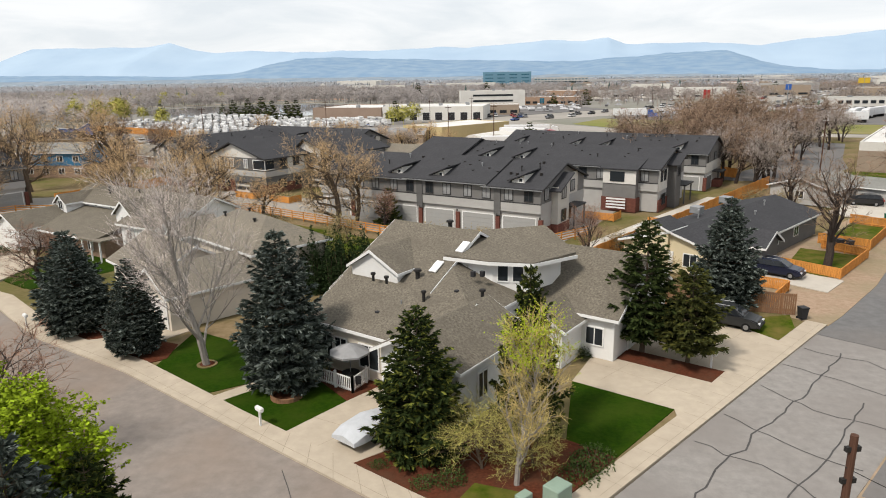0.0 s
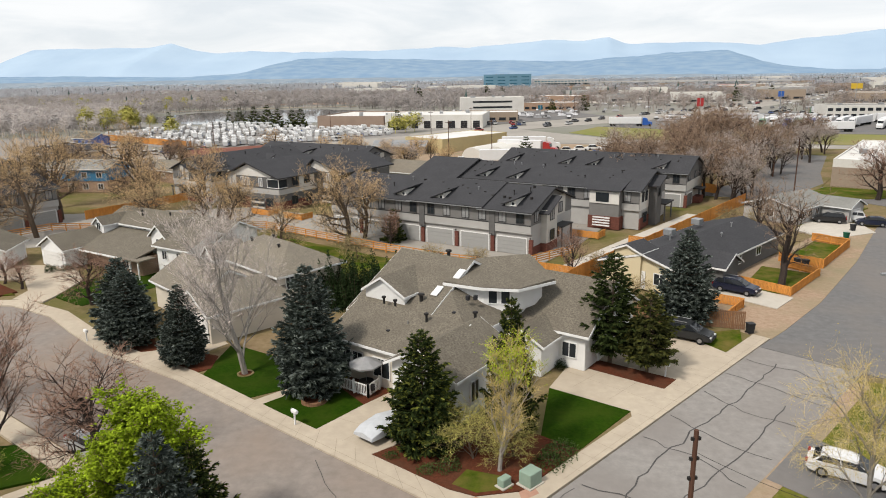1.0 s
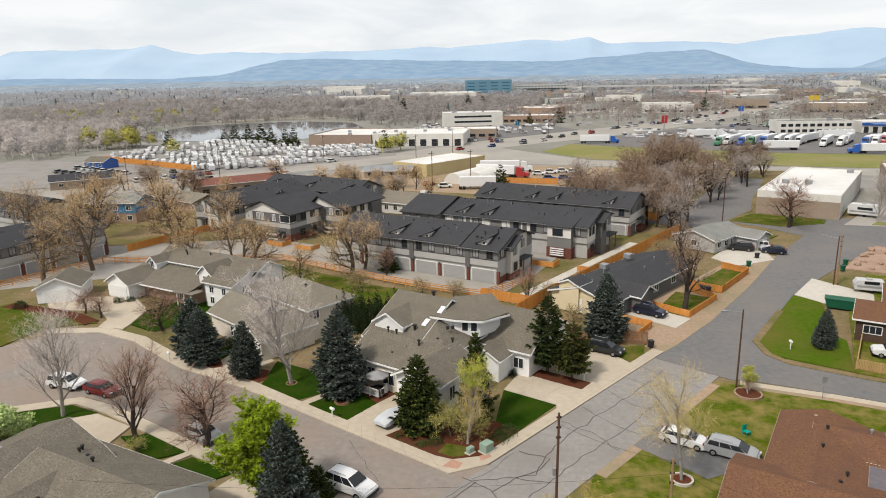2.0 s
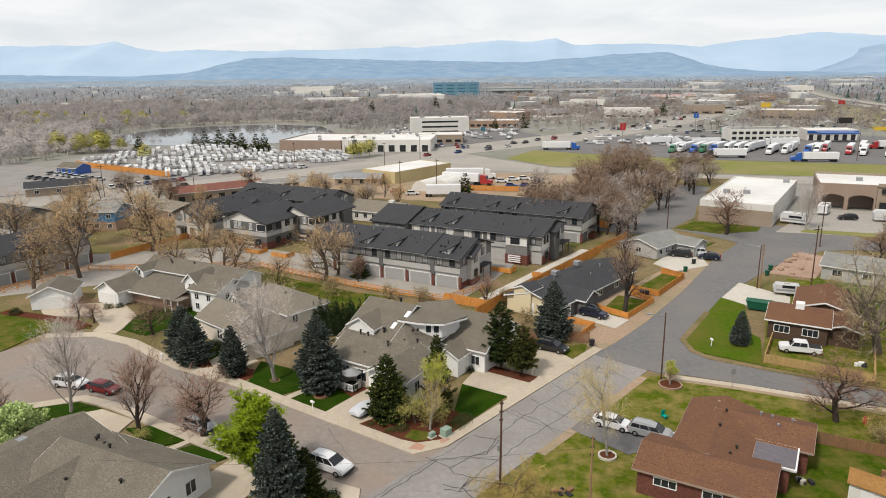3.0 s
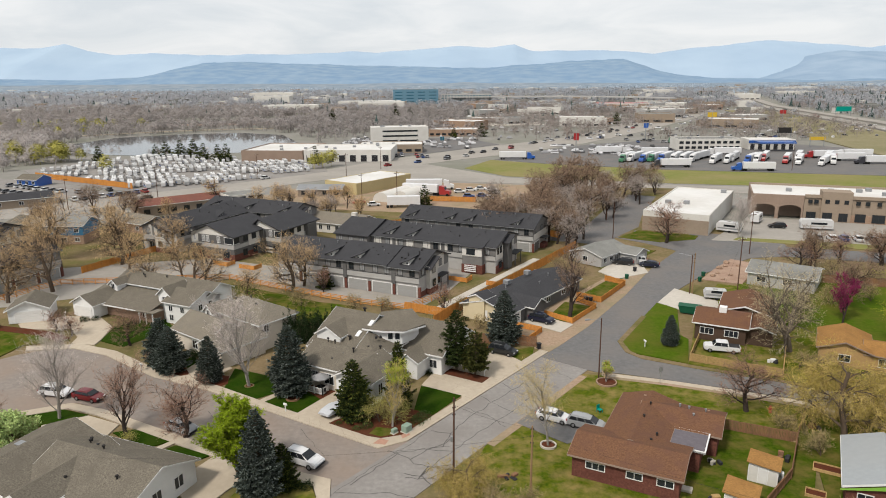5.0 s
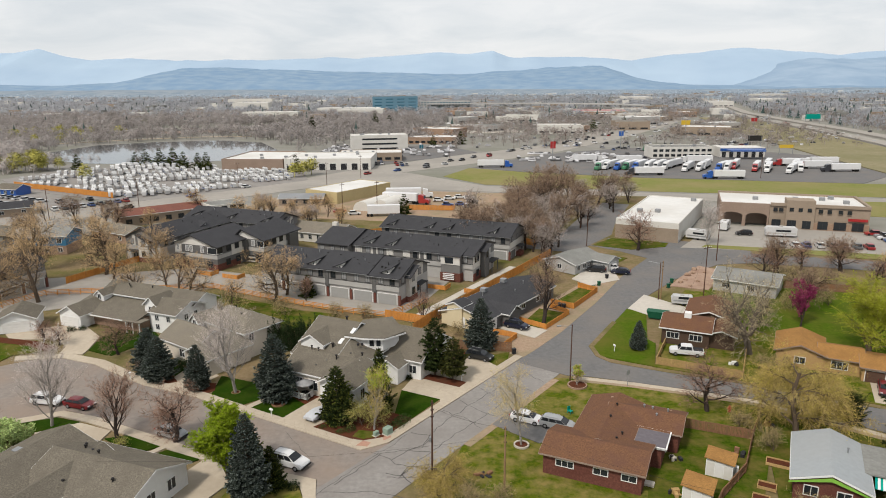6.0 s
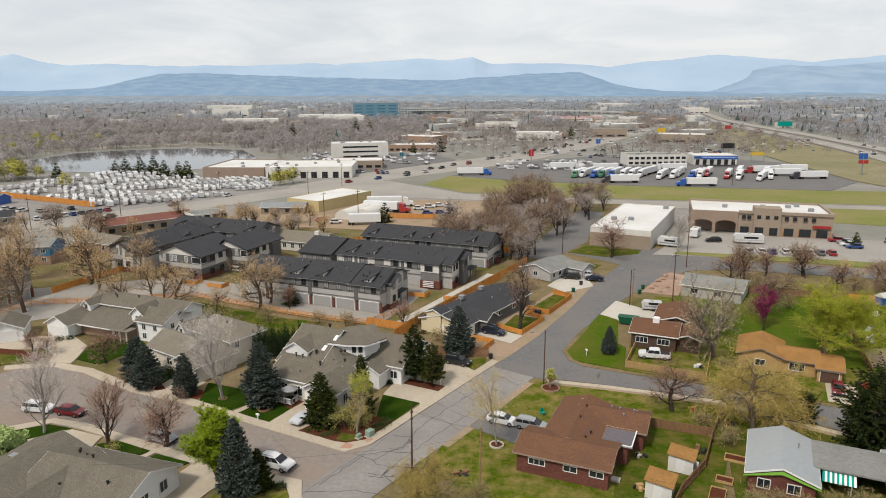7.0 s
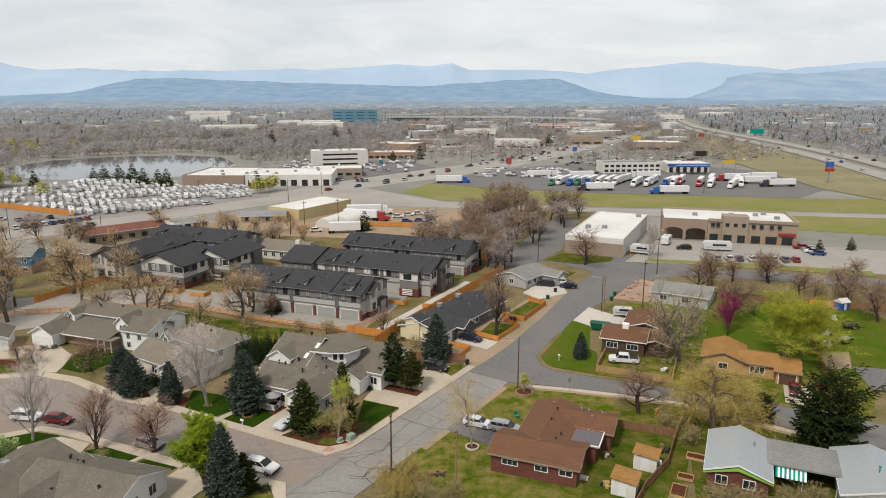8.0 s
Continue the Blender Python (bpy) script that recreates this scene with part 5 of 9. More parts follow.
def umbrella(x, y):
    e = thing("patio_umbrella", "grey fabric patio umbrella opened over a table", "umbrella", at(x, y, 0.12))
    part("pole", one(tube, (0, 0, 0), (0, 0, 2.6), 0.03, 0.03, 8), STEEL, e)
    bm = bmesh.new()
    top = bm.verts.new((0, 0, 2.75))
    rim = [bm.verts.new((1.35 * math.cos(i * math.tau / 8), 1.35 * math.sin(i * math.tau / 8), 2.2)) for i in range(8)]
    low = [bm.verts.new((1.35 * math.cos(i * math.tau / 8), 1.35 * math.sin(i * math.tau / 8), 2.08)) for i in range(8)]
    for i in range(8):
        bm.faces.new((top, rim[i], rim[(i + 1) % 8]))
        bm.faces.new((rim[i], low[i], low[(i + 1) % 8], rim[(i + 1) % 8]))
    part("canopy", bm, FABRIC_GREY, e)
    part("base", one(tube, (0, 0, 0), (0, 0, 0.1), 0.3, 0.28, 12), IRON, e)
    part("tabletop", one(tube, (0, 0, 0.7), (0, 0, 0.74), 0.6, 0.6, 14), IRON, e)


def patio_chair(x, y, rz):
    e = thing("patio_chair", "dark metal patio chair beside the umbrella table", "chair", at(x, y, 0.12, rz), "chairs round the patio table")
    part("seat", soft_box(-0.25, 0.25, -0.25, 0.25, 0.4, 0.46), PLASTIC_DARK, e)
    part("backrest", soft_box(-0.25, 0.25, 0.22, 0.28, 0.44, 1.0), PLASTIC_DARK, e)
    for a in (-0.22, 0.22):
        for b in (-0.22, 0.22):
            part("leg", one(tube, (a, b, 0), (a, b, 0.42), 0.02, 0.02, 6), IRON, e)


umbrella(-27.3, 94.2)
patio_chair(-28.5, 94.2, 100)
patio_chair(-26.6, 93.4, 200)
patio_chair(-27.4, 95.4, 20)

# ---- the house behind it on the same street ----
house = thing("house", "beige house with tan shingles and a gabled garage wing", "house", at(-48.2, 104.4, 0.1, -33))
wing(house, -9.5, 0.0, 0.0, 7.2, 3.1, 2.0, "x", SIDING_BEIGE, SHINGLE_TAN)
hip_block(house, -8.0, 4.5, 6.8, 14.4, 4.75, 2.0, -4.5, 0.7, SIDING_BEIGE, SHINGLE_TAN)
wing(house, -8.4, -6.0, 5.2, 9, 4.9, 1.2, "y", SIDING_WHITE, SHINGLE_TAN, wall_name="dormer_wall", ov=0.3)
wing(house, -0.4, 5.4, -1.2, 6.9, 3.0, 1.6, "y", SIDING_BEIGE, SHINGLE_TAN, wall_name="gable_wall")
window(house, 4.54, 8.0, 3.1, 0.9, 1.2, "+x")
window(house, -7.2, 5.16, 4.2, 0.8, 0.9, "-y")
garage_door(house, -9.54, 3.6, 0, 4.6, 2.2, "-x")
garage_door(house, 2.5, -1.24, 0, 4.8, 2.2, "-y")
window(house, -3.5, -0.04, 0.9, 1.3, 1.3, "-y")
for x, y, z in ((0.2, 9.6, 6.0), (-2.4, 10.6, 6.5), (-5.0, 9.4, 6.0)):
    vent_pipe(house, x, y, z)

# ---- the long house by the turning circle ----
house = thing("house", "long white house with tan shingles and two small dormers", "house", at(-70.6, 121.6, 0.1, -20, 0.92))
wing(house, -10.5, 15, 6.2, 13, 5.0, 1.6, "x", SIDING_WHITE, SHINGLE_TAUPE, wall_name="upper_wall")
part("lower_wall", one(box, -9.6, 6.4, 0.0, 6.1, 0, 2.55), BRICK_BUFF, house)
part("lower_roof", one(extrude_x, [(-1.3, 2.45), (6.2, 4.2), (6.2, 4.38), (-1.3, 2.63)], -13.2, 6.6), SHINGLE_TAUPE, house)
part("eave_board", one(box, -13.2, 6.6, -1.36, -1.3, 2.36, 2.6), TRIM_WHITE, house)
wing(house, -9.8, -7.4, 3.6, 8.0, 5.1, 0.95, "y", SIDING_WHITE, SHINGLE_TAUPE, wall_name="dormer_wall", ov=0.3)
wing(house, 5.4, 8.6, 2.6, 8.0, 5.2, 1.4, "y", SIDING_WHITE, SHINGLE_TAUPE, wall_name="gable_wall", ov=0.35)
wing(house, 8.4, 15, 1.2, 9.5, 4.4, 1.6, "x", SIDING_WHITE, SHINGLE_TAUPE)
wing(house, -12.6, -6.6, -3.2, 5, 2.9, 1.6, "y", SIDING_WHITE, SHINGLE_TAUPE, wall_name="garage_wall")
garage_door(house, -9.6, -3.24, 0, 4.6, 2.2, "-y")
for x, y, z, f in ((-8.6, 3.56, 4.2, "-y"), (7.0, 2.56, 3.6, "-y"), (15.04, 3.9, 2.6, "+x"), (15.04, 6.6, 2.6, "+x"), (10, 1.16, 2.6, "-y"), (13, 1.16, 2.6, "-y"), (10, 1.16, 0.7, "-y"), (3.5, -0.04, 0.8, "-y")):
    window(house, x, y, z, 0.9, 1.1, f)
for x in (-4.6, -1.2, 2.6):
    window(house, x, 6.16, 4.45, 0.6, 0.45, "-y", mullions=0)
for x in (4.0, 5.8, 7.6):
    part("porch_post", one(box, x - 0.08, x + 0.08, -1.4, -1.24, 0, 2.5), TRIM_WHITE, house)
part("porch_roof", one(box, 3.4, 8.2, -1.6, 1.0, 2.5, 2.66), SHINGLE_TAN, house)
for x, y, z in ((-5, 8.6, 6.2), (-4.0, 8.0, 6.1), (1.5, 8.8, 6.3)):
    vent_pipe(house, x, y, z, tall=0.4)

garage = thing("garage", "small white detached garage with a taupe roof", "garage", at(-91.5, 117.2, 0.1, 22))
wing(garage, 0, 6.6, 0, 6.5, 2.6, 1.5, "y", SIDING_WHITE, SHINGLE_TAUPE)
garage_door(garage, 3.3, -0.04, 0, 4.4, 2.1, "-y")

# ---- the grey-shingled house nearest to the street end ----
house = thing("house", "house with grey-taupe shingles, skylights and pale siding", "house", at(-36.5, 67.2, 0.1, -17))
wing(house, -14, 0, -5.6, 4.2, 2.8, 1.9, "x", SIDING_WHITE, SHINGLE_TAUPE)
wing(house, -22, -12.6, -8, 3.6, 2.75, 1.8, "y", SIDING_WHITE, SHINGLE_TAUPE)
wing(house, -12.5, -8, -9, 2, 3.0, 1.3, "y", SIDING_WHITE, SHINGLE_TAUPE, wall_name="gable_wall")
window(house, 0.04, -1.5, 1.0, 1.2, 1.3, "+x")
window(house, 0.04, 1.6, 1.0, 1.2, 1.3, "+x")
for x, y, z in ((-18.6, -2.0, 4.25), (-20.0, -4.6, 3.7)):
    s = part("skylight", soft_box(x - 0.5, x + 0.5, y - 0.45, y + 0.45, -0.05, 0.1), STEEL, house)
    s.matrix_basis = Matrix.Translation((0, 0, z))
for x, y, z in ((-11.5, 1.0, 4.1), (-12.0, 1.6, 3.9), (-8.6, 0.2, 4.4), (-9.0, -4.4, 3.3), (-3.4, -3.0, 3.85)):
    vent_pipe(house, x, y, z, tall=0.4)
box_vent(house, -10.2, 0.8, 4.3)

# ---- the brown-roofed brick house ----
house = thing("house", "red brick house with brown shingles and a flat patio roof", "house", at(5.6, 75.4, 0.1, -22))
wing(house, 0.4, 11.8, 0.3, 6.9, 2.75, 0.95, "x", BRICK_RED, SHINGLE_BROWN, STUCCO_BROWN)
wing(house, 2.6, 9.2, 4.6, 17.2, 2.75, 0.93, "y", BRICK_RED, SHINGLE_BROWN, STUCCO_BROWN)
wing(house, 5.6, 14.4, 11.3, 17.2, 2.75, 0.95, "x", BRICK_RED, SHINGLE_BROWN, STUCCO_BROWN)
pr = part("patio_roof", one(box, 9.0, 13.6, 6.6, 11.4, 2.62, 2.74), mat("membrane_dark", (0.15, 0.135, 0.15), 0.15, 1.5, 0.8, bump=0.05), house, "flat dark membrane patio roof")
for a in ((9.0, 13.6, 6.6, 6.75), (9.0, 13.6, 11.1, 11.25), (13.45, 13.6, 6.75, 11.1)):
    part("patio_edge", one(box, *a, 2.6, 2.85), TRIM_WHITE, house)
part("patio_wall", one(box, 9.0, 13.0, 6.9, 11.0, 0, 2.6), BRICK_RED, house)
for x, w in ((3.0, 2.0), (7.2, 1.6), (10.4, 1.6)):
    window(house, x, 0.26, 1.45, w, 0.72, "-y", mullions=2 if w > 1.8 else 1)
for x, y, w in ((11.84, 3.6, 1.3), (14.44, 14.2, 1.4)):
    window(house, x, y, 1.2, w, 1.0, "+x")
window(house, 6.5, 17.24, 1.2, 1.4, 1.0, "+y")
for x, y, z in ((9.6, 14.9, 3.6), (10.7, 14.7, 3.6), (11.4, 13.4, 3.4), (12.6, 14.8, 3.6), (6.3, 13.8, 3.6), (6.2, 10.2, 3.6), (5.6, 6.3, 3.2), (8.2, 7.4, 3.1), (7.8, 6.0, 3.0)):
    vent_pipe(house, x, y, z, STEEL if x > 9 else IRON, 0.35, 0.08)
box_vent(house, 12.8, 16.2, 3.1, BRICK_BUFF)
box_vent(house, 5.2, 16.2, 3.55, BRICK_BUFF)
# yard things
def patio_step(x, y, rz):
    tagged(finish("concrete_step", soft_box(-0.9, 0.9, -0.45, 0.45, 0, 0.3), CONCRETE_PALE, None), "pale concrete doorstep by the back door", "step").matrix_basis = at(x, y, 0.1, rz)


patio_step(21.2, 81.4, -22)
patio_step(17.8, 73.6, -22)


def shed(x, y, rz, w, d, h, label):
    e = thing("garden_shed", label, "shed", at(x, y, 0.1, rz), "garden sheds")
    part("wall", one(extrude_y, [(0, 0), (w, 0), (w, h - 0.25), (0, h)], 0, d), STUCCO_WHITE, e)
    part("roof", one(extrude_y, [(-0.25, h + 0.03), (w + 0.25, h - 0.3), (w + 0.25, h - 0.2), (-0.25, h + 0.13)], -0.25, d + 0.25), SHINGLE_AMBER, e)
    for i in range(4):
        part("batten", one(box, i * w / 3 - 0.04, i * w / 3 + 0.04, -0.035, 0.0, 0, h - 0.3), TRIM_WHITE, e)
    part("door", one(box, w * 0.36, w * 0.64, -0.05, 0, 0.05, h - 0.4), DOOR_WHITE, e)


shed(25.2, 75.9, -26, 2.9, 2.6, 2.3, "white wooden garden shed with an amber roof")
shed(20.8, 70.0, -26, 2.9, 3.0, 2.3, "white wooden garden shed with an amber roof")

# ---- the pale grey roofed house with the carport ----
house = thing("house", "brick house with pale grey sheet roofs and green bargeboards", "house", at(32.8, 71.2, 0.1, -24))
wing(house, 0.3, 7.4, 0.4, 10.8, 2.8, 1.25, "y", BRICK_RED, ROOF_METAL, TRIM_WHITE)
part("carport_roof", one(box, 7.2, 15.6, 4.2, 11.2, 2.85, 3.05), ROOF_GREY, house, "flat weathered carport roof")
wing(house, 15.4, 23.4, 0.8, 12, 2.8, 1.25, "y", SIDING_WHITE, ROOF_METAL)
bm = bmesh.new()
extrude_y(bm, [(-0.25, 2.35), (3.85, 3.75), (7.95, 2.35), (7.95, 2.2), (3.85, 3.3), (-0.25, 2.2)], 0.0, 0.06)
part("bargeboard", bm, mat("paint_lime", (0.25, 0.5, 0.08), 0.1, 2, 0.6, bump=0), house, "lime green painted bargeboard")
aw = bmesh.new()
for i in range(7):
    poly(aw, [[(8.2 + i * 0.5, 3.2, z), (8.45 + i * 0.5, 3.2, z), (8.45 + i * 0.5, 4.4, z + 0.75), (8.2 + i * 0.5, 4.4, z + 0.75)] for z in (1.9, 1.94)])
a = part("awning", aw, PAINT_TEAL, house, "green and white striped awning")
aw = bmesh.new()
for i in range(7):
    poly(aw, [[(8.45 + i * 0.5, 3.2, z), (8.7 + i * 0.5, 3.2, z), (8.7 + i * 0.5, 4.4, z + 0.75), (8.45 + i * 0.5, 4.4, z + 0.75)] for z in (1.9, 1.94)])
part("awning_stripe", aw, TRIM_WHITE, a)
for x in (2.0, 5.2):
    window(house, x, 0.36, 1.0, 1.3, 1.1, "-y")
for x in (7.6, 11.4, 15.2):
    part("carport_post", one(box, x - 0.06, x + 0.06, 4.4, 4.52, 0, 2.85), TRIM_WHITE, house)
part("carport_wall", one(box, 8.0, 15.4, 10.8, 11.0, 0, 2.85), SIDING_WHITE, house)
vent_pipe(house, 5.6, 7.0, 3.6, STEEL, 0.5, 0.08)
vent_pipe(house, 19.4, 5.0, 4.0, PAINT_TEAL, 0.9, 0.08)

# ---- brown house on the far corner ----
house = thing("house", "small dark house with brown shingles and pale trim", "house", at(30.2, 117.9, 0.1, -22))
wing(house, 0.3, 8.2, 0.3, 8.6, 3.0, 1.1, "x", SIDING_BROWN, SHINGLE_BROWN, TRIM_WHITE)
wing(house, 3.4, 11.5, 8.6, 19, 2.9, 1.2, "y", SIDING_BROWN, SHINGLE_BROWN, TRIM_WHITE)
wing(house, 8.0, 12.2, 1.2, 8.4, 2.6, 0.7, "y", SIDING_BROWN, SHINGLE_BROWN, TRIM_WHITE)
for x in (2.2, 6.0):
    window(house, x, 0.26, 1.2, 2.0, 1.0, "-y", mullions=2)
part("cooler", soft_box(3.6, 4.8, 3.6, 4.8, 3.9, 5.0, 0.05), TRIM_WHITE, house, "white swamp cooler on the roof")
door(house, 0.26, 3.0, 0.1, "-x", TRIM_WHITE)
garage_door(house, 3.36, 12.0, 0, 3.4, 2.1, "-x")

# ---- amber-roofed house ----
house = thing("house", "orange-tan house with amber shingles and a one-car garage", "house", at(46.4, 109.0, 0.1, -24, 0.93))
wing(house, 0.3, 7.6, 0.3, 9.5, 2.9, 1.3, "y", STUCCO_AMBER, SHINGLE_AMBER, STUCCO_BROWN)
wing(house, 7.0, 13.2, 0.6, 7.5, 2.7, 1.0, "x", STUCCO_AMBER, SHINGLE_AMBER, STUCCO_BROWN)
wing(house, 13.2, 17.0, -1.0, 6.5, 2.5, 0.9, "x", STUCCO_AMBER, SHINGLE_AMBER, STUCCO_BROWN)
garage_door(house, 15.1, -1.04, 0, 2.8, 2.0, "-y", mat("door_brown", (0.12, 0.07, 0.05), 0.1, 2, 0.7))
window(house, 10.0, 0.56, 0.8, 2.4, 1.3, "-y", mullions=2)
window(house, 4.0, 0.26, 0.9, 1.6, 1.1, "-y")

# ---- dark-roofed house with the cream gable ----
house = thing("house", "long house with charcoal shingles, cream gable wall and dark siding", "house", at(*along(101.0, -77.0), 0.1, 57))
wing(house, 0.4, 27.0, -10.6, -0.4, 2.6, 1.45, "x", SIDING_CREAM, SHINGLE_CHARCOAL)
wing(house, 5.5, 9.5, -12.4, -6, 2.8, 1.1, "y", SIDING_DARK, SHINGLE_CHARCOAL, wall_name="gable_wall")
wing(house, 0.0, 3.2, -5.4, -2.0, 4.2, 0.7, "x", SIDING_CREAM, SHINGLE_CHARCOAL, ov=0.25, wall_name="dormer_wall")
part("dark_wall", one(box, 4.0, 27.03, -10.65, -10.4, 0, 2.55), SIDING_DARK, house)
window(house, 0.36, -7.6, 0.9, 1.3, 1.2, "-x")
window(house, 0.36, -3.4, 0.9, 1.6, 1.2, "-x", mullions=1)
door(house, 0.36, -5.4, 0.1, "-x", TRIM_WHITE)
for x in (11.5, 14.0, 20.0):
    window(house, x, -10.68, 1.1, 1.3, 1.0, "-y")
garage_door(house, 2.4, -10.64, 0, 3.0, 2.1, "-y")
for x, y, z in ((9, -4.2, 4.3), (16, -7.5, 3.6), (21, -6.6, 4.0)):
    vent_pipe(house, x, y, z, STEEL, 0.4, 0.08)
part("roof_cooler", soft_box(11.0, 12.2, -3.4, -2.2, 3.9, 4.7, 0.05), STEEL, house)
part("roof_cooler", soft_box(19.0, 20.2, -3.2, -2.0, 3.9, 4.7, 0.05), STEEL, house)

house = thing("house", "pale grey house with a weathered grey roof", "house", at(*along(147.5, -79.0), 0.1, 50, 0.88))
wing(house, 0.3, 14.0, -10.0, 0.0, 2.8, 1.5, "x", SIDING_GREY, ROOF_GREY)
wing(house, 9.0, 15.0, -15.0, -6.0, 2.7, 1.2, "y", SIDING_GREY, ROOF_GREY, wall_name="gable_wall")
for x in (2.0, 5.0, 7.6):
    window(house, x, -10.04, 1.0, 1.3, 1.2, "-y")
window(house, 0.26, -5, 1.0, 1.3, 1.2, "-x")
garage_door(house, 11.6, -15.04, 0, 3.6, 2.1, "-y")

house = thing("house", "single storey house with a grey roof behind the gravel garden", "house", at(49.5, 150.0, 0.1, -30))
wing(house, 0.3, 13.0, 0.3, 10.5, 2.8, 1.4, "x", SIDING_GREY, ROOF_GREY)
window(house, 3.0, 0.26, 1.0, 1.6, 1.1, "-y")
window(house, 8.0, 0.26, 1.0, 1.6, 1.1, "-y")

# ---- townhouse rows ----
BLIND = mat("window_blind", (0.30, 0.305, 0.31), 0.25, 1.2, 0.25, bump=0.0, spec=0.5)
SIDING_MID = mat("siding_mid_grey", (0.205, 0.20, 0.195), 0.08, 1.0, 0.75, bump=0.3, tint=(0.17, 0.166, 0.162), stain=0.4, band=0.18)
PANEL_WARM = mat("panel_warm_white", (0.60, 0.575, 0.53), 0.06, 1.0, 0.75, bump=0.15, tint=(0.50, 0.48, 0.44), stain=0.4)
TX, TY = Vector((0.9367, -0.350)), Vector((0.350, 0.9367))
TURN = -20.5


def town(a, b):
    """Plan place a metres along the townhouse rows and b metres back from the first row's front."""
    p = Vector((-18.2, 136.8)) + TX * a + TY * b
    return p.x, p.y


def shed_bay(e, x0, x1, y0, y1, z0, low, high, wall):
    """A bay under a single slope that rises away from the street, with a dark edge."""
    part("bay", one(extrude_x, [(y0, z0), (y1, z0), (y1, high - 0.1), (y0, low - 0.1)], x0, x1), wall, e)
    part("bay_roof", one(extrude_x, [(y0 - 0.5, low - 0.08), (y1 + 0.1, high - 0.02), (y1 + 0.1, high + 0.14), (y0 - 0.5, low + 0.08)], x0 - 0.35, x1 + 0.35), SHINGLE_CHARCOAL, e)


def gable_end(e, L, s, D, eave):
    """The end wall of a row: warm panel, projecting bay under a steep little roof, brick at its foot."""
    xe = L if s > 0 else 0
    f = "+x" if s > 0 else "-x"
    lo = lambda d: min(xe, xe + s * d)
    hi = lambda d: max(xe, xe + s * d)
    part("end_band", one(box, lo(0.06), hi(0.06), 0.0, D, 2.95, 4.1), SIDING_GREY, e)
    part("end_bay", one(box, lo(0.9), hi(0.9), 2.9, 6.4, 0, eave - 0.4), PANEL_WARM, e, "warm white projecting bay")
    part("bay_roof", one(extrude_x, [(2.3, eave - 0.9), (6.6, eave + 0.95), (6.6, eave + 1.1), (2.3, eave - 0.72)], lo(1.5), hi(1.5)), SHINGLE_CHARCOAL, e)
    part("bay_gable", one(extrude_x, [(2.9, eave - 0.75), (6.4, eave - 0.45), (6.4, eave + 0.85)], lo(0.9), hi(0.9)), PANEL_WARM, e)
    part("end_panel", one(box, lo(0.07), hi(0.07), 8.2, D - 2.4, 4.1, eave + 0.7), PANEL_WARM, e)
    part("brick_base", one(box, lo(0.1), hi(0.1), 0.0, 2.8, 0, 1.1), BRICK_RED, e)
    part("bay_base", one(box, lo(0.97), hi(0.97), 2.82, 6.5, 0, 1.2), BRICK_RED, e)
    part("porch_roof", one(box, lo(1.7), hi(1.7), 6.6, 10.4, 2.75, 2.93), TRIM_DARK, e)
    for yy in (6.8, 10.2):
        part("porch_post", one(box, min(xe + s * 1.4, xe + s * 1.6), max(xe + s * 1.4, xe + s * 1.6), yy - 0.1, yy + 0.1, 0, 2.75), SIDING_DARK, e)
    for yy, zz, off in ((1.4, 4.5, 0.04), (4.6, 4.3, 0.94), (9.4, 4.5, 0.11), (4.6, 1.5, 1.0), (8.6, 0.9, 0.04)):
        window(e, xe + s * off, yy, zz, 1.2, 1.35, f, TRIM_DARK, BLIND if zz > 4 else None)


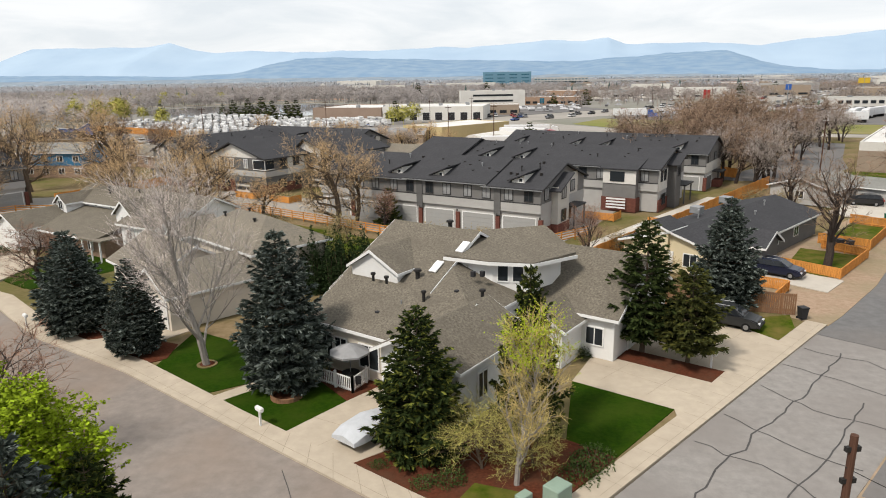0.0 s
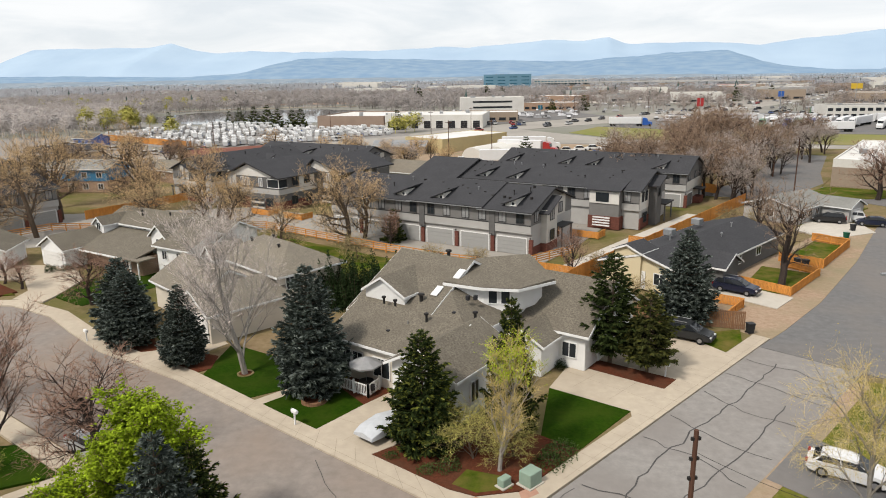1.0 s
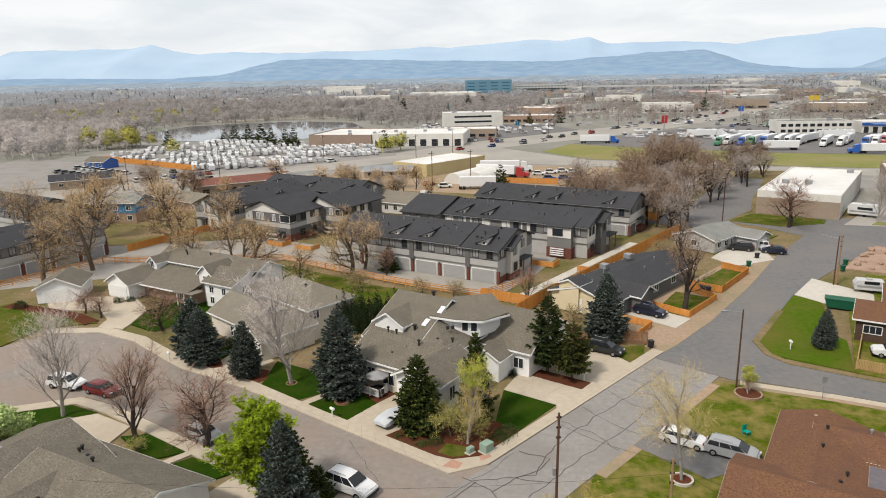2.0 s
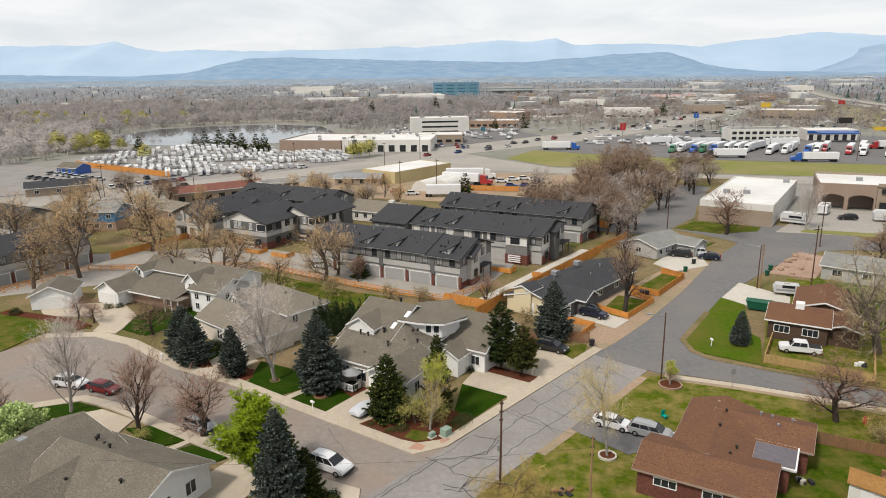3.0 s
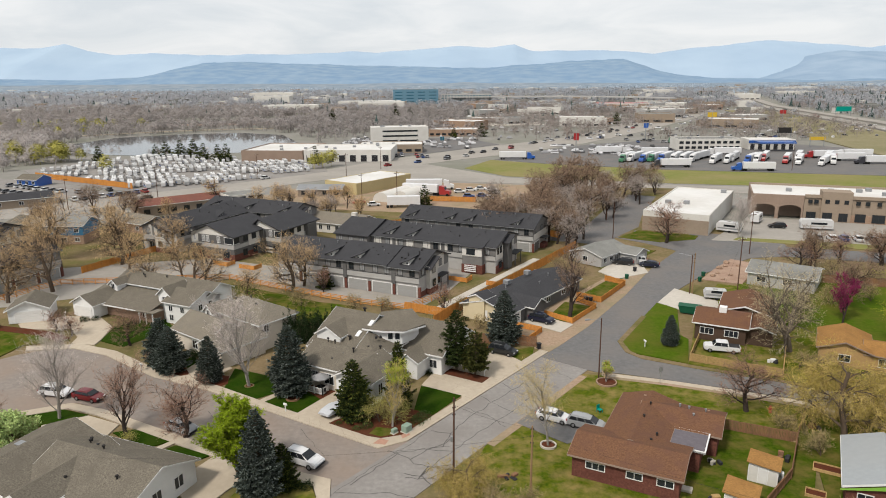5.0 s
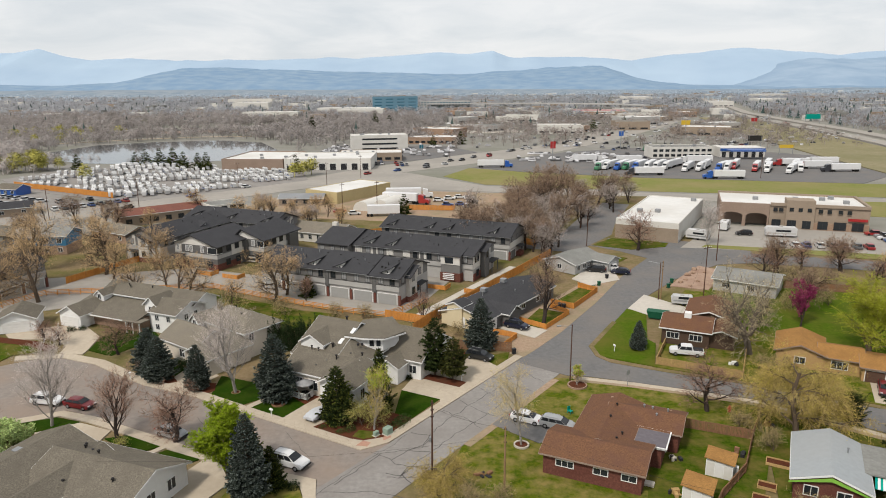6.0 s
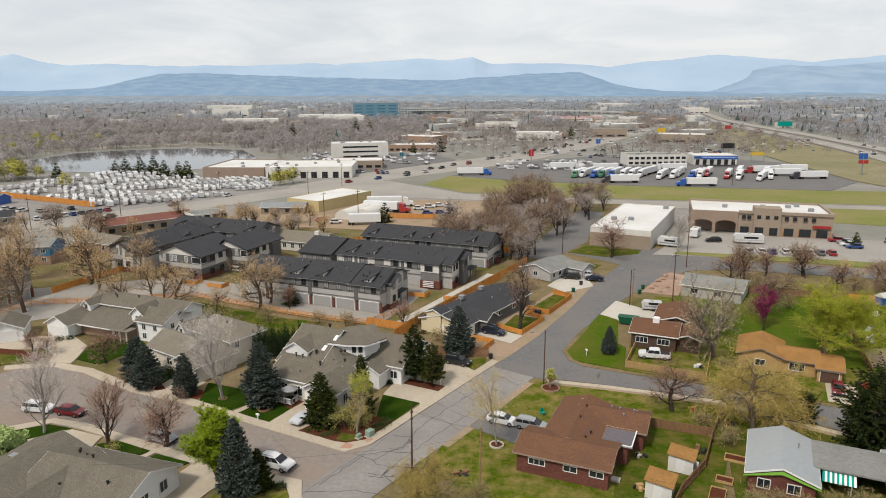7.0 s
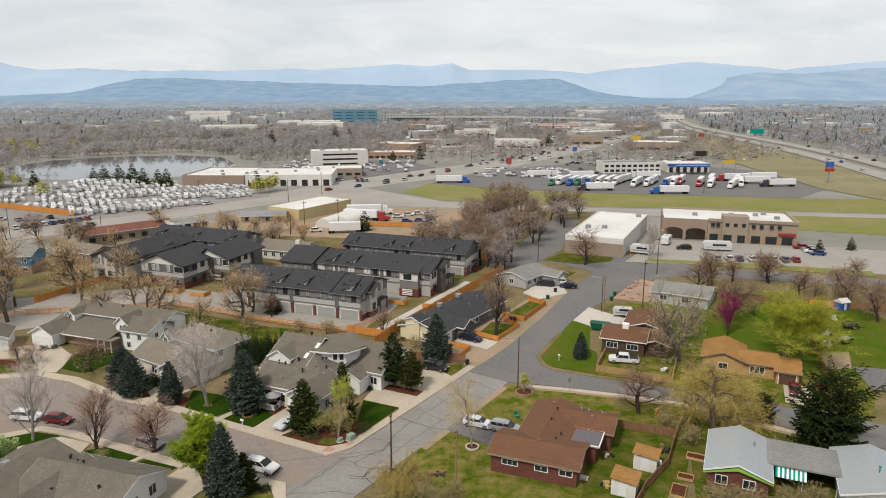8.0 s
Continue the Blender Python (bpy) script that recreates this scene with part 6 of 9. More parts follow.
def townhouse(x, y, rz, L, D, label, doors=True, eave=6.2, rise=2.3, cuts=(), ends=(1, -1), dormers=None):
    """A two-storey row: pale panels and garages below, grey siding above; cuts: (from, to, drop) stretches of roof."""
    e = thing("townhouse_row", label, "townhouse", at(x, y, 0.05, rz), "townhouse rows")
    part("lower_wall", one(box, 0, L, 0, D, 0, 2.95), SIDING_GREY, e)
    part("band", one(box, -0.04, L + 0.04, -0.30, D, 2.95, 4.1), SIDING_GREY, e, "pale grey panel band")
    part("belt", one(box, -0.06, L + 0.06, -0.33, -0.29, 4.06, 4.18), TRIM_DARK, e)
    for a0, a1, drop in cuts or ((0, L, 0.0),):
        wing(e, a0, a1, -0.25, D, eave - drop, rise, "x", SIDING_MID, SHINGLE_CHARCOAL, TRIM_DARK, ov=0.45, base=4.1, wall_name="upper_wall")
        part("gutter", one(box, a0 - 0.4, a1 + 0.4, -0.84, -0.76, eave - drop - 0.20, eave - drop - 0.09), STEEL, e)
    n = max(2, int(L / 5.6))
    for i in range(n):
        c = L * (i + 0.5) / n
        if doors:
            garage_door(e, c, -0.03, 0, 4.4, 2.25, "-y", DOOR_GREY)
            part("brick_pier", one(box, c + L / n / 2 - 0.28, c + L / n / 2 + 0.28, -0.26, 0.1, 0, 2.2), BRICK_RED, e)
            part("wall_lamp", soft_box(c + L / n / 2 - 0.07, c + L / n / 2 + 0.07, -0.42, -0.26, 2.3, 2.6), TRIM_DARK, e)
        if i % 2 == 0 and i < n - 1:
            part("wall_panel", one(box, c + L / n / 2 - 0.45, c + L / n / 2 + 0.45, -0.40, -0.24, 2.4, eave - 0.12), SIDING_DARK, e)
        for dx in (-1.35, 1.35):
            window(e, c + dx, -0.28, 4.4, 1.05, 1.35, "-y", TRIM_DARK, BLIND if (i + (dx > 0)) % 3 else None, 1)
    for i, c in enumerate(dormers if dormers is not None else [L * (i + 0.5) / n for i in range(0, n, 2)]):
        x0 = c - 0.9
        d = part("dormer", one(poly, [[(x0, y, eave + 0.05), (x0 + 1.7, y, eave + 0.05), (x0 + 1.7, y, eave + 1.15), (x0, y, eave + 0.45)] for y in (0.6, 3.3)]), STUCCO_WHITE, e, "white faced roof dormer")
        part("dormer_roof", one(poly, [[(x0 - 0.45, 0.2, eave + 0.36 + k), (x0 + 2.1, 0.2, eave + 1.36 + k), (x0 + 2.1, 4.6, eave + 1.56 + k), (x0 - 0.45, 1.8, eave + 0.58 + k)] for k in (0, 0.15)]), SHINGLE_CHARCOAL, d)
        window(d, c + 0.35, 0.58, eave + 0.36, 0.45, 0.4, "-y", TRIM_WHITE, None, 0)
    rng = random.Random(int(L * 10 + x))
    slope = rise / ((D + 0.25) / 2)
    for i in range(int(L / 1.5)):
        yy = rng.uniform(2.4, D / 2 - 0.5)
        xx = rng.uniform(1, L - 1)
        zz = eave + (yy + 0.25) * slope
        if i % 3:
            box_vent(e, xx, yy, zz + 0.08, IRON, 0.3)
        else:
            vent_pipe(e, xx, yy, zz + 0.1, IRON if i % 2 else STEEL, 0.4, 0.07)
    for s in ends:
        gable_end(e, L, s, D, eave)
    return e


def end_block(e, w, d, eave, rise, split):
    """The street end of a block: a broken gable over dark siding, white panels, a corner bay and a porch."""
    part("lower_wall", one(box, 0, w, 0, d, 0, 2.95), SIDING_DARK, e)
    part("brick_base", one(box, -0.05, w * 0.42, -0.10, d * 0.3, 0, 2.1), BRICK_RED, e)
    part("brick_base", one(box, w * 0.72, w + 0.08, -0.08, d * 0.55, 0, 1.6), BRICK_RED, e)
    part("band", one(box, -0.06, w + 0.06, -0.06, d, 2.95, 3.9), SIDING_GREY, e)
    wing(e, 0, w, 0, d, eave, rise, "y", SIDING_DARK, SHINGLE_CHARCOAL, TRIM_DARK, ov=0.7, base=4.0, split=split, wall_name="upper_wall")
    part("white_panel", one(box, -0.04, w * 0.16, -0.10, 0.0, 4.0, eave + rise * 0.25), STUCCO_WHITE, e)
    part("white_panel", one(extrude_y, [(w * 0.16, eave - 0.1), (w * 0.86, eave - 0.1), (w * 0.86, eave + 0.15), (w * split, eave + rise - 0.3), (w * 0.16, eave + rise * 0.3)], -0.08, 0.0), STUCCO_WHITE, e)
    part("white_panel", one(box, w, w + 0.09, d * 0.35, d * 0.62, 2.95, eave - 0.2), STUCCO_WHITE, e)
    part("side_bay", one(box, w, w + 1.0, d * 0.66, d * 0.9, 0, eave - 0.4), SIDING_DARK, e)
    part("corner_glazing", one(box, w * 0.80, w + 0.14, -0.14, 1.9, 4.25, 5.75), WINDOW_GLASS, e)
    for z in (4.15, 5.75):
        part("glazing_frame", one(box, w * 0.79, w + 0.17, -0.17, 2.0, z, z + 0.12), TRIM_WHITE, e)
    for xx in (w * 0.79, w + 0.06):
        part("glazing_frame", one(box, xx, xx + 0.1, -0.18, -0.08, 4.25, 5.75), TRIM_WHITE, e)
    for xx, z, ww in ((w * 0.30, 4.4, 0.8), (w * 0.40, 4.4, 0.8), (w * 0.66, 4.4, 0.8), (w * 0.08, 4.5, 0.6), (w * 0.28, 0.9, 1.2), (w * 0.82, 0.8, 1.8)):
        window(e, xx, -0.13, z, ww, 1.4, "-y", TRIM_WHITE if z > 4 else TRIM_DARK, BLIND if z > 4 else None)
    for yy, z in ((d * 0.28, 4.4), (d * 0.48, 4.4), (d * 0.25, 0.9), (d * 0.5, 0.9)):
        window(e, w + 0.12, yy, z, 1.4, 1.4, "+x", TRIM_DARK)
    part("porch_roof", one(extrude_x, [(-2.1, 2.6), (0.1, 3.5), (0.1, 3.66), (-2.2, 2.76)], -0.3, w * 0.24), SHINGLE_CHARCOAL, e)
    for xx in (0.1, w * 0.2):
        part("porch_post", one(box, xx - 0.13, xx + 0.13, -1.8, -1.54, 0, 2.65), SIDING_DARK, e)
    # slatted balcony screen
    for k in range(4):
        part("screen_slat", one(box, w * 0.5, w * 0.74, -0.7, -0.62, 0.25 + k * 0.5, 0.55 + k * 0.5), TRIM_DARK if k % 2 else STUCCO_WHITE, e)


def townhouse_end(x, y, rz, w, d, label, eave=6.2, rise=2.4, split=0.4):
    e = thing("townhouse_unit", label, "townhouse", at(x, y, 0.05, rz), "townhouse end units")
    end_block(e, w, d, eave, rise, split)
    return e


townhouse(*town(-35, 0), TURN, 35, 13.6, "grey townhouse row with charcoal roof and a line of garages", cuts=((0, 15.4, 0.12), (15.4, 27.4, 0.0), (27.4, 35, 0.22)), dormers=(13.3, 20.0, 31.6))
# middle row with its raised west part and its corner unit
row = townhouse(*town(-24.6, 22.2), TURN, 32.3, 14.2, "grey townhouse row with white panels between upper windows", doors=False, rise=2.1, ends=(), dormers=(4.4, 10.4))
wing(row, -9.0, 0.0, -2.0, 14.2, 6.2, 2.5, "x", SIDING_MID, SHINGLE_CHARCOAL, TRIM_DARK, ov=0.45, wall_name="upper_wall")
for k in range(5):
    part("white_panel", one(box, 1.0 + k * 4.4, 2.9 + k * 4.4, -0.33, -0.24, 4.3, 5.9), STUCCO_WHITE, row)
for k in range(3):
    window(row, -7.6 + k * 3.0, -2.03, 4.4, 1.1, 1.3, "-y", TRIM_DARK, BLIND)
shed_bay(row, 24.8, 29.6, -1.6, 3.0, 0, 6.1, 7.2, SIDING_MID)
part("white_panel", one(box, 24.85, 29.62, -1.72, -1.6, 4.0, 5.9), STUCCO_WHITE, row)
part("picture_window", one(box, 25.9, 28.0, -1.80, -1.70, 4.3, 5.7), WINDOW_GLASS, row)
part("brick_base", one(box, 24.7, 29.8, -1.75, 0.0, 0, 2.0), BRICK_RED, row)
for k in range(4):
    part("screen_slat", one(box, 25.6, 28.4, -2.2, -2.12, 0.5 + k * 0.42, 0.72 + k * 0.42), TRIM_WHITE, row)
part("corner_wall", one(box, 32.3, 32.42, 0.0, 4.4, 2.95, 5.8), STUCCO_WHITE, row, "white corner panel")
part("dark_bay", one(box, 32.3, 33.6, 4.6, 7.4, 0, 6.6), SIDING_DARK, row, "dark projecting bay")
part("bay_roof", one(extrude_x, [(3.9, 6.2), (7.8, 7.5), (7.8, 7.66), (3.9, 6.38)], 31.8, 34.2), SHINGLE_CHARCOAL, row)
part("white_panel", one(box, 32.3, 32.45, 7.6, 11.4, 4.0, 6.5), STUCCO_WHITE, row)
part("brick_base", one(box, 32.3, 32.5, 0.0, 4.5, 0, 1.7), BRICK_RED, row)
part("porch_roof", one(box, 32.3, 34.3, 8.0, 12.6, 2.75, 2.93), TRIM_DARK, row)
for yy in (8.3, 12.3):
    part("porch_post", one(box, 33.9, 34.1, yy - 0.1, yy + 0.1, 0, 2.75), SIDING_DARK, row)
for yy, z, off in ((1.2, 4.3, 0.14), (2.9, 4.3, 0.14), (6.0, 4.6, 1.32), (9.4, 4.4, 0.17), (2.4, 0.9, 0.22), (9.8, 0.9, 0.02)):
    window(row, 32.3 + off, yy, z, 0.95 if z > 4 else 1.5, 1.45, "+x", TRIM_DARK)
last_row = townhouse(*town(-28, 43.8), TURN, 37.5, 12.4, "grey townhouse row with charcoal roof and dark roof panels", dormers=(2.6, 14.0, 19.6, 32.4), ends=(-1,))
garage_door(last_row, 37.54, 2.6, 0, 3.6, 2.3, "+x", SIDING_DARK)
part("white_panel", one(box, 37.5, 37.58, 0.2, 11.8, 2.95, 4.5), STUCCO_WHITE, last_row)
part("porch_roof", one(box, 37.5, 39.2, 5.2, 8.4, 2.6, 2.78), TRIM_DARK, last_row)
part("porch_base", one(box, 37.5, 38.8, 5.4, 8.2, 0, 1.2), BRICK_RED, last_row)
for yy, z in ((1.6, 4.7), (6.2, 4.7), (10.0, 4.7), (10.2, 1.0)):
    window(last_row, 37.6, yy, z, 1.2, 1.2, "+x", TRIM_DARK, BLIND)
for x0 in (7.4, 23.4):
    roof_panel = part("solar_panel", soft_box(-1.1, 1.1, -1.7, 1.7, 0, 0.08), mat("roof_panel_grey", (0.085, 0.085, 0.09), 0.1, 2, 0.35, bump=0.0), last_row)
    roof_panel.matrix_basis = Matrix.Translation((x0, 3.4, 7.60)) @ Matrix.Rotation(math.atan(2.3 / 6.3), 4, "X")
townhouse_end(*town(-67.3, 6.6), TURN, 13.4, 15, "dark townhouse end unit with white panels and brick base", split=0.42)
townhouse_end(*town(-57.4, 17.2), TURN, 9.4, 15, "dark townhouse end unit behind a cedar patio fence", rise=2.3, split=0.3)
townhouse(*town(-73.2, 7.0), TURN + 90, 27, 11.6, "grey townhouse row with charcoal roof across the court", doors=False, ends=(-1,), rise=2.5)
townhouse(*town(-90, 34), TURN, 32, 12, "grey townhouse row with charcoal roof beyond the court", doors=False)
townhouse(*town(-81.5, -47), TURN + 90, 28, 12, "grey townhouse row with garages beside the fence")
townhouse(*town(-137, -18), TURN, 26, 12, "grey townhouse row with charcoal roof", doors=False)

house = thing("house", "older white house with a taupe roof and a tall white chimney", "house", at(-58, 196.5, 0.05, -20))
wing(house, 0, 17, 0, 10, 2.9, 2.0, "x", STUCCO_WHITE, SHINGLE_TAN)
part("chimney", one(box, 15.4, 16.8, -0.7, 0.5, 0, 6.6), STUCCO_WHITE, house, "white painted chimney")
for i in range(5):
    window(house, 1.6 + i * 2.8, -0.04, 0.9, 1.1, 1.3, "-y")

# ---- shops and halls beyond the houses ----
def hall(name, label, category, x, y, rz, w, d, h, wall, roof, rows=0, cols=0, parapet=0.4, glass_mat=None, win_h=1.3, units=0, doors=0):
    """A flat-roofed building with parapet, window rows and rooftop units."""
    e = thing(name, label, category, at(x, y, 0.0, rz))
    part("wall", one(box, 0, w, 0, d, -0.2, h), wall, e)
    r = part("roof", one(box, 0.3, w - 0.3, 0.3, d - 0.3, h, h + 0.06), roof, e)
    for a in ((0, w, 0, 0.3), (0, w, d - 0.3, d), (0, 0.3, 0.3, d - 0.3), (w - 0.3, w, 0.3, d - 0.3)):
        part("parapet", one(box, *a, h, h + parapet), wall, e)
    for i in range(rows):
        z = 0.9 + i * (h - 0.4) / max(rows, 1)
        for j in range(cols):
            window(e, w * (j + 0.5) / cols, -0.04, z, w / cols * 0.62, win_h, "-y", TRIM_DARK, glass_mat, 0)
    for j in range(doors):
        garage_door(e, w * (j + 0.5) / doors, -0.03, 0, w / doors * 0.55, min(3.4, h * 0.6), "-y", PLASTIC_DARK)
    rng = random.Random(int(x * 7 + y))
    for _ in range(units):
        ux, uy = rng.uniform(2, w - 3), rng.uniform(2, max(2.5, d - 3))
        part("rooftop_unit", soft_box(ux, ux + 1.6, uy, uy + 1.3, h + 0.04, h + 1.1, 0.05), STEEL, e)
    return e


shop = thing("shop_building", "tan and brown retail building with arches and a white roof", "shop", at(75.0, 222.0, 0.0, -16))
part("wall", one(box, 14.5, 42, 0, 21, -0.2, 7.2), STUCCO_TAN, shop)
part("roof", one(box, 0.4, 41.6, 1.0, 20.6, 7.2, 7.28), ROOF_WHITE, shop)
part("rear_wall", one(box, 0, 14.4, 6, 21, -0.2, 7.2), STUCCO_BROWN, shop)
ar = bmesh.new()
for k in range(2):
    x0, x1 = k * 7.2, k * 7.2 + 7.2
    prof = [(x0, 0), (x0 + 0.5, 0), (x0 + 0.5, 3.2)] + [(x0 + 3.6 - 3.1 * math.cos(radians(t)), 3.2 + 1.2 * math.sin(radians(t))) for t in range(15, 166, 15)] + [(x1 - 0.5, 3.2), (x1 - 0.5, 0), (x1, 0), (x1, 7.4), (x0, 7.4)]
    extrude_y(ar, prof, 0, 0.8)
part("arcade", ar, STUCCO_BROWN, shop, "brown arcade with two wide arches")
part("tower", one(box, 19, 27, -0.7, 5, -0.2, 9.0), STUCCO_TAN, shop)
for a in ((14.5, 19, -0.4, 0.4), (27, 42, -0.4, 0.4), (41.4, 42.2, 0.4, 21), (0, 42, 20.6, 21.3)):
    part("parapet", one(box, *a, 7.0, 7.9), STUCCO_TAN, shop)
part("brick_base", one(box, 27.02, 42.06, -0.46, 0.0, 0, 2.2), BRICK_BUFF, shop)
for x, z in ((20.5, 5.6), (23, 5.6), (25.5, 5.6), (28.6, 5.4), (31, 5.4), (34, 5.4), (36.4, 5.4), (16, 5.4), (17.6, 5.4)):
    window(shop, x, -0.75 if 19 < x < 27 else -0.46, z, 1.0, 1.0, "-y", TRIM_DARK)
for x, w in ((20.8, 2.4), (25, 2.2), (29.5, 2.6), (34.2, 3.2), (39, 3.0), (16.5, 2.4)):
    window(shop, x, -0.78 if 19 < x < 27 else -0.52, 0.4, w, 2.3, "-y", TRIM_DARK)
part("sign_board", one(box, 36.2, 41.4, -0.62, -0.42, 3.3, 4.1), PAINT_RED, shop, "red sign above the shop door")
for x, y in ((10, 8), (22, 10), (30, 12), (36, 7), (33, 15)):
    part("rooftop_unit", soft_box(x, x + 1.6, y, y + 1.4, 7.2, 8.3, 0.05), STEEL, shop)

wb = hall("warehouse", "long white sided warehouse with a white membrane roof", "warehouse", 38.4, 203.0, -25, 18, 47, 5.4, STUCCO_WHITE, ROOF_WHITE, parapet=0.3, units=3)
part("front_facing", one(box, 0, 18, -0.12, -0.02, 0, 4.0), STUCCO_TAN, wb, "tan front facing")
hall("warehouse", "yellow metal hall with a white roof", "warehouse", -56.5, 257.5, 58, 32, 17, 4.2, BUFF_PANEL, ROOF_WHITE, parapet=0.2)
shed = thing("shed", "low tan shed under a pale metal roof", "shed", at(-78, 253.5, 0, 3))
wing(shed, 0, 16.5, 0, 8, 2.7, 1.2, "x", STUCCO_TAN, STEEL)
for i in range(4):
    window(shed, 2.2 + i * 4.0, -0.04, 0.8, 1.6, 1.2, "-y", TRIM_DARK)
long_store = thing("store", "long tan store under a red-brown pitched roof", "store", at(-118, 213, 0, 42))
wing(long_store, 0, 30, 0, 12, 3.4, 1.3, "x", STUCCO_TAN, mat("roof_red_brown", (0.21, 0.088, 0.066), 0.25, 2.0, 0.85, bump=0.2, tint=(0.17, 0.075, 0.06), stain=0.6, band=0.4))
for i in range(7):
    window(long_store, 2.4 + i * 4.2, -0.04, 0.8, 1.8, 1.4, "-y", TRIM_DARK)
hall("house", "white two storey house beside the main road", "house", -93, 226, 42, 12, 10, 4.4, STUCCO_WHITE, ROOF_GREY, 2, 4)
hall("office_building", "white four storey office with window strips", "office", -88.5, 459, 14, 38, 16, 10.0, STUCCO_WHITE, ROOF_WHITE, 3, 1, units=4, win_h=0.9)
hall("store", "low tan showroom with a pale roof", "store", -85, 398, 6, 37, 20, 4.6, STUCCO_TAN, ROOF_WHITE, 1, 7, units=3)
hall("warehouse", "low brown warehouse with a white roof and dock doors", "warehouse", -141, 362, -3, 34, 42, 5.2, STUCCO_BROWN, ROOF_WHITE, parapet=0.5, units=3)
hall("warehouse", "white warehouse with dark dock doors", "warehouse", -106, 359, 3, 46, 34, 5.6, STUCCO_WHITE, ROOF_WHITE, 0, 0, units=5, doors=8)
hall("store", "low brick store row with pale roof", "store", -56, 512, 2, 36, 22, 4.6, BRICK_BUFF, ROOF_WHITE, 1, 8, units=3)
hall("office_building", "teal glass office tower block on the plain", "office", -166, 1045, 8, 68, 30, 23, WINDOW_TEAL, ROOF_GREY, 5, 4, glass_mat=WINDOW_BLUE, win_h=1.0, units=5)
hall("office_building", "long grey office block on the plain", "office", -100, 1120, 4, 80, 24, 14, SIDING_GREY, ROOF_GREY, 4, 16, glass_mat=WINDOW_BLUE, units=4)
hall("store", "white superstore with a red roof on the plain", "store", 116, 905, -8, 66, 40, 7, STUCCO_WHITE, PAINT_RED, 1, 10, units=4)
hall("truck_stop", "white truck stop building with a red band", "shop", 100, 416, 4, 36, 16, 6.2, STUCCO_WHITE, ROOF_GREY, 2, 10, units=4)
hall("garage_shop", "white truck service building with blue fascia and open bays", "shop", 141, 420, 0, 26, 15, 5.4, STUCCO_WHITE, ROOF_WHITE, 0, 0, doors=6)
part("fascia", one(box, -0.1, 26.1, -0.5, -0.05, 3.9, 5.3), PAINT_BLUE, bpy.data.objects["garage_shop"], "blue fascia band")
part("pump_canopy", one(box, 2, 22, -12, -4, 4.6, 5.3), PAINT_BLUE, bpy.data.objects["garage_shop"], "blue pump canopy")
rng = random.Random(77)
for i in range(46):
    x, y = rng.uniform(-60, 330), rng.uniform(560, 1050)
    if 200 + (y - 350) * 0.19 - 26 < x < 300 + (y - 350) * 0.1:
        continue
    hall("store", rng.choice(("low white store in the distance", "low tan store in the distance", "low brick store in the distance")), "store", x, y, rng.uniform(-30, 40), rng.uniform(16, 44), rng.uniform(12, 26), rng.uniform(4, 8), rng.choice((STUCCO_WHITE, STUCCO_TAN, BRICK_BUFF, SIDING_GREY)), rng.choice((ROOF_WHITE, ROOF_GREY, ROOF_WHITE)), 1, 3, units=1)
for x, y, w, d, h in ((-300, 850, 70, 24, 9), (-420, 1150, 60, 30, 12), (-240, 1000, 90, 30, 8), (-190, 900, 60, 26, 10), (-520, 1400, 90, 30, 12), (380, 1200, 44, 30, 9), (520, 1350, 56, 40, 9), (300, 1500, 60, 40, 10), (650, 1700, 80, 40, 10)):
    hall("office_building", "pale block far out on the plain", "office", x, y, 5, w, d, h, STUCCO_WHITE, ROOF_WHITE, 1, 5, units=1)

blue_house = thing("house", "two storey house, blue siding over brick, grey roof", "house", at(-128.5, 176, 0, 6))
part("brick_storey", one(box, 0, 14, 0, 9, 0, 2.5), BRICK_BUFF, blue_house)
wing(blue_house, -0.05, 14.05, -0.1, 9.05, 5.2, 1.5, "x", mat("siding_blue", (0.06, 0.20, 0.36), 0.08, 1.0, 0.75, bump=0.3, band=0.18), ROOF_GREY, base=2.5, wall_name="upper_wall")
for i in range(4):
    window(blue_house, 1.8 + i * 3.5, -0.14, 3.3, 1.2, 1.1, "-y")
    window(blue_house, 1.8 + i * 3.5, -0.04, 0.8, 1.2, 1.1, "-y")
# small houses along the main road
for x, y, rz, w, d, wall, roof, lab in ((-118, 196, -25, 15, 9, BRICK_BUFF, SHINGLE_TAN, "brick house with a tan roof"), (-146, 190, -25, 13, 9, STUCCO_TAN, SHINGLE_TAUPE, "tan sided house with a grey roof"), (-150, 170, -25, 15, 9, BRICK_RED, SHINGLE_BROWN, "brick house with a brown roof"), (-96, 208, -25, 14, 9, STUCCO_TAN, SHINGLE_TAN, "tan house with a tan roof"), (-177, 222, 38, 20, 10, STUCCO_TAN, SHINGLE_CHARCOAL, "long low sales office with a dark roof"), (-205, 275, -10, 10, 8, PAINT_BLUE, SHINGLE_TAUPE, "small bright blue house"), (120, 150, -25, 14, 9, SIDING_GREY, ROOF_GREY, "grey house with a weathered roof")):
    house = thing("house", lab, "house", at(x, y, 0, rz))
    wing(house, 0, w, 0, d, 2.9, 1.6, "x", wall, roof)
    for i in range(3):
        window(house, w * (i + 0.5) / 3, -0.04, 1.0, 1.3, 1.1, "-y")

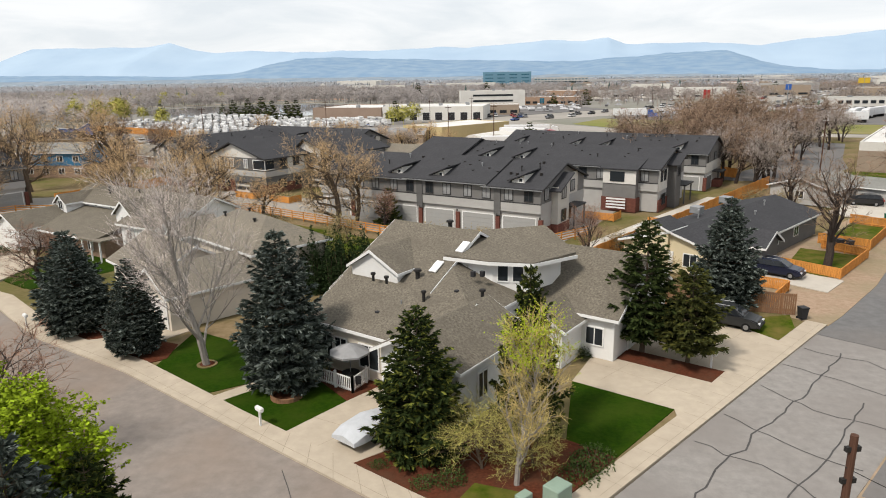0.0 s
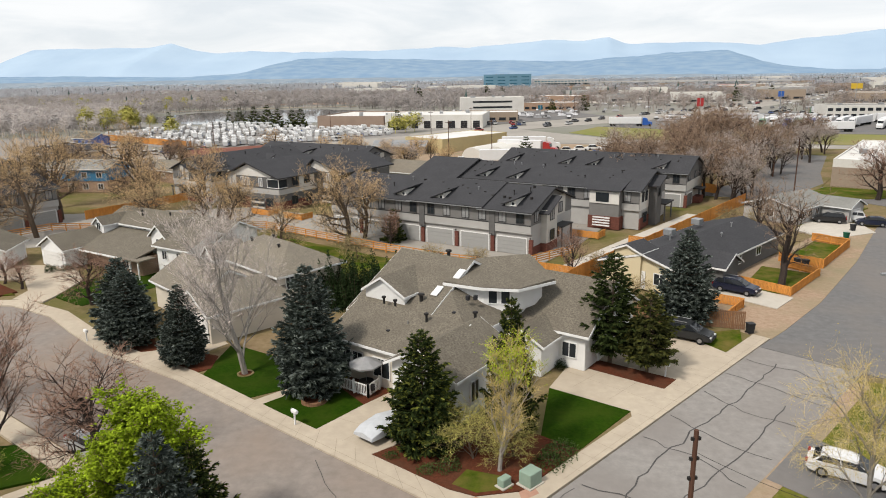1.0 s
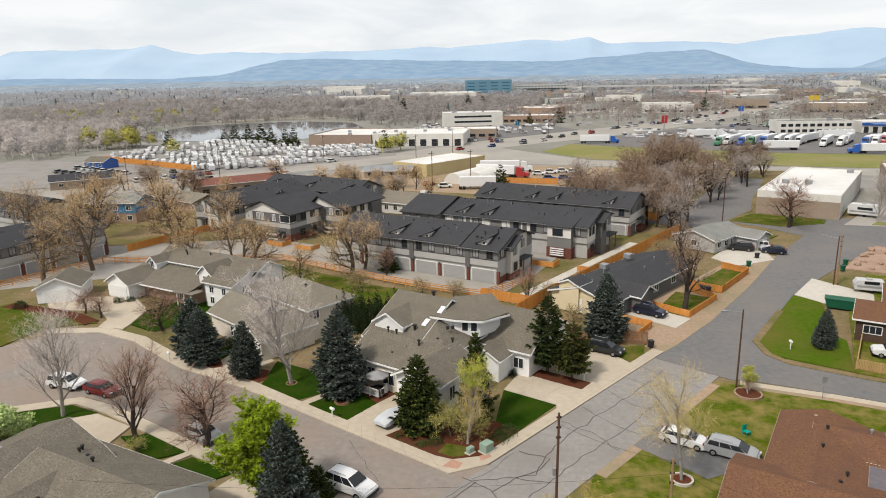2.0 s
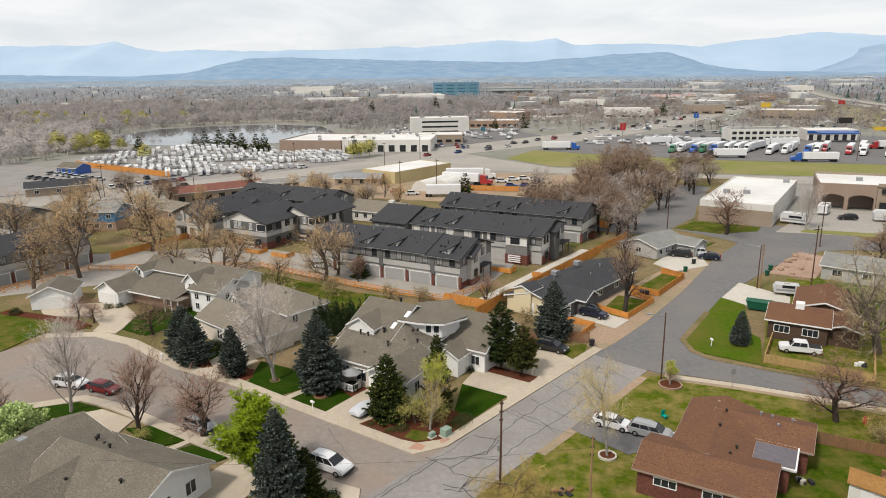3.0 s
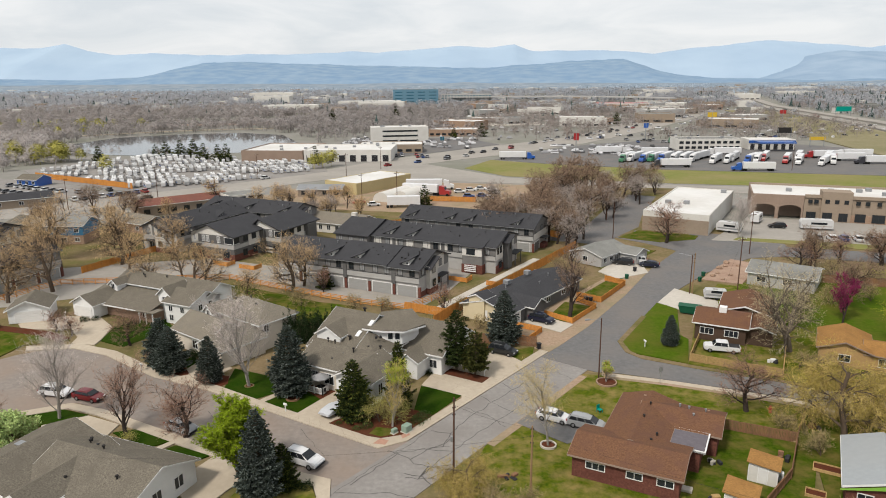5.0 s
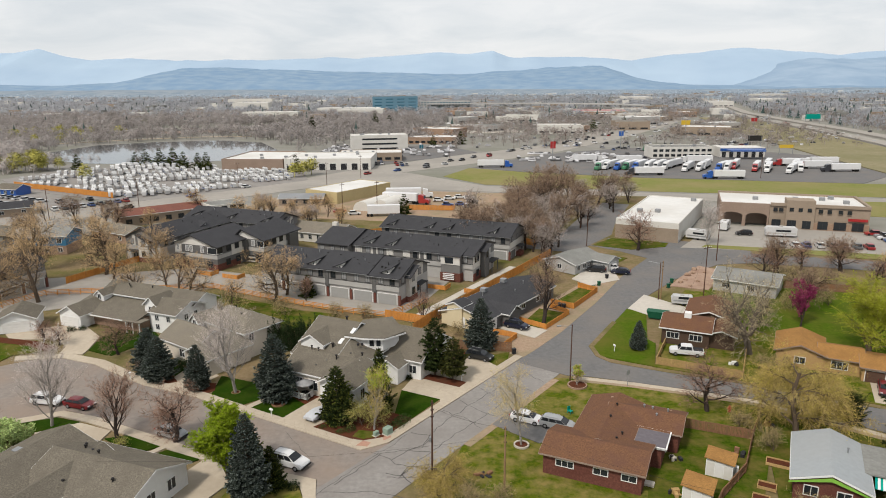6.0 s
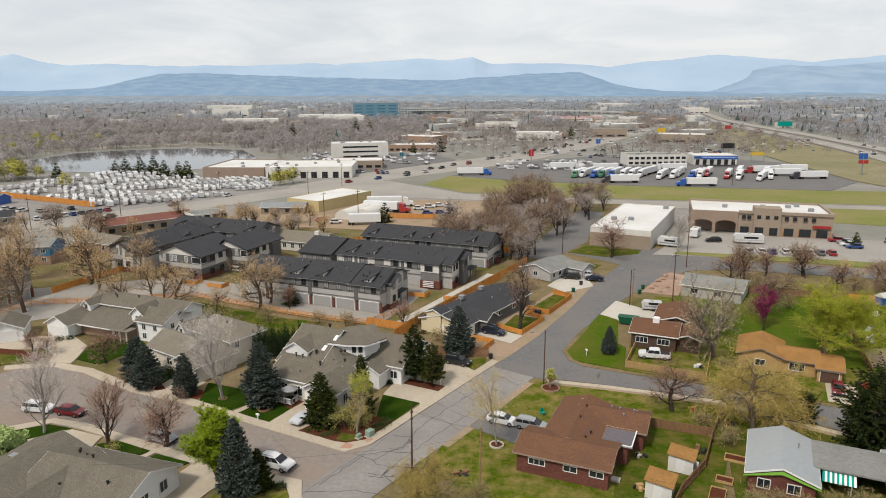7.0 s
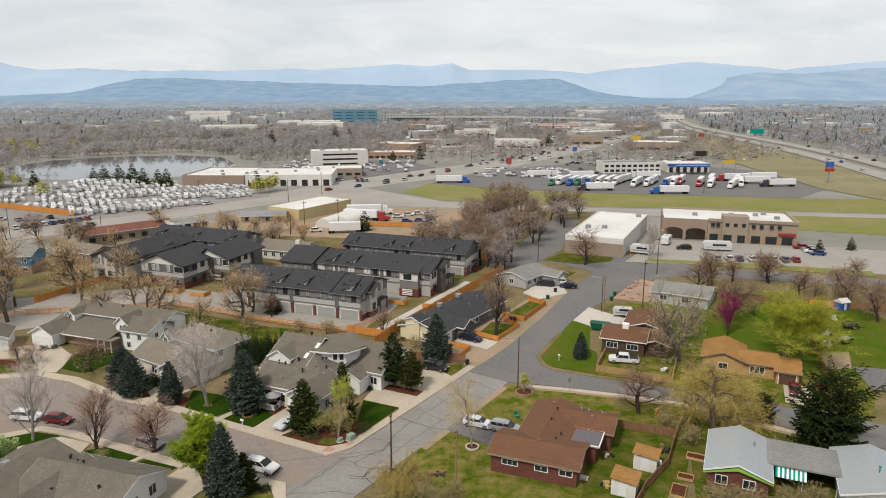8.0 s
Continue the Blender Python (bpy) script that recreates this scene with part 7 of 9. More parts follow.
# ---- roads, lots and the pond farther out ----
FIELDS = []
slab("road", "wide pale main road", "road", [(-175, 200), (-153, 213.7), (-130, 240), (-103, 268), (-80, 294), (-62, 316), (-40, 352), (-22, 372), (6, 400), (49, 455), (110, 560), (180, 700), (270, 900), (300, 1000), (280, 1005), (160, 760), (106, 640), (49, 510), (-27, 418), (-62, 372), (-88, 326), (-110, 293), (-136, 265), (-152, 250), (-168, 236), (-190, 218)], -0.3, 0.0, ROAD_PALE)
slab("road", "frontage road beside the dry grass strip", "road", [(-82, 306), (-66, 302), (10, 286), (66, 272), (155, 250), (300, 212), (310, 226), (180, 268), (68, 286), (0, 305), (-40, 350), (-64, 326)], -0.3, 0.03, ROAD_PALE)
slab("grass_strip", "long strip of dry yellow-green grass", "grass", [(-20, 335), (-8, 368), (20, 352), (74, 331), (168, 312), (310, 300), (310, 262), (180, 272), (68, 290), (0, 309)], -0.3, 0.04, MEADOW)
slab("truck_lot", "grey asphalt lorry park", "parking", [(-6, 370), (20, 353), (74, 332), (168, 313), (200, 345), (200, 430), (182, 450), (100, 480), (52, 450), (8, 398)], -0.3, 0.05, ASPHALT_DARK)
slab("camper_lot", "gravel sales lot full of campers", "parking", [(-230, 350), (-200, 380), (-168, 378), (-94, 353), (-84, 322), (-110, 290), (-137, 262), (-152, 264), (-205, 290), (-236, 322)], -0.3, 0.02, ASPHALT_OLD)
slab("car_lot", "asphalt car sales lot", "parking", [(-152, 258), (-206, 286), (-260, 310), (-260, 250), (-190, 222), (-170, 238)], -0.3, 0.03, ASPHALT_OLD)
slab("dealer_lot", "asphalt parking by the showroom", "parking", [(-66, 374), (-30, 418), (-4, 452), (-30, 500), (-110, 500), (-110, 398), (-86, 372)], -0.3, 0.02, ASPHALT_DARK)
slab("works_yard", "bare yard with trailers", "ground", [(-70, 232), (-20, 222), (16, 240), (8, 284), (-66, 296), (-92, 262)], -0.3, 0.0, DIRT)
slab("water", "calm pond mirroring the pale sky", "water", [(-268, 408), (-296, 455), (-292, 505), (-262, 532), (-215, 548), (-172, 528), (-142, 468), (-150, 408), (-190, 384), (-235, 390)], -0.3, 0.0, WATER)
slab("water", "narrow far pond", "water", [(-330, 620), (-262, 640), (-200, 690), (-215, 732), (-285, 690), (-340, 660)], -0.3, 0.0, WATER)
slab("road", "pale earth dyke road behind the pond", "road", strip([(-420, 520), (-330, 520), (-285, 560), (-240, 585), (-200, 590)], 4.0), -0.2, 0.3, CONCRETE)
rng = random.Random(23)
for i in range(26):
    fy = rng.uniform(600, 1750)
    fx, fw, fd = rng.uniform(-0.62, 0.05) * fy, rng.uniform(30, 110), rng.uniform(14, 46)
    slab("field", "pale open field between the woods", "field", [(fx, fy), (fx + fw * 0.5, fy - fd * 0.2), (fx + fw, fy + fd * 0.1), (fx + fw * 0.9, fy + fd), (fx + fw * 0.2, fy + fd * 0.8)], -0.3, 0.02 + i * 0.006, (MEADOW, CONCRETE_PALE, MEADOW, GRAVEL)[i % 4])
    FIELDS.append([(fx, fy), (fx + fw, fy), (fx + fw, fy + fd), (fx, fy + fd)])
hw = [(214, 262), (246, 372), (274, 500), (294, 640), (306, 790), (330, 960), (400, 1250), (520, 1700)]
slab("highway", "concrete highway carriageway", "road", strip([(x + 8, y) for x, y in hw], 13), -0.3, 1.2, ROAD_PALE)
slab("highway", "concrete highway carriageway", "road", strip([(x + 32 if y < 800 else x + 27, y) for x, y in hw], 13), -0.3, 1.2, ROAD_PALE)
slab("embankment", "dry grass bank below the highway", "grass", [(196, 345), (203, 440), (215, 560), (262, 860), (310, 860), (282, 560), (256, 400), (214, 275), (205, 300)], -0.3, 0.5, DRY_BANK)

bridge = thing("overpass", "long grey concrete overpass", "bridge", at(0, 0, 0))
pts = [(-90, 1120), (20, 1125), (120, 1110), (200, 1060), (235, 1000)]
part("deck", one(prism, strip(pts, 12), 9.0, 10.8), SIDING_GREY, bridge)
for i in range(1, 14):
    f = i / 14 * 4
    a, b = pts[int(f)], pts[min(4, int(f) + 1)]
    x, y = a[0] + (b[0] - a[0]) * (f % 1), a[1] + (b[1] - a[1]) * (f % 1)
    part("pier", one(box, x - 1, x + 1, y - 1.5, y + 1.5, -0.2, 9.0), SIDING_GREY, bridge)

# vehicles in rows
TRAILERS = [motorhome(l, s, "white camper trailer with a %s side stripe" % n, "campers on the sales lot", h) for l, s, n, h in ((7.5, PLASTIC_DARK, "dark", 3.0), (9.0, SIDING_GREY, "grey", 3.3), (6.2, STUCCO_TAN, "tan", 2.8), (8.4, PAINT_BLUE, "blue", 3.2))]
rng = random.Random(5)
used = set()


def put(obs, m, i=None):
    ob = obs[rng.randrange(len(obs)) if i is None else i % len(obs)]
    if ob.name in used:
        return copy_thing(ob, m)
    used.add(ob.name)
    ob.matrix_basis = m
    return ob


def inside(x, y, pts):
    r, n = False, len(pts)
    for i in range(n):
        (x0, y0), (x1, y1) = pts[i], pts[(i + 1) % n]
        if (y0 > y) != (y1 > y) and x < (x1 - x0) * (y - y0) / (y1 - y0) + x0:
            r = not r
    return r


camp = [(-228, 322), (-219, 345), (-200, 374), (-168, 372), (-100, 348), (-90, 320), (-112, 295), (-137, 269), (-152, 272), (-214, 302)]
places = []
for a in range(-46, 47):
    for b in range(-14, 15):
        p = Vector((-170, 325)) + Vector((0.86, 0.5)) * a * 3.1 + Vector((-0.5, 0.86)) * (b * 6.6 + (2.0 if b % 2 else 0))
        if inside(p.x, p.y, camp) and b % 4 != 1 and noise.noise(Vector((p.x * 0.05, p.y * 0.05, 3))) > -0.30 and rng.random() < 0.90:
            places.append((p.y, p.x))
places.sort()
crowd, crowd_glass = Geo(), Geo()
for i, (y, x) in enumerate(places):
    m = at(x + rng.uniform(-0.3, 0.3), y + rng.uniform(-0.7, 0.7), 0.02, 120 + rng.uniform(-12, 12) + rng.choice((0, 180)), rng.uniform(0.70, 0.88))
    if i < 260:
        put(TRAILERS, m)
        continue
    L, h = rng.uniform(2.9, 4.4), rng.uniform(2.7, 3.3)
    for g, (x0, x1, w, z0, z1, nose) in ((crowd, (-L, L, 1.2, 0.5, h, 0.5)), (crowd_glass, (-L * 0.6, L * 0.4, 1.215, 1.6, 2.2, 0.0))):
        b0 = len(g.v)
        g.v += [m @ Vector(q) for q in ((x0, -w, z0), (x1, -w, z0), (x1, w, z0), (x0, w, z0), (x0, -w, z1), (x1 - nose, -w, z1), (x1 - nose, w, z1), (x0, w, z1))]
        g.f += [tuple(b0 + k for k in q) for q in ((0, 1, 5, 4), (1, 2, 6, 5), (2, 3, 7, 6), (3, 0, 4, 7), (4, 5, 6, 7))]
crowd_body = tagged(crowd.part("camper_crowd", foliage("camper_shells", (0.52, 0.52, 0.52), 0.25, 0.4, 0.0), None), "rows of white campers at the back of the lot", "campers", kind="stuff")
tagged(crowd_glass.part("window_bands", CAR_GLASS, crowd_body), kind="stuff")
CARS = [far_car(c, "%s car with dark windows in the distance" % n, "parked cars") for c, n in (((0.7, 0.7, 0.7), "white"), ((0.03, 0.03, 0.035), "black"), ((0.3, 0.3, 0.31), "silver"), ((0.33, 0.03, 0.03), "red"), ((0.03, 0.07, 0.22), "blue"), ((0.14, 0.14, 0.145), "grey"))]
for i in range(9):
    f = i / 8
    put(CARS, at(-158.5 + 17 * f, 241.5 + 19 * f, 0.04, 140 + rng.uniform(-5, 5)))
    if i % 3 == 0:
        put(CARS, at(-176 + 20 * f + rng.uniform(-3, 3), 252 + 16 * f, 0.04, 140 + rng.uniform(-5, 5)))
for i in range(16):
    put(CARS, at(-206 + (i % 8) * 4.4 + rng.uniform(-0.5, 0.5), 262 + (i // 8) * 11 - (i % 8) * 2.0, 0.04, 60 + rng.uniform(-6, 6)), rng.choice((0, 0, 2, 5)))
for i in range(26):
    put(CARS, at(-100 + rng.uniform(0, 60), 378 + rng.choice((0, 6, 12)) + rng.uniform(-1, 1), 0.03, 100))
for x0, y0, x1, y1, n in ((-60, 336, 110, 590, 14), (-36, 362, 130, 640, 14), (-140, 240, -100, 305, 3)):
    for i in range(n):
        f = (i + rng.uniform(0, 0.8)) / n
        put(CARS, at(x0 + (x1 - x0) * f + rng.uniform(-3, 3), y0 + (y1 - y0) * f, 0.02, 58 + rng.choice((0, 180))))
for i in range(30):
    x, y = rng.uniform(60, 190), rng.uniform(455, 520)
    put(CARS, at(x, y, 0.0, rng.uniform(0, 360)))
for i in range(26):
    f = rng.uniform(0, 1)
    y = 275 + 600 * f ** 1.3
    k = max(j for j in range(len(hw)) if hw[j][1] <= y)
    x = hw[k][0] + (hw[k + 1][0] - hw[k][0]) * (y - hw[k][1]) / (hw[k + 1][1] - hw[k][1])
    put(CARS, at(x + rng.choice((5, 10, 31, 37)), y, 1.2, 80))
for i in range(8):
    put(CARS, at(82.5 + i * 3.2 + rng.uniform(-0.3, 0.3), 192.0 - i * 0.3, 0.04, 80))
for i in range(4):
    put(CARS, at(114.5 + rng.uniform(0, 3), 198 + i * 3.0, 0.04, 170))
SEMIS = [semi(c, "semi-trailer lorry with a %s cab" % n, "lorries on the lorry park") for c, n in (((0.02, 0.10, 0.40), "blue"), ((0.7, 0.7, 0.7), "white"), ((0.35, 0.03, 0.03), "red"), ((0.04, 0.04, 0.05), "black"), ((0.05, 0.20, 0.10), "green"))]
for i in range(13):
    put(SEMIS, at(100 + i * 5.4 + rng.uniform(-1.6, 1.6), 360 - i * 0.4 + rng.uniform(-5, 5) + 12 * (i % 3 == 0), 0.05, 240 + rng.uniform(-9, 9)), rng.choice((0, 1, 1, 1, 2)))
for i in range(8):
    put(SEMIS, at(62 + i * 5.0, 366 + rng.uniform(-2, 2), 0.05, 240 + rng.uniform(-4, 4)), rng.choice((0, 1, 1, 4)))
for x, y, rz, k in ((112, 328, 178, 0), (78, 340, 182, 3), (6, 371, 2, 0), (178, 354, 182, 3), (170, 366, 182, 2), (164, 378, 182, 2), (182, 384, 178, 1), (84, 392, 3, 3), (118, 392, 182, 1), (60, 398, 10, 1), (-30, 259, 345, 2), (-30, 271.5, 5, 1)):
    put(SEMIS, at(x, y, 0.05, rz), k)
for i in range(7):
    put(SEMIS, at(106 + i * 9, 452, 0.05, 95 + rng.uniform(-5, 5)))
for x, y, k in ((-14, 268, 0), (-10, 271, 0), (-6, 269, 0), (-14, 254, 4), (-9, 255, 4), (-6, 250, 2), (-46, 236, 0), (-52, 240, 3), (-5, 262, 5), (-18, 264, 0)):
    put(CARS, at(x, y, 0.02, x * 31 % 40), k)
white_trailer = thing("box_trailer", "long white box trailer standing in the yard", "trailer", at(-35.3, 234.2, 0.0, 9))
part("body", soft_box(-5.6, 5.6, -1.3, 1.3, 1.0, 3.9, 0.05), PAINT_WHITE, white_trailer)
for x in (-5.4, -4.2):
    for y in (-1, 1):
        part("wheel", one(tube, (x, y - 0.2, 0.5), (x, y + 0.2, 0.5), 0.5, 0.5, 10), TYRE, white_trailer)
part("landing_leg", one(box, 4.0, 4.3, -0.8, 0.8, 0, 1.0), IRON, white_trailer)
for k in range(2):
    gh = thing("greenhouse", "white arched greenhouse tunnel", "greenhouse", at(-41.5 + k * 6.6, 252 + k * 2.8, 0, -112), "greenhouse tunnels")
    part("cover", one(extrude_x, [(-3.4 * math.cos(radians(t)), 3.4 * math.sin(radians(t))) for t in range(0, 181, 15)], -9, 9), STUCCO_WHITE, gh)
    part("end_frame", one(box, -9.1, -9.0, -1.2, 1.2, 0, 2.4), STEEL, gh)

# ---- hills on the horizon ----
def ridge(name, label, material, y0, y1, control, amp, seed, x0=-3900, x1=3900, nx=260, nr=12):
    """A range of hills with folds on its slopes; control: (x, crest height) pairs."""
    xs = np.linspace(x0, x1, nx)
    crest = np.interp(xs, [c[0] for c in control], [c[1] for c in control])
    verts, faces = [], []
    for j in range(nr + 1):
        f = j / nr
        for i, x in enumerate(xs):
            fold = noise.fractal(Vector((x * 0.0042 + seed, f * 2.2, seed)), 0.9, 2.0, 5)
            c = crest[i] + amp * noise.fractal(Vector((x * 0.006, seed * 3.1, 0)), 0.8, 2.0, 5) * min(1.0, crest[i] / 60)
            h = c * (f ** 0.75) + fold * amp * 2.6 * f * (1 - f) * 3
            verts.append((x, y0 + (y1 - y0) * f + fold * 60 * (1 - f), max(-3, h) if j else -4))
    for j in range(nr):
        for i in range(nx - 1):
            a = j * nx + i
            faces.append((a, a + 1, a + nx + 1, a + nx))
    me = bpy.data.meshes.new(name)
    me.from_pydata(verts, [], faces)
    me.materials.append(material)
    for p in me.polygons:
        p.use_smooth = True
    tagged(new(name, me), label, "hills", kind="structure")


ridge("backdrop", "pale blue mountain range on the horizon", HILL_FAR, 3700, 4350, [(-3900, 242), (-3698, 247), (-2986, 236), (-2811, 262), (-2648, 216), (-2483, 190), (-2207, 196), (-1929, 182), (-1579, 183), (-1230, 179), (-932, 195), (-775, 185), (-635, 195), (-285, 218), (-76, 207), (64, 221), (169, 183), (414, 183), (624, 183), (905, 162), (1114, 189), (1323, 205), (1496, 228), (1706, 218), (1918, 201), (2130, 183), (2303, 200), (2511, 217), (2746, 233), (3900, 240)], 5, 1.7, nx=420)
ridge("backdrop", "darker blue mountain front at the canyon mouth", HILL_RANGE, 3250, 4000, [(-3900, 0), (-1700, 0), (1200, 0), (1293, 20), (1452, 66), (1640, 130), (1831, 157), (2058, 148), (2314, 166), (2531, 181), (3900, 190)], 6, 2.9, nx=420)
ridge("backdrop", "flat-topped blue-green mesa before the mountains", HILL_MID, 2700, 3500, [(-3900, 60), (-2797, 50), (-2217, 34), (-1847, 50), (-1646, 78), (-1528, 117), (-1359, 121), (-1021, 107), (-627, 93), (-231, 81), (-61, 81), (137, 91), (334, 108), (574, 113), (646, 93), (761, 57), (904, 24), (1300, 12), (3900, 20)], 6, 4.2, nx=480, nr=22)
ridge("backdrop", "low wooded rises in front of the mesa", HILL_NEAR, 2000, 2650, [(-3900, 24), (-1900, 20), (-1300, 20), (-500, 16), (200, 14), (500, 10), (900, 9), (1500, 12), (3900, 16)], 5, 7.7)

# ---- woods out to the hills ----
npr = np.random.default_rng(11)


def spots(n, x0, x1, y0, y1, avoid=()):
    out = []
    while len(out) < n:
        x, y = npr.uniform(x0, x1), y0 + (y1 - y0) * npr.uniform(0, 1) ** 0.8
        if not any(inside(x, y, a) for a in avoid):
            out.append((x, y))
    return out


POND = [(-276, 398), (-306, 455), (-300, 512), (-264, 542), (-212, 558), (-164, 536), (-130, 468), (-140, 380), (-190, 366), (-262, 366)]
POND2 = [(-340, 610), (-255, 635), (-190, 690), (-215, 740), (-345, 670)]
BUILT = [(-270, 200), (-270, 370), (-140, 372), (-140, 402), (-110, 505), (-10, 520), (60, 640), (250, 960), (420, 1000), (330, 600), (330, 180)]
HIGHWAY = [(204, 240), (238, 372), (262, 500), (284, 640), (296, 790), (320, 960), (390, 1250), (510, 1700), (580, 1700), (450, 1250), (374, 960), (352, 790), (342, 640), (322, 500), (294, 372), (262, 240)]
keep_off = (POND, POND2, BUILT, HIGHWAY, *FIELDS)
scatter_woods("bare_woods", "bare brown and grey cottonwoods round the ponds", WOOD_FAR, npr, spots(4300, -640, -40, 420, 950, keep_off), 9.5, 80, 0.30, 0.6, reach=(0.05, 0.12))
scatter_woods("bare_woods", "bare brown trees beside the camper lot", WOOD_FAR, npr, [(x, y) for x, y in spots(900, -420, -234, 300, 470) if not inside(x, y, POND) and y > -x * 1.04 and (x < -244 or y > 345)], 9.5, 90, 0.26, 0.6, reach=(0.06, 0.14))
scatter_woods("bare_woods", "bare grey woods on the plain", WOOD_FAR_HAZE, npr, spots(11000, -1500, 1000, 800, 1900, keep_off), 10.0, 40, 0.55, 0.75, reach=(0.06, 0.13))
scatter_woods("bare_woods", "bare grey woods below the hills", WOOD_HAZE_BLUE, npr, spots(7000, -2300, 2100, 1500, 2500), 10, 24, 1.0, 1.1, reach=(0.06, 0.13))
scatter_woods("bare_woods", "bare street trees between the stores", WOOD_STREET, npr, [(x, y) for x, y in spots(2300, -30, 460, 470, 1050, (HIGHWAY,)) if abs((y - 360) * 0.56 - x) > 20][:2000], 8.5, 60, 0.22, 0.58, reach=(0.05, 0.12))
scatter_woods("bare_woods", "bare trees beyond the highway", WOOD_FAR_HAZE, npr, spots(2600, 290, 950, 420, 1200, (HIGHWAY,)), 9.5, 56, 0.36, 0.58, reach=(0.05, 0.12))
scatter_woods("spring_willows", "tall willows in yellow-green leaf beside the camper lot", FAR_LIME, npr, [(-241, 358), (-247, 362), (-236, 352), (-252, 352), (-262, 356), (-230, 360), (-270, 362), (-244, 346)], 15, 420, 0.13, 0.5)
limes = [(npr.uniform(-520, -325), npr.uniform(570, 625)) for _ in range(46)] + [(-241, 358), (-246, 362), (-236, 352), (-250, 350), (-262, 352), (-193, 321), (-290, 390), (-298, 398), (-310, 380), (-340, 420), (-352, 440), (-87, 341), (-93, 331), (-90, 336)] + [(npr.uniform(-420, -330), npr.uniform(500, 560)) for _ in range(12)]
scatter_woods("bare_woods", "bare grey bushes along the pond bank", WOOD_FAR, npr, [(-300 + i * 3.6 + npr.uniform(-2, 2), 396 - i * 0.3 + npr.uniform(-4, 4)) for i in range(22)] + [(-205 + i * 6 + npr.uniform(-2, 2), 383 + npr.uniform(-2, 2)) for i in range(9)], 5.5, 90, 0.07, 0.5)
scatter_woods("spring_willows", "willows in yellow-green leaf by the pond", FAR_LIME, npr, limes, 8.5, 260, 0.13, 0.55)
scatter_evergreens("evergreens", "scattered dark evergreens on the plain", FAR_GREEN, npr, spots(330, -1100, 500, 560, 1600, keep_off) + spots(520, 330, 860, 480, 1400, (HIGHWAY,)), 10)
scatter_evergreens("evergreens", "dark evergreens far out", FAR_GREEN, npr, spots(420, -1900, 1700, 1400, 2400), 9)


# small buildings scattered over the plain as far as the hills
def far_buildings(label, material, seed, n):
    rng = random.Random(seed)
    bm = bmesh.new()
    for _ in range(n):
        y = rng.uniform(760, 2300)
        x = rng.uniform(-0.75, 0.7) * y
        if inside(x, y, HIGHWAY) or inside(x, y, POND2):
            continue
        w, d, h = rng.uniform(7, 22) * (1 + y / 3000), rng.uniform(6, 14), rng.uniform(4.5, 9)
        box(bm, x - w / 2, x + w / 2, y, y + d, -0.2, h)
    tagged(finish("distant_buildings", bm, material, None), label, "buildings", kind="stuff")


far_buildings("white houses and halls scattered over the plain", STUCCO_WHITE, 1, 120)
far_buildings("tan houses and halls scattered over the plain", STUCCO_TAN, 2, 110)
far_buildings("grey-roofed houses scattered over the plain", ROOF_GREY, 3, 110)


# cars too far off to tell apart, on the lots and between the stores
def far_traffic(label, n, seed, place):
    rng = random.Random(seed)
    bm = bmesh.new()
    for _ in range(n):
        x, y, a = place(rng)
        m = at(x, y, 0.06, a)
        for l, w, z0, z1 in ((2.2, 0.9, 0.25, 0.9), (1.2, 0.78, 0.9, 1.5)):
            lo = [bm.verts.new(m @ Vector((sx * l, sy * w, z0))) for sx, sy in ((-1, -1), (1, -1), (1, 1), (-1, 1))]
            hi = [bm.verts.new(m @ Vector((sx * l * 0.92, sy * w * 0.92, z1))) for sx, sy in ((-1, -1), (1, -1), (1, 1), (-1, 1))]
            bm.faces.new(hi)
            for i in range(4):
                bm.faces.new((lo[i], lo[(i + 1) % 4], hi[(i + 1) % 4], hi[i]))
    tagged(finish("distant_cars", bm, FAR_PAINT, None), label, "cars", kind="stuff")


FAR_PAINT = foliage("distant_car_paint", (0.36, 0.36, 0.37), 0.95, 0.4, 0.0)
far_traffic("parked cars at the lorry park and pumps", 70, 5, lambda r: (r.uniform(20, 95), r.uniform(385, 440), r.choice((8, 98, 188)) + r.uniform(-6, 6)))
far_traffic("parked cars between the distant stores", 240, 6, lambda r: (r.uniform(-60, 310), r.uniform(480, 900), r.choice((0, 60, 90, 150))))
far_traffic("parked cars round the showroom and office", 80, 7, lambda r: (r.uniform(-108, -20), r.uniform(420, 500), r.choice((10, 100))))
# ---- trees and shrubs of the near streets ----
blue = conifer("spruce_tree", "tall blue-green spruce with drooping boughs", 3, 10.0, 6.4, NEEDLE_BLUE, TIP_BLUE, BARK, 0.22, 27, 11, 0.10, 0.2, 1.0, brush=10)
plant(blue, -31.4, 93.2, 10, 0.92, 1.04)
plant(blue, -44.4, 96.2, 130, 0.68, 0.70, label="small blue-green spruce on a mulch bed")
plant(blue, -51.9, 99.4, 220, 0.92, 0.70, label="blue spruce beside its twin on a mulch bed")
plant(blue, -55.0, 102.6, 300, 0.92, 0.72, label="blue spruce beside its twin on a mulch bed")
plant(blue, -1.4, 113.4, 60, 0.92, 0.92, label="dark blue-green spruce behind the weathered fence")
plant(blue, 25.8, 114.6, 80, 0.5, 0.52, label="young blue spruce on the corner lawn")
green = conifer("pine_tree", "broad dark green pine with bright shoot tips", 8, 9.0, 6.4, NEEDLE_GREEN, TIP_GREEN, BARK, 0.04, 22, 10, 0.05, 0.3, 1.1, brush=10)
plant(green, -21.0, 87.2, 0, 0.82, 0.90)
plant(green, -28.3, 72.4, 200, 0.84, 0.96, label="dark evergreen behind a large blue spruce")
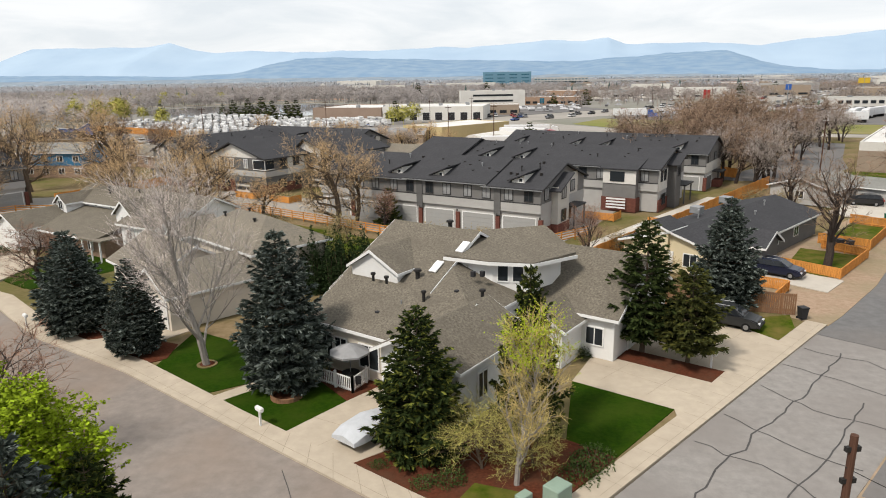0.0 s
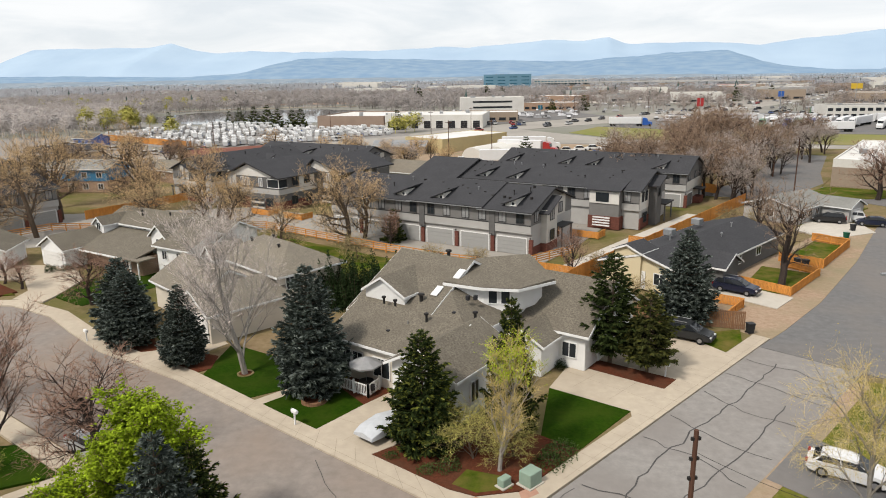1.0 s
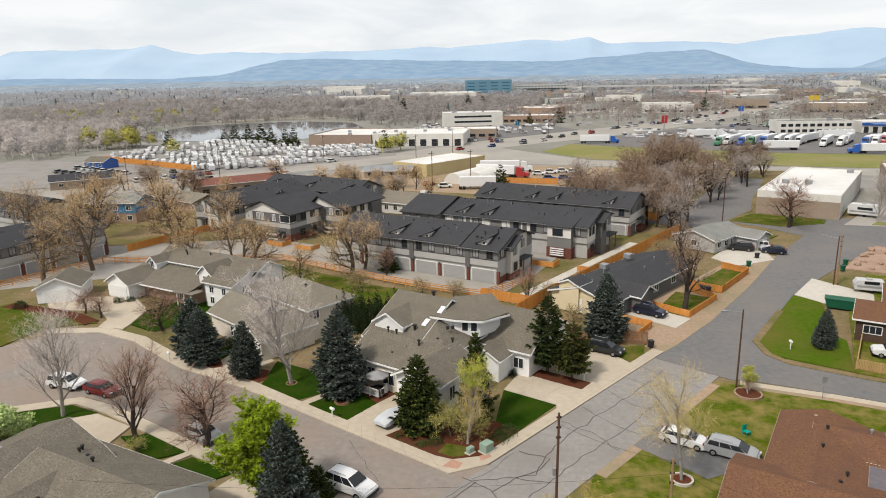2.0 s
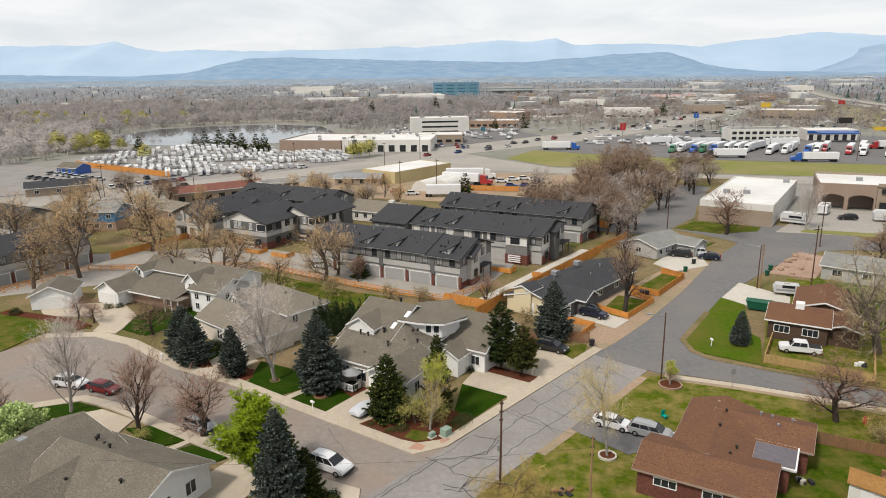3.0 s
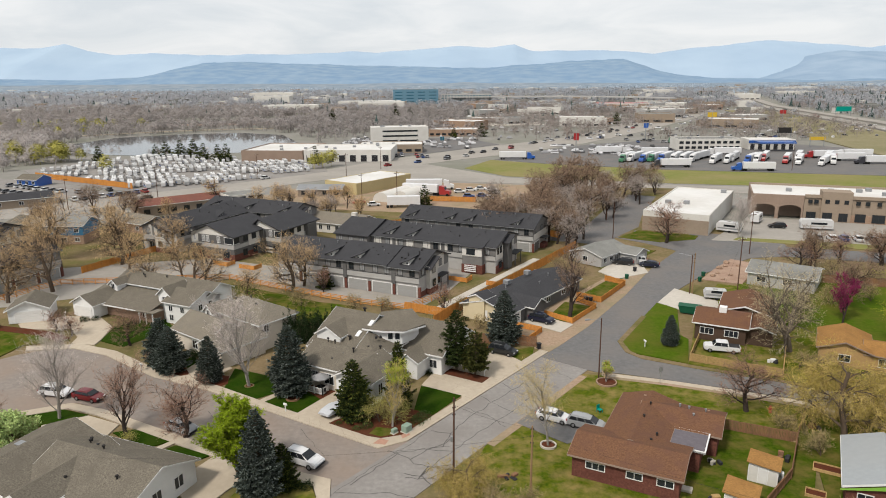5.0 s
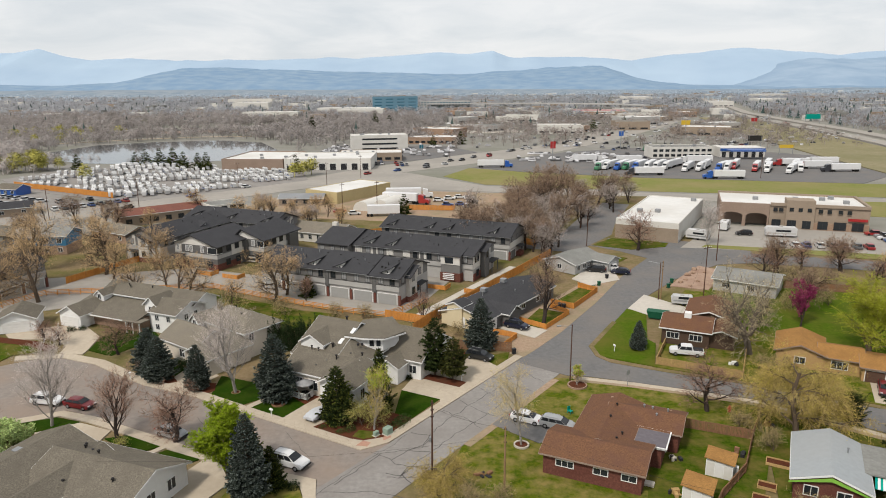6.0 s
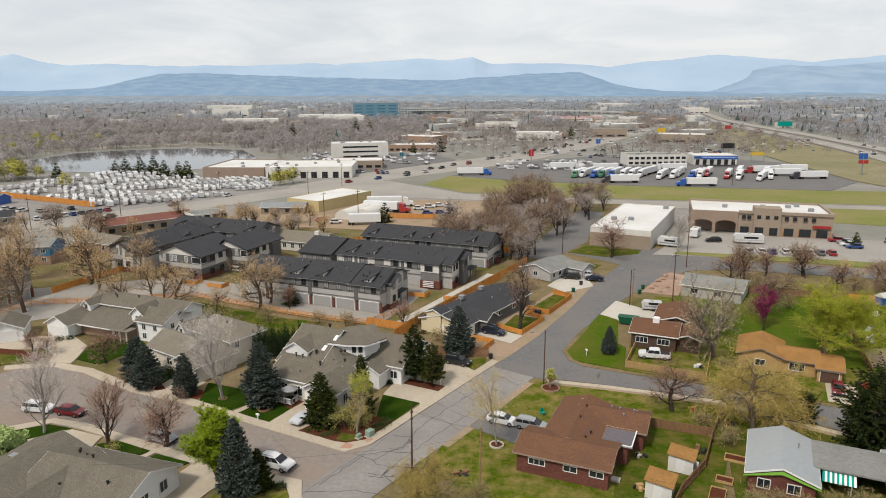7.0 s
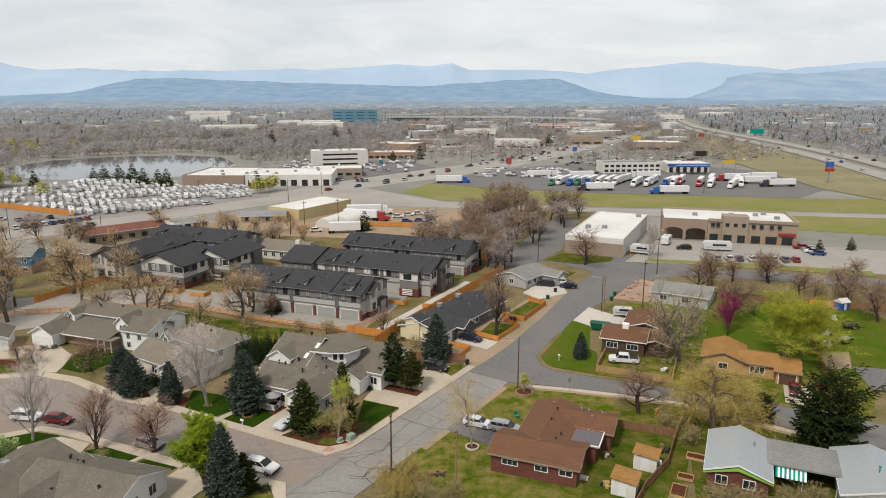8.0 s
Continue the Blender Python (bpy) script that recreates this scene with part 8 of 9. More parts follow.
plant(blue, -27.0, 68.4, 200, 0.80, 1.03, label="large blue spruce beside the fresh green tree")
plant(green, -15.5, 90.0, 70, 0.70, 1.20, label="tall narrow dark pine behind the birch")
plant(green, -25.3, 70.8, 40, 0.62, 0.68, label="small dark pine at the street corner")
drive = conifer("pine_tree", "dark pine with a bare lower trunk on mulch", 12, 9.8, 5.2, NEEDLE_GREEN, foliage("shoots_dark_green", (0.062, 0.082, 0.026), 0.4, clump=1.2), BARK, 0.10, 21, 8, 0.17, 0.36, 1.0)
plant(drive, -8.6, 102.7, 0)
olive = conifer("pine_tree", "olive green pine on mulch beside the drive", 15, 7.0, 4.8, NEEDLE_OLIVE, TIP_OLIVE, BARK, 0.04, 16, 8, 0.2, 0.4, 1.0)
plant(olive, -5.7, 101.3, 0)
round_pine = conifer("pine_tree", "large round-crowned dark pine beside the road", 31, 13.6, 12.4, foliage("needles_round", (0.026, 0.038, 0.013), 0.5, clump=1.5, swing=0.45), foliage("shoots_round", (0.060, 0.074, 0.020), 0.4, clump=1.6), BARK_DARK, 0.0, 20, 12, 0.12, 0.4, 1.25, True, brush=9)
plant(round_pine, 53.6, 80.6, 0, 0.74, 0.86)
plant(round_pine, 48.6, 89.6, 80, 0.42, 0.36, label="low dark juniper beside the road")
plant(round_pine, 45.4, 91.2, 140, 0.35, 0.30, label="low dark juniper beside the road")

silver = bare_tree("bare_tree", "leafless pale grey maple with fine upright twigs", 5, 14.6, BARK_GREY, TWIG_GREY, (13, 7, 6), 10, 0.52, 0.15, 0.10, 0.54, 0.2, 0.9, 0.009, 0.13, wide=9.0)
plant(silver, -38.2, 95.2, 0, 1.05, 1.13)
plant(silver, -59.8, 84.0, 120, 0.85, 0.92, label="slim leafless pale tree on a round lawn")
plant(silver, 62, 193, 200, 0.8)
vase = bare_tree("bare_tree", "leafless vase-shaped tree with grey-brown twigs", 9, 11.5, BARK_DARK, TWIG_RED, (10, 7, 6), 12, 0.45, 0.1, 0.08, 0.62, 0.28, 0.8, 0.012, 0.16, wide=8.5)
plant(vase, -49.0, 81.0, 0, 0.95)
plant(vase, -72.5, 78.0, 90, 0.75, label="leafless reddish tree at the end of the street")
plant(vase, -12.4, 127.2, 30, 0.62, label="small leafless reddish tree beside the fence")
plant(vase, -66.0, 79.5, 200, 0.7)
brown = bare_tree("bare_tree", "small leafless brown street tree", 14, 8.6, BARK_DARK, TWIG_RED, (9, 7, 6), 12, 0.85, 0.08, 0.2, 0.58, 0.26, 0.65, 0.012, 0.24, wide=8.8)
plant(brown, -41.0, 80.5, 0)
plant(brown, 30.5, 92.1, 70, 1.05, label="crooked leafless brown tree in the side yard")
plant(brown, -63.7, 108.9, 140, 0.82, label="round leafless tree on a green lawn")
plant(brown, -80.6, 114.4, 10, 0.5, label="little leafless tree in a gravel strip")
plant(brown, -76.7, 112.9, 60, 0.5, label="little leafless tree in a gravel strip")
plant(brown, 41.5, 186.5, 0, 1.4, label="bare spreading street tree at the junction")
for x, y, s in ((65.2, 161.7, 0.9), (76.4, 167.5, 0.95), (85.7, 167.1, 1.0), (88.5, 156, 0.8), (100, 160, 0.8), (112, 172, 0.7)):
    plant(brown, x, y, x * 9, s, label="bare roadside tree near the parking place")
dark = bare_tree("bare_tree", "old leafless tree with dark heavy limbs", 21, 12.8, BARK_DARK, TWIG_BROWN, (8, 6, 6), 10, 0.8, 0.1, 0.2, 0.62, 0.42, 0.8, 0.016, 0.3, wide=10.5)
plant(dark, 10.7, 127.4, 0)
plant(dark, 14.2, 152.5, 120, 0.75)
cotton = bare_tree("bare_tree", "tall cottonwood with tan buds on bare limbs", 27, 15.0, BARK, TWIG_TAN, (10, 8, 7), 9, 0.78, 0.06, 0.16, 0.6, 0.46, 0.9, 0.014, 0.28, wide=12.5)
cotton_far = bare_tree("bare_tree", "bare tan tree with open limbs", 28, 15.0, BARK_DARK, TWIG_TAN, (9, 7, 5), 12, 0.8, 0.06, 0.12, 0.6, 0.40, 1.0, 0.024, 0.28, wide=12.5)
brown_far = bare_tree("bare_tree", "bare brown tree with open limbs", 29, 8.6, BARK_DARK, TWIG_BROWN, (9, 7, 5), 12, 0.85, 0.08, 0.16, 0.6, 0.22, 0.7, 0.018, 0.24, wide=8.6)
dark_far = bare_tree("bare_tree", "bare grey tree with dark limbs", 30, 12.8, BARK_DARK, foliage("twigs_grey_brown", (0.38, 0.325, 0.29), 0.35), (9, 7, 5), 12, 0.8, 0.1, 0.14, 0.6, 0.36, 0.9, 0.02, 0.3, wide=11.0)
for x, y, s, r in ((-96.1, 136.6, 1.15, 40), (-102.9, 149.8, 1.05, 80), (-93.0, 158.2, 1.1, 130), (-82.9, 163.2, 0.8, 170), (-87.8, 152.1, 0.7, 210), (-62.6, 136.5, 0.7, 250), (-72.3, 146.6, 0.6, 20), (-67.4, 142.5, 0.62, 300), (-72.2, 134.3, 0.66, 60), (-45.1, 139.0, 0.85, 100), (-44.0, 143.5, 0.7, 150), (-52, 131, 0.55, 190), (-100.5, 129, 0.85, 230), (-112, 160, 1.0, 310), (-118, 148, 1.0, 10)):
    plant(cotton, x, y, r, s)
for x, y, s in ((-99.7, 233, 0.72), (-85.1, 226, 0.85), (-72.4, 229, 0.85), (-60.3, 236, 0.75), (-54.3, 231, 0.8), (-80, 235, 0.8), (-66, 222, 0.62)):
    plant(cotton_far, x, y, x * 13, s, label="bare tan trees behind the townhouses")
rng = random.Random(40)
for i in range(62):
    k = rng.random()
    x, y = rng.uniform(-12, 18) + 40 * k ** 1.2, 186 + 86 * k + rng.uniform(-10, 10)
    if x > 26 and y < 214:
        x -= 14
    plant((dark_far, brown_far, dark_far)[i % 3], x, y, rng.uniform(0, 360), rng.uniform(0.7, 1.0) * (1.5 if i % 3 == 1 else 0.95), label="bare brown tree in the wooded lot")
for x, y, s in ((20.2, 189.4, 1.0), (10.8, 186.1, 0.9), (-4.7, 226, 1.0), (14.5, 178.5, 0.7)):
    plant(dark_far, x, y, x * 40, s, label="old bare tree with dark heavy limbs")
for i in range(20):
    x, y = rng.uniform(-150, -92), rng.uniform(118, 226)
    if y < 150 and x > -118:
        y += 40
    plant(cotton_far if i % 3 else brown_far, x, y, rng.uniform(0, 360), rng.uniform(0.5, 0.8) * (1 if i % 3 else 1.5), label="bare tan tree near the main road")
for i in range(16):
    x, y = rng.uniform(60, 150), rng.uniform(128, 172)
    plant(brown_far if i % 2 else cotton_far, x, y, rng.uniform(0, 360), rng.uniform(0.5, 0.7) * (1.6 if i % 2 else 1), label="bare tree in the far yards")
for i in range(18):
    plant(cotton_far if i % 2 else dark_far, rng.uniform(-80, -46), rng.uniform(206, 240), rng.uniform(0, 360), rng.uniform(0.55, 0.8), label="bare tan tree behind the townhouses")
plant(vase, -38.7, 139.6, 0, 0.55, label="pale leafless shrub tree beside the fence")
willow = bare_tree("willow_tree", "tall willow with thin golden hanging twigs", 33, 13.4, BARK_GREY, foliage("twigs_straw_gold", (0.50, 0.40, 0.21), 0.3), (9, 7, 6), 12, 0.55, 0.0, 0.22, 0.55, 0.24, 1.0, 0.009, 0.22, 0.04, 0.35, 3, foliage("buds_gold", (0.46, 0.37, 0.10), 0.35), wide=8.4)
plant(willow, 3.9, 81.6, 0)

weep = bare_tree("willow_tree", "broad willow with olive-yellow hanging twigs", 36, 12.0, BARK, foliage("twigs_gold", (0.36, 0.27, 0.10), 0.35), (11, 8, 7), 22, 0.9, -0.16, 0.15, 0.6, 0.34, 1.3, 0.014, 0.24, 0.05, 0.6, 3, LEAF_OLIVE, wide=13)
plant(weep, 39.8, 85.4, 0, 1.18, 1.05)
plant(weep, -4.6, 69.8, 100, 0.50, 0.48, label="olive-yellow shrubby tree at the street corner")
birch = bare_tree("birch_tree", "birch with a lime-leaved top above bare straw-coloured boughs", 39, 9.4, BARK_GREY, foliage("twigs_straw_lime", (0.42, 0.33, 0.13), 0.3), (14, 6, 5), 7, 0.56, 0.16, 0.06, 0.46, 0.12, 0.7, 0.011, 0.2, 0.036, 0.55, 6, LEAF_LIME, wide=5.4, leaf_from=0.6)
lime = bare_tree("birch_tree", "tree with lime spring leaves on pale boughs", 39, 9.4, BARK_GREY, TWIG_TAN, (16, 7, 6), 8, 0.5, 0.18, 0.10, 0.42, 0.12, 0.6, 0.011, 0.18, 0.032, 0.6, 8, LEAF_LIME, wide=4.8, leaf_from=0.42)
plant(birch, -15.6, 84.8, 0, 0.9, 1.0)
plant(lime, 13.4, 99.6, 50, 0.5, 0.36, label="slim lime-leaved shrub in a round planter")
plant(lime, -18.9, 100.3, 90, 0.86, 1.2, label="tall tree in lime spring leaf behind the roof")
bush = bare_tree("shrub_tree", "bare tan shrub with many arching twigs", 44, 4.4, BARK, foliage("twigs_straw", (0.36, 0.33, 0.10), 0.35), (12, 7, 5), 8, 0.7, 0.02, 0.02, 0.75, 0.1, 0.6, 0.011, 0.2, wide=6)
plant(bush, -17.4, 85.9, 0, 0.95)
plant(bush, -14.9, 86.6, 90, 0.8)
plant(bush, -47.0, 78.6, 30, 0.45, label="low grey leafless shrub in the lawn")
fresh = bare_tree("maple_tree", "tree in fresh light green leaf", 47, 10.8, BARK, TWIG_BROWN, (16, 8, 6), 8, 0.5, 0.2, 0.04, 0.5, 0.2, 0.5, 0.012, 0.18, 0.065, 0.95, 14, LEAF_GREEN, wide=6.2)
plant(fresh, -30.9, 72.4, 0, 1.08, 0.95)
big_green = bare_tree("maple_tree", "wide brushy tree in yellow-green spring leaf", 51, 15.0, BARK, foliage("twigs_lime", (0.30, 0.29, 0.05), 0.35), (13, 9, 7), 15, 0.62, 0.06, 0.06, 0.6, 0.34, 1.1, 0.018, 0.24, 0.06, 0.9, 6, foliage("leaves_spring", (0.27, 0.30, 0.022), 0.4, clump=2.5, swing=0.35), wide=17.5)
plant(big_green, 64.0, 113.6, 0, 1.0, 0.95)
cream = bare_tree("bare_tree", "huge old cottonwood with cream twigs and gnarled limbs", 29, 18.0, mat("bark_grey_brown", (0.15, 0.122, 0.098), 0.35, 3.0, 0.95, bump=0.5, stretch=(3, 3, 0.6)), foliage("twigs_cream", (0.50, 0.42, 0.27), 0.3), (9, 8, 6), 13, 0.95, 0.04, 0.10, 0.62, 0.75, 0.9, 0.016, 0.42, wide=15)
plant(cream, 44.2, 113.4, 0)
plant(cream, 47.5, 122, 200, 0.75)
pink = bare_tree("crabapple_tree", "crabapple in magenta blossom", 55, 9.8, BARK_DARK, TWIG_BROWN, (10, 7, 6), 7, 0.6, 0.1, 0.1, 0.52, 0.2, 0.45, 0.012, 0.26, 0.075, 0.8, 7, LEAF_PINK, wide=7.4)
plant(pink, 58.4, 126.5, 0, 0.95)
pale = bare_tree("shrub_tree", "round tree in pale green leaf", 58, 5.4, BARK, TWIG_TAN, (10, 7, 6), 8, 0.8, 0.05, 0.06, 0.6, 0.12, 0.4, 0.01, 0.2, 0.13, 1.0, 4, LEAF_PALE, wide=6.5)
plant(pale, -60.2, 76.5, 0, 0.95)
hedge = shrub("arborvitae", "dark upright arborvitae in a hedge", 3, 1.5, 3.4, LEAF_HEDGE, 1500, 0.065, True)
for i in range(26):
    plant(hedge, -39.0 + (i % 13) * 0.8 + 0.2 * (i % 3), 111.6 + (i // 13) * 1.5 + (i % 13) * 0.12, i * 40, 1.15 + 0.15 * ((i * 7) % 3), group="arborvitae hedge")
low = shrub("shrub", "low dark evergreen shrub", 6, 1.5, 0.9, LEAF_HEDGE, 800, 0.05)
for x, y, s in ((-13.6, 101.4, 1.0), (-12.6, 101.0, 0.9), (-12.0, 102.0, 1.1), (-46.8, 103.0, 1.6), (-49.4, 103.4, 1.9), (-51.0, 104.8, 1.5), (-24.2, 71.2, 1.1), (-22.8, 71.0, 1.2), (-26.4, 72.4, 1.2), (-78.5, 119.6, 1.3), (-76.8, 120.4, 1.1), (-92.8, 115, 1.6), (-8.4, 124.6, 0.9), (-19.6, 86.0, 0.9), (44.5, 100, 1.5), (46, 99, 1.3)):
    plant(low, x, y, x * 20, s)
mid = shrub("shrub", "low green ground shrub in the mulch", 7, 1.6, 0.6, foliage("leaves_ground", (0.045, 0.07, 0.02), 0.5), 700, 0.045)
for x, y, s in ((-20.0, 84.0, 1.0), (-18.8, 84.6, 1.3), (-12.6, 86.2, 1.5), (-12.0, 87.6, 1.6), (-22.6, 85.2, 0.8)):
    plant(mid, x, y, x * 20, s)
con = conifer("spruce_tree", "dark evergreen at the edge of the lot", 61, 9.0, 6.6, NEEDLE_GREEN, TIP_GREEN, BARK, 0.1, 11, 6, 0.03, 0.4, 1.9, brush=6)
for x, y, s in ((-194, 384, 1.0), (-183, 379, 1.1), (-173, 374, 1.2), (-165, 369, 1.0), (-154, 362, 1.0), (-149, 361, 1.05), (-200, 384, 0.8), (-222, 363, 0.9), (-98, 352, 1.0), (-162, 650, 1.5), (-112, 716, 1.5), (-95, 700, 1.4), (-17, 511, 1.1), (-36, 490, 0.9), (-28.6, 238, 0.8), (-39, 142.5, 0.55), (117, 200, 0.5), (130, 205, 0.45), (100, 640, 1.2), (140, 700, 1.2)):
    plant(con, x, y, x * 3, s)

# ---- fences ----
BOARDS = {}


def board_mesh(w, h, t, material):
    key = (w, h, t, material.name)
    if key not in BOARDS:
        o = finish("board", one(box, -w / 2, w / 2, -t / 2, t / 2, 0.05, h), material, None)
        BOARDS[key] = o.data
        bpy.data.objects.remove(o)
    return BOARDS[key]


def fence(label, pts, h, material, board=0.0, rails=2, post=2.4, base=0.08, group=""):
    """Posts, rails and, where board is given, boards of that width side by side."""
    x0, y0 = pts[0]
    e = thing("fence", label, "fence", at(x0, y0, base), group)
    for (ax, ay), (bx, by) in zip(pts, pts[1:]):
        ax, ay, bx, by = ax - x0, ay - y0, bx - x0, by - y0
        d = math.dist((ax, ay), (bx, by))
        rot = Matrix.Rotation(math.atan2(by - ay, bx - ax), 4, "Z")
        m = Matrix.Translation((ax, ay, 0)) @ rot
        for i in range(rails):
            z = h * (0.18 + 0.7 * i / max(1, rails - 1))
            b = part("rail", one(box, 0, d, 0.03, 0.09, z, z + 0.12), material, e)
            b.matrix_basis = m
        for i in range(int(d / post) + 1):
            b = new("post", board_mesh(0.12, h + 0.08, 0.12, material))
            b.parent = e
            b.matrix_basis = m @ Matrix.Translation((min(i * post, d), 0.06, -0.1))
        if board:
            bm = bmesh.new()
            n = int(d / board)
            for i in range(n):
                dz = 0.03 * math.sin(i * 12.9)
                box(bm, i * d / n + 0.012, (i + 1) * d / n - 0.012, -0.02 + 0.008 * (i % 2), 0.02, 0.03, h + dz)
            b = part("board_run", bm, material, e)
            b.matrix_basis = m
            tagged(b, kind="stuff")
    return e


fence("cedar rail fence along the court", [(-105.2, 123.7), (-97.2, 141.0), (-62, 147.2), (-38.2, 135.6), (-29.3, 131.9), (-20.2, 129.2), (-12.6, 138.4)], 1.3, FENCE_CEDAR, 0, 4, 2.4)
fence("orange cedar board fence behind the dark-roofed house", [(-13.8, 120.8), (-11.6, 125.8), (0.6, 148.2), (10.7, 167.2), (17, 179)], 2.05, FENCE_CEDAR, 0.15)
fence("orange cedar board fence", [(-20.2, 129.2), (-11.6, 125.8)], 1.7, FENCE_CEDAR, 0.15)
fence("orange cedar board fence round a front yard", [(5.6, 128.3), (10.9, 124.0), (16.2, 132.6), (12.8, 136.4)], 1.0, FENCE_CEDAR, 0.15)
fence("orange cedar board fence round the next yard", [(13.2, 138.9), (17.6, 136.0), (24.2, 147.6), (20.4, 151)], 1.2, FENCE_CEDAR, 0.15)
fence("cedar picket fence beside the drive", [(0.9, 121.3), (5.1, 119.3), (2.6, 114.6), (1.2, 115.4)], 1.0, FENCE_CEDAR, 0.15)
fence("weathered grey board fence", [(-6.0, 113.6), (0.6, 113.0), (4.0, 112.6)], 1.8, FENCE_GREY, 0.15)
fence("pale pine board fence round the side yard", [(31.0, 117.0), (27.4, 108.4), (39.4, 103.2), (43.4, 112.6)], 1.3, FENCE_PALE, 0.15)
fence("weathered brown board fence between the yards", [(26.0, 87.2), (33.8, 84.4), (30.0, 76.5), (25.4, 70.9), (21, 63.5)], 1.4, FENCE_GREY, 0.16)
fence("brown rail gate section", [(33.8, 84.4), (38.0, 92.0)], 1.1, FENCE_GREY, 0.0, 3)
fence("weathered board fence beside the yard", [(67.5, 105.5), (73.5, 121.5), (79, 137)], 1.5, FENCE_GREY, 0.16)
fence("dark board fence across the far yards", [(66, 152), (86, 147), (110, 139)], 1.8, FENCE_GREY, 0.18)
fence("cedar board fence across the far yards", [(86, 146.6), (120, 137)], 1.6, FENCE_CEDAR, 0.18)
fence("orange board fence round the sales lot", [(-214, 299.5), (-151, 268.8)], 2.3, FENCE_CEDAR, 0.3)
fence("orange board fence across the works yard", [(-27.7, 245.6), (-10.9, 244.2)], 1.8, FENCE_CEDAR, 0.2)
fence("orange board fence by the old house", [(-44, 192), (-38, 203), (-28, 208)], 1.6, FENCE_CEDAR, 0.2)
fence("weathered fence by the townhouse court", [(-98, 150), (-88, 178), (-76, 186)], 1.6, FENCE_CEDAR, 0.2)
fence("cedar fence behind the wooded lot", [(-30, 214), (-2, 206), (14, 190)], 1.8, FENCE_CEDAR, 0.2)
for a in (0.0, 9.0, -49.0, -57.0, -26):
    x, y = town(a, 13.5 if a in (0.0, 9.0) else 2.5)
    fence("low cedar patio fence at the townhouses", [(x, y), (x + 4.2, y - 1.7), (x + 5.2, y + 0.8)], 1.0, FENCE_CEDAR, 0.2, group="townhouse patio fences")

# ---- poles, lamps and wires ----
def utility_pole(x, y, h, material, label, arm=True, rz=0, lean=0.0):
    e = thing("utility_pole", label, "utility pole", at(x, y, 0, rz) @ Matrix.Rotation(lean, 4, "Y"))
    part("post", one(tube, (0, 0, -0.5), (0, 0, h), 0.13, 0.085, 10), material, e)
    if arm:
        part("crossarm", one(box, -1.1, 1.1, -0.06, 0.06, h - 0.7, h - 0.56), material, e)
        for a in (-1.0, -0.4, 0.4, 1.0):
            part("insulator", one(tube, (a, 0, h - 0.56), (a, 0, h - 0.36), 0.05, 0.035, 6), TRIM_WHITE, e)
    else:
        for z in (h - 0.4, h - 1.2, h - 2.0):
            part("bracket", one(box, -0.18, 0.18, -0.05, 0.05, z, z + 0.12), IRON, e)
    return e


def wire(p, q, sag, r=0.012):
    n = 14
    pts = [Vector(p).lerp(Vector(q), i / n) - Vector((0, 0, sag * 4 * (i / n) * (1 - i / n))) for i in range(n + 1)]
    g = Geo()
    g.tube(pts, [r] * (n + 1), 4)
    tagged(g.part("overhead_wire", IRON, None), "thin dark overhead wire between poles", "wire", "overhead wires")


p = utility_pole(-6.8, 71.0, 11.4, POLE_WOOD, "dark wooden utility pole at the street corner", False, 20, 0.01)
part("cable_box", soft_box(-0.35, -0.12, -0.12, 0.12, 6.4, 7.0), STEEL, p)
utility_pole(1.4, 71.5, 8.2, POLE_TAN, "tan wooden utility pole in the yard", False)
utility_pole(45.7, 143.1, 12.0, POLE_WOOD, "wooden utility pole beside the street", True, 30)
utility_pole(36.8, 143.0, 8.5, POLE_TAN, "wooden street pole with a lamp", False)
utility_pole(59.2, 176.0, 10.5, POLE_WOOD, "wooden utility pole at the junction", True, 30)
for x, y, h in ((28.3, 191, 11), (-49, 231, 12), (-37.8, 236, 12), (-130.8, 250, 11), (-110, 300, 11), (-60, 330, 11), (-20, 402, 11), (20, 460, 11), (62, 528, 11), (-70, 300, 11), (-150, 225, 11), (130, 330, 12), (30, 215, 11)):
    utility_pole(x, y, h, POLE_WOOD, "wooden utility pole in the distance", True, 50)
wire((-6.8, 71.0, 10.6), (1.4, 71.5, 8.0), 0.4)
wire((1.4, 71.5, 8.0), (5.8, 75.6, 3.0), 0.3)
wire((1.4, 71.5, 7.6), (30, 58, 7.5), 0.8)
wire((1.4, 71.5, 7.0), (-40, 62, 8.5), 1.0)
wire((45.7, 143.1, 11.6), (59.2, 176.0, 10.2), 0.6)
wire((45.7, 143.1, 11.6), (34.6, 122, 3.6), 0.5)


def street_lamp(x, y, h, rz, label):
    e = thing("street_lamp", label, "street lamp", at(x, y, 0, rz))
    part("post", one(tube, (0, 0, -0.3), (0, 0, h), 0.11, 0.08, 8), POLE_WOOD, e)
    part("arm", one(tube, (0, 0, h - 0.3), (-1.9, 0, h - 0.05), 0.035, 0.03, 6), STEEL, e)
    part("lamp_head", soft_box(-2.5, -1.8, -0.14, 0.14, h - 0.14, h + 0.04), STEEL, e)
    return e


street_lamp(12.5, 101.2, 9.4, 15, "street lamp on a dark pole at the junction")
street_lamp(36.2, 142.6, 8.3, -20, "street lamp arm over the street")


def mailbox(x, y, rz, label):
    e = thing("mailbox", label, "mailbox", at(x, y, 0.1, rz), "kerbside mailboxes")
    part("post", one(box, -0.05, 0.05, -0.05, 0.05, 0, 1.0), TRIM_WHITE, e)
    part("box", soft_box(-0.12, 0.12, -0.32, 0.32, 0.92, 1.2, 0.05, 2), TRIM_WHITE, e)


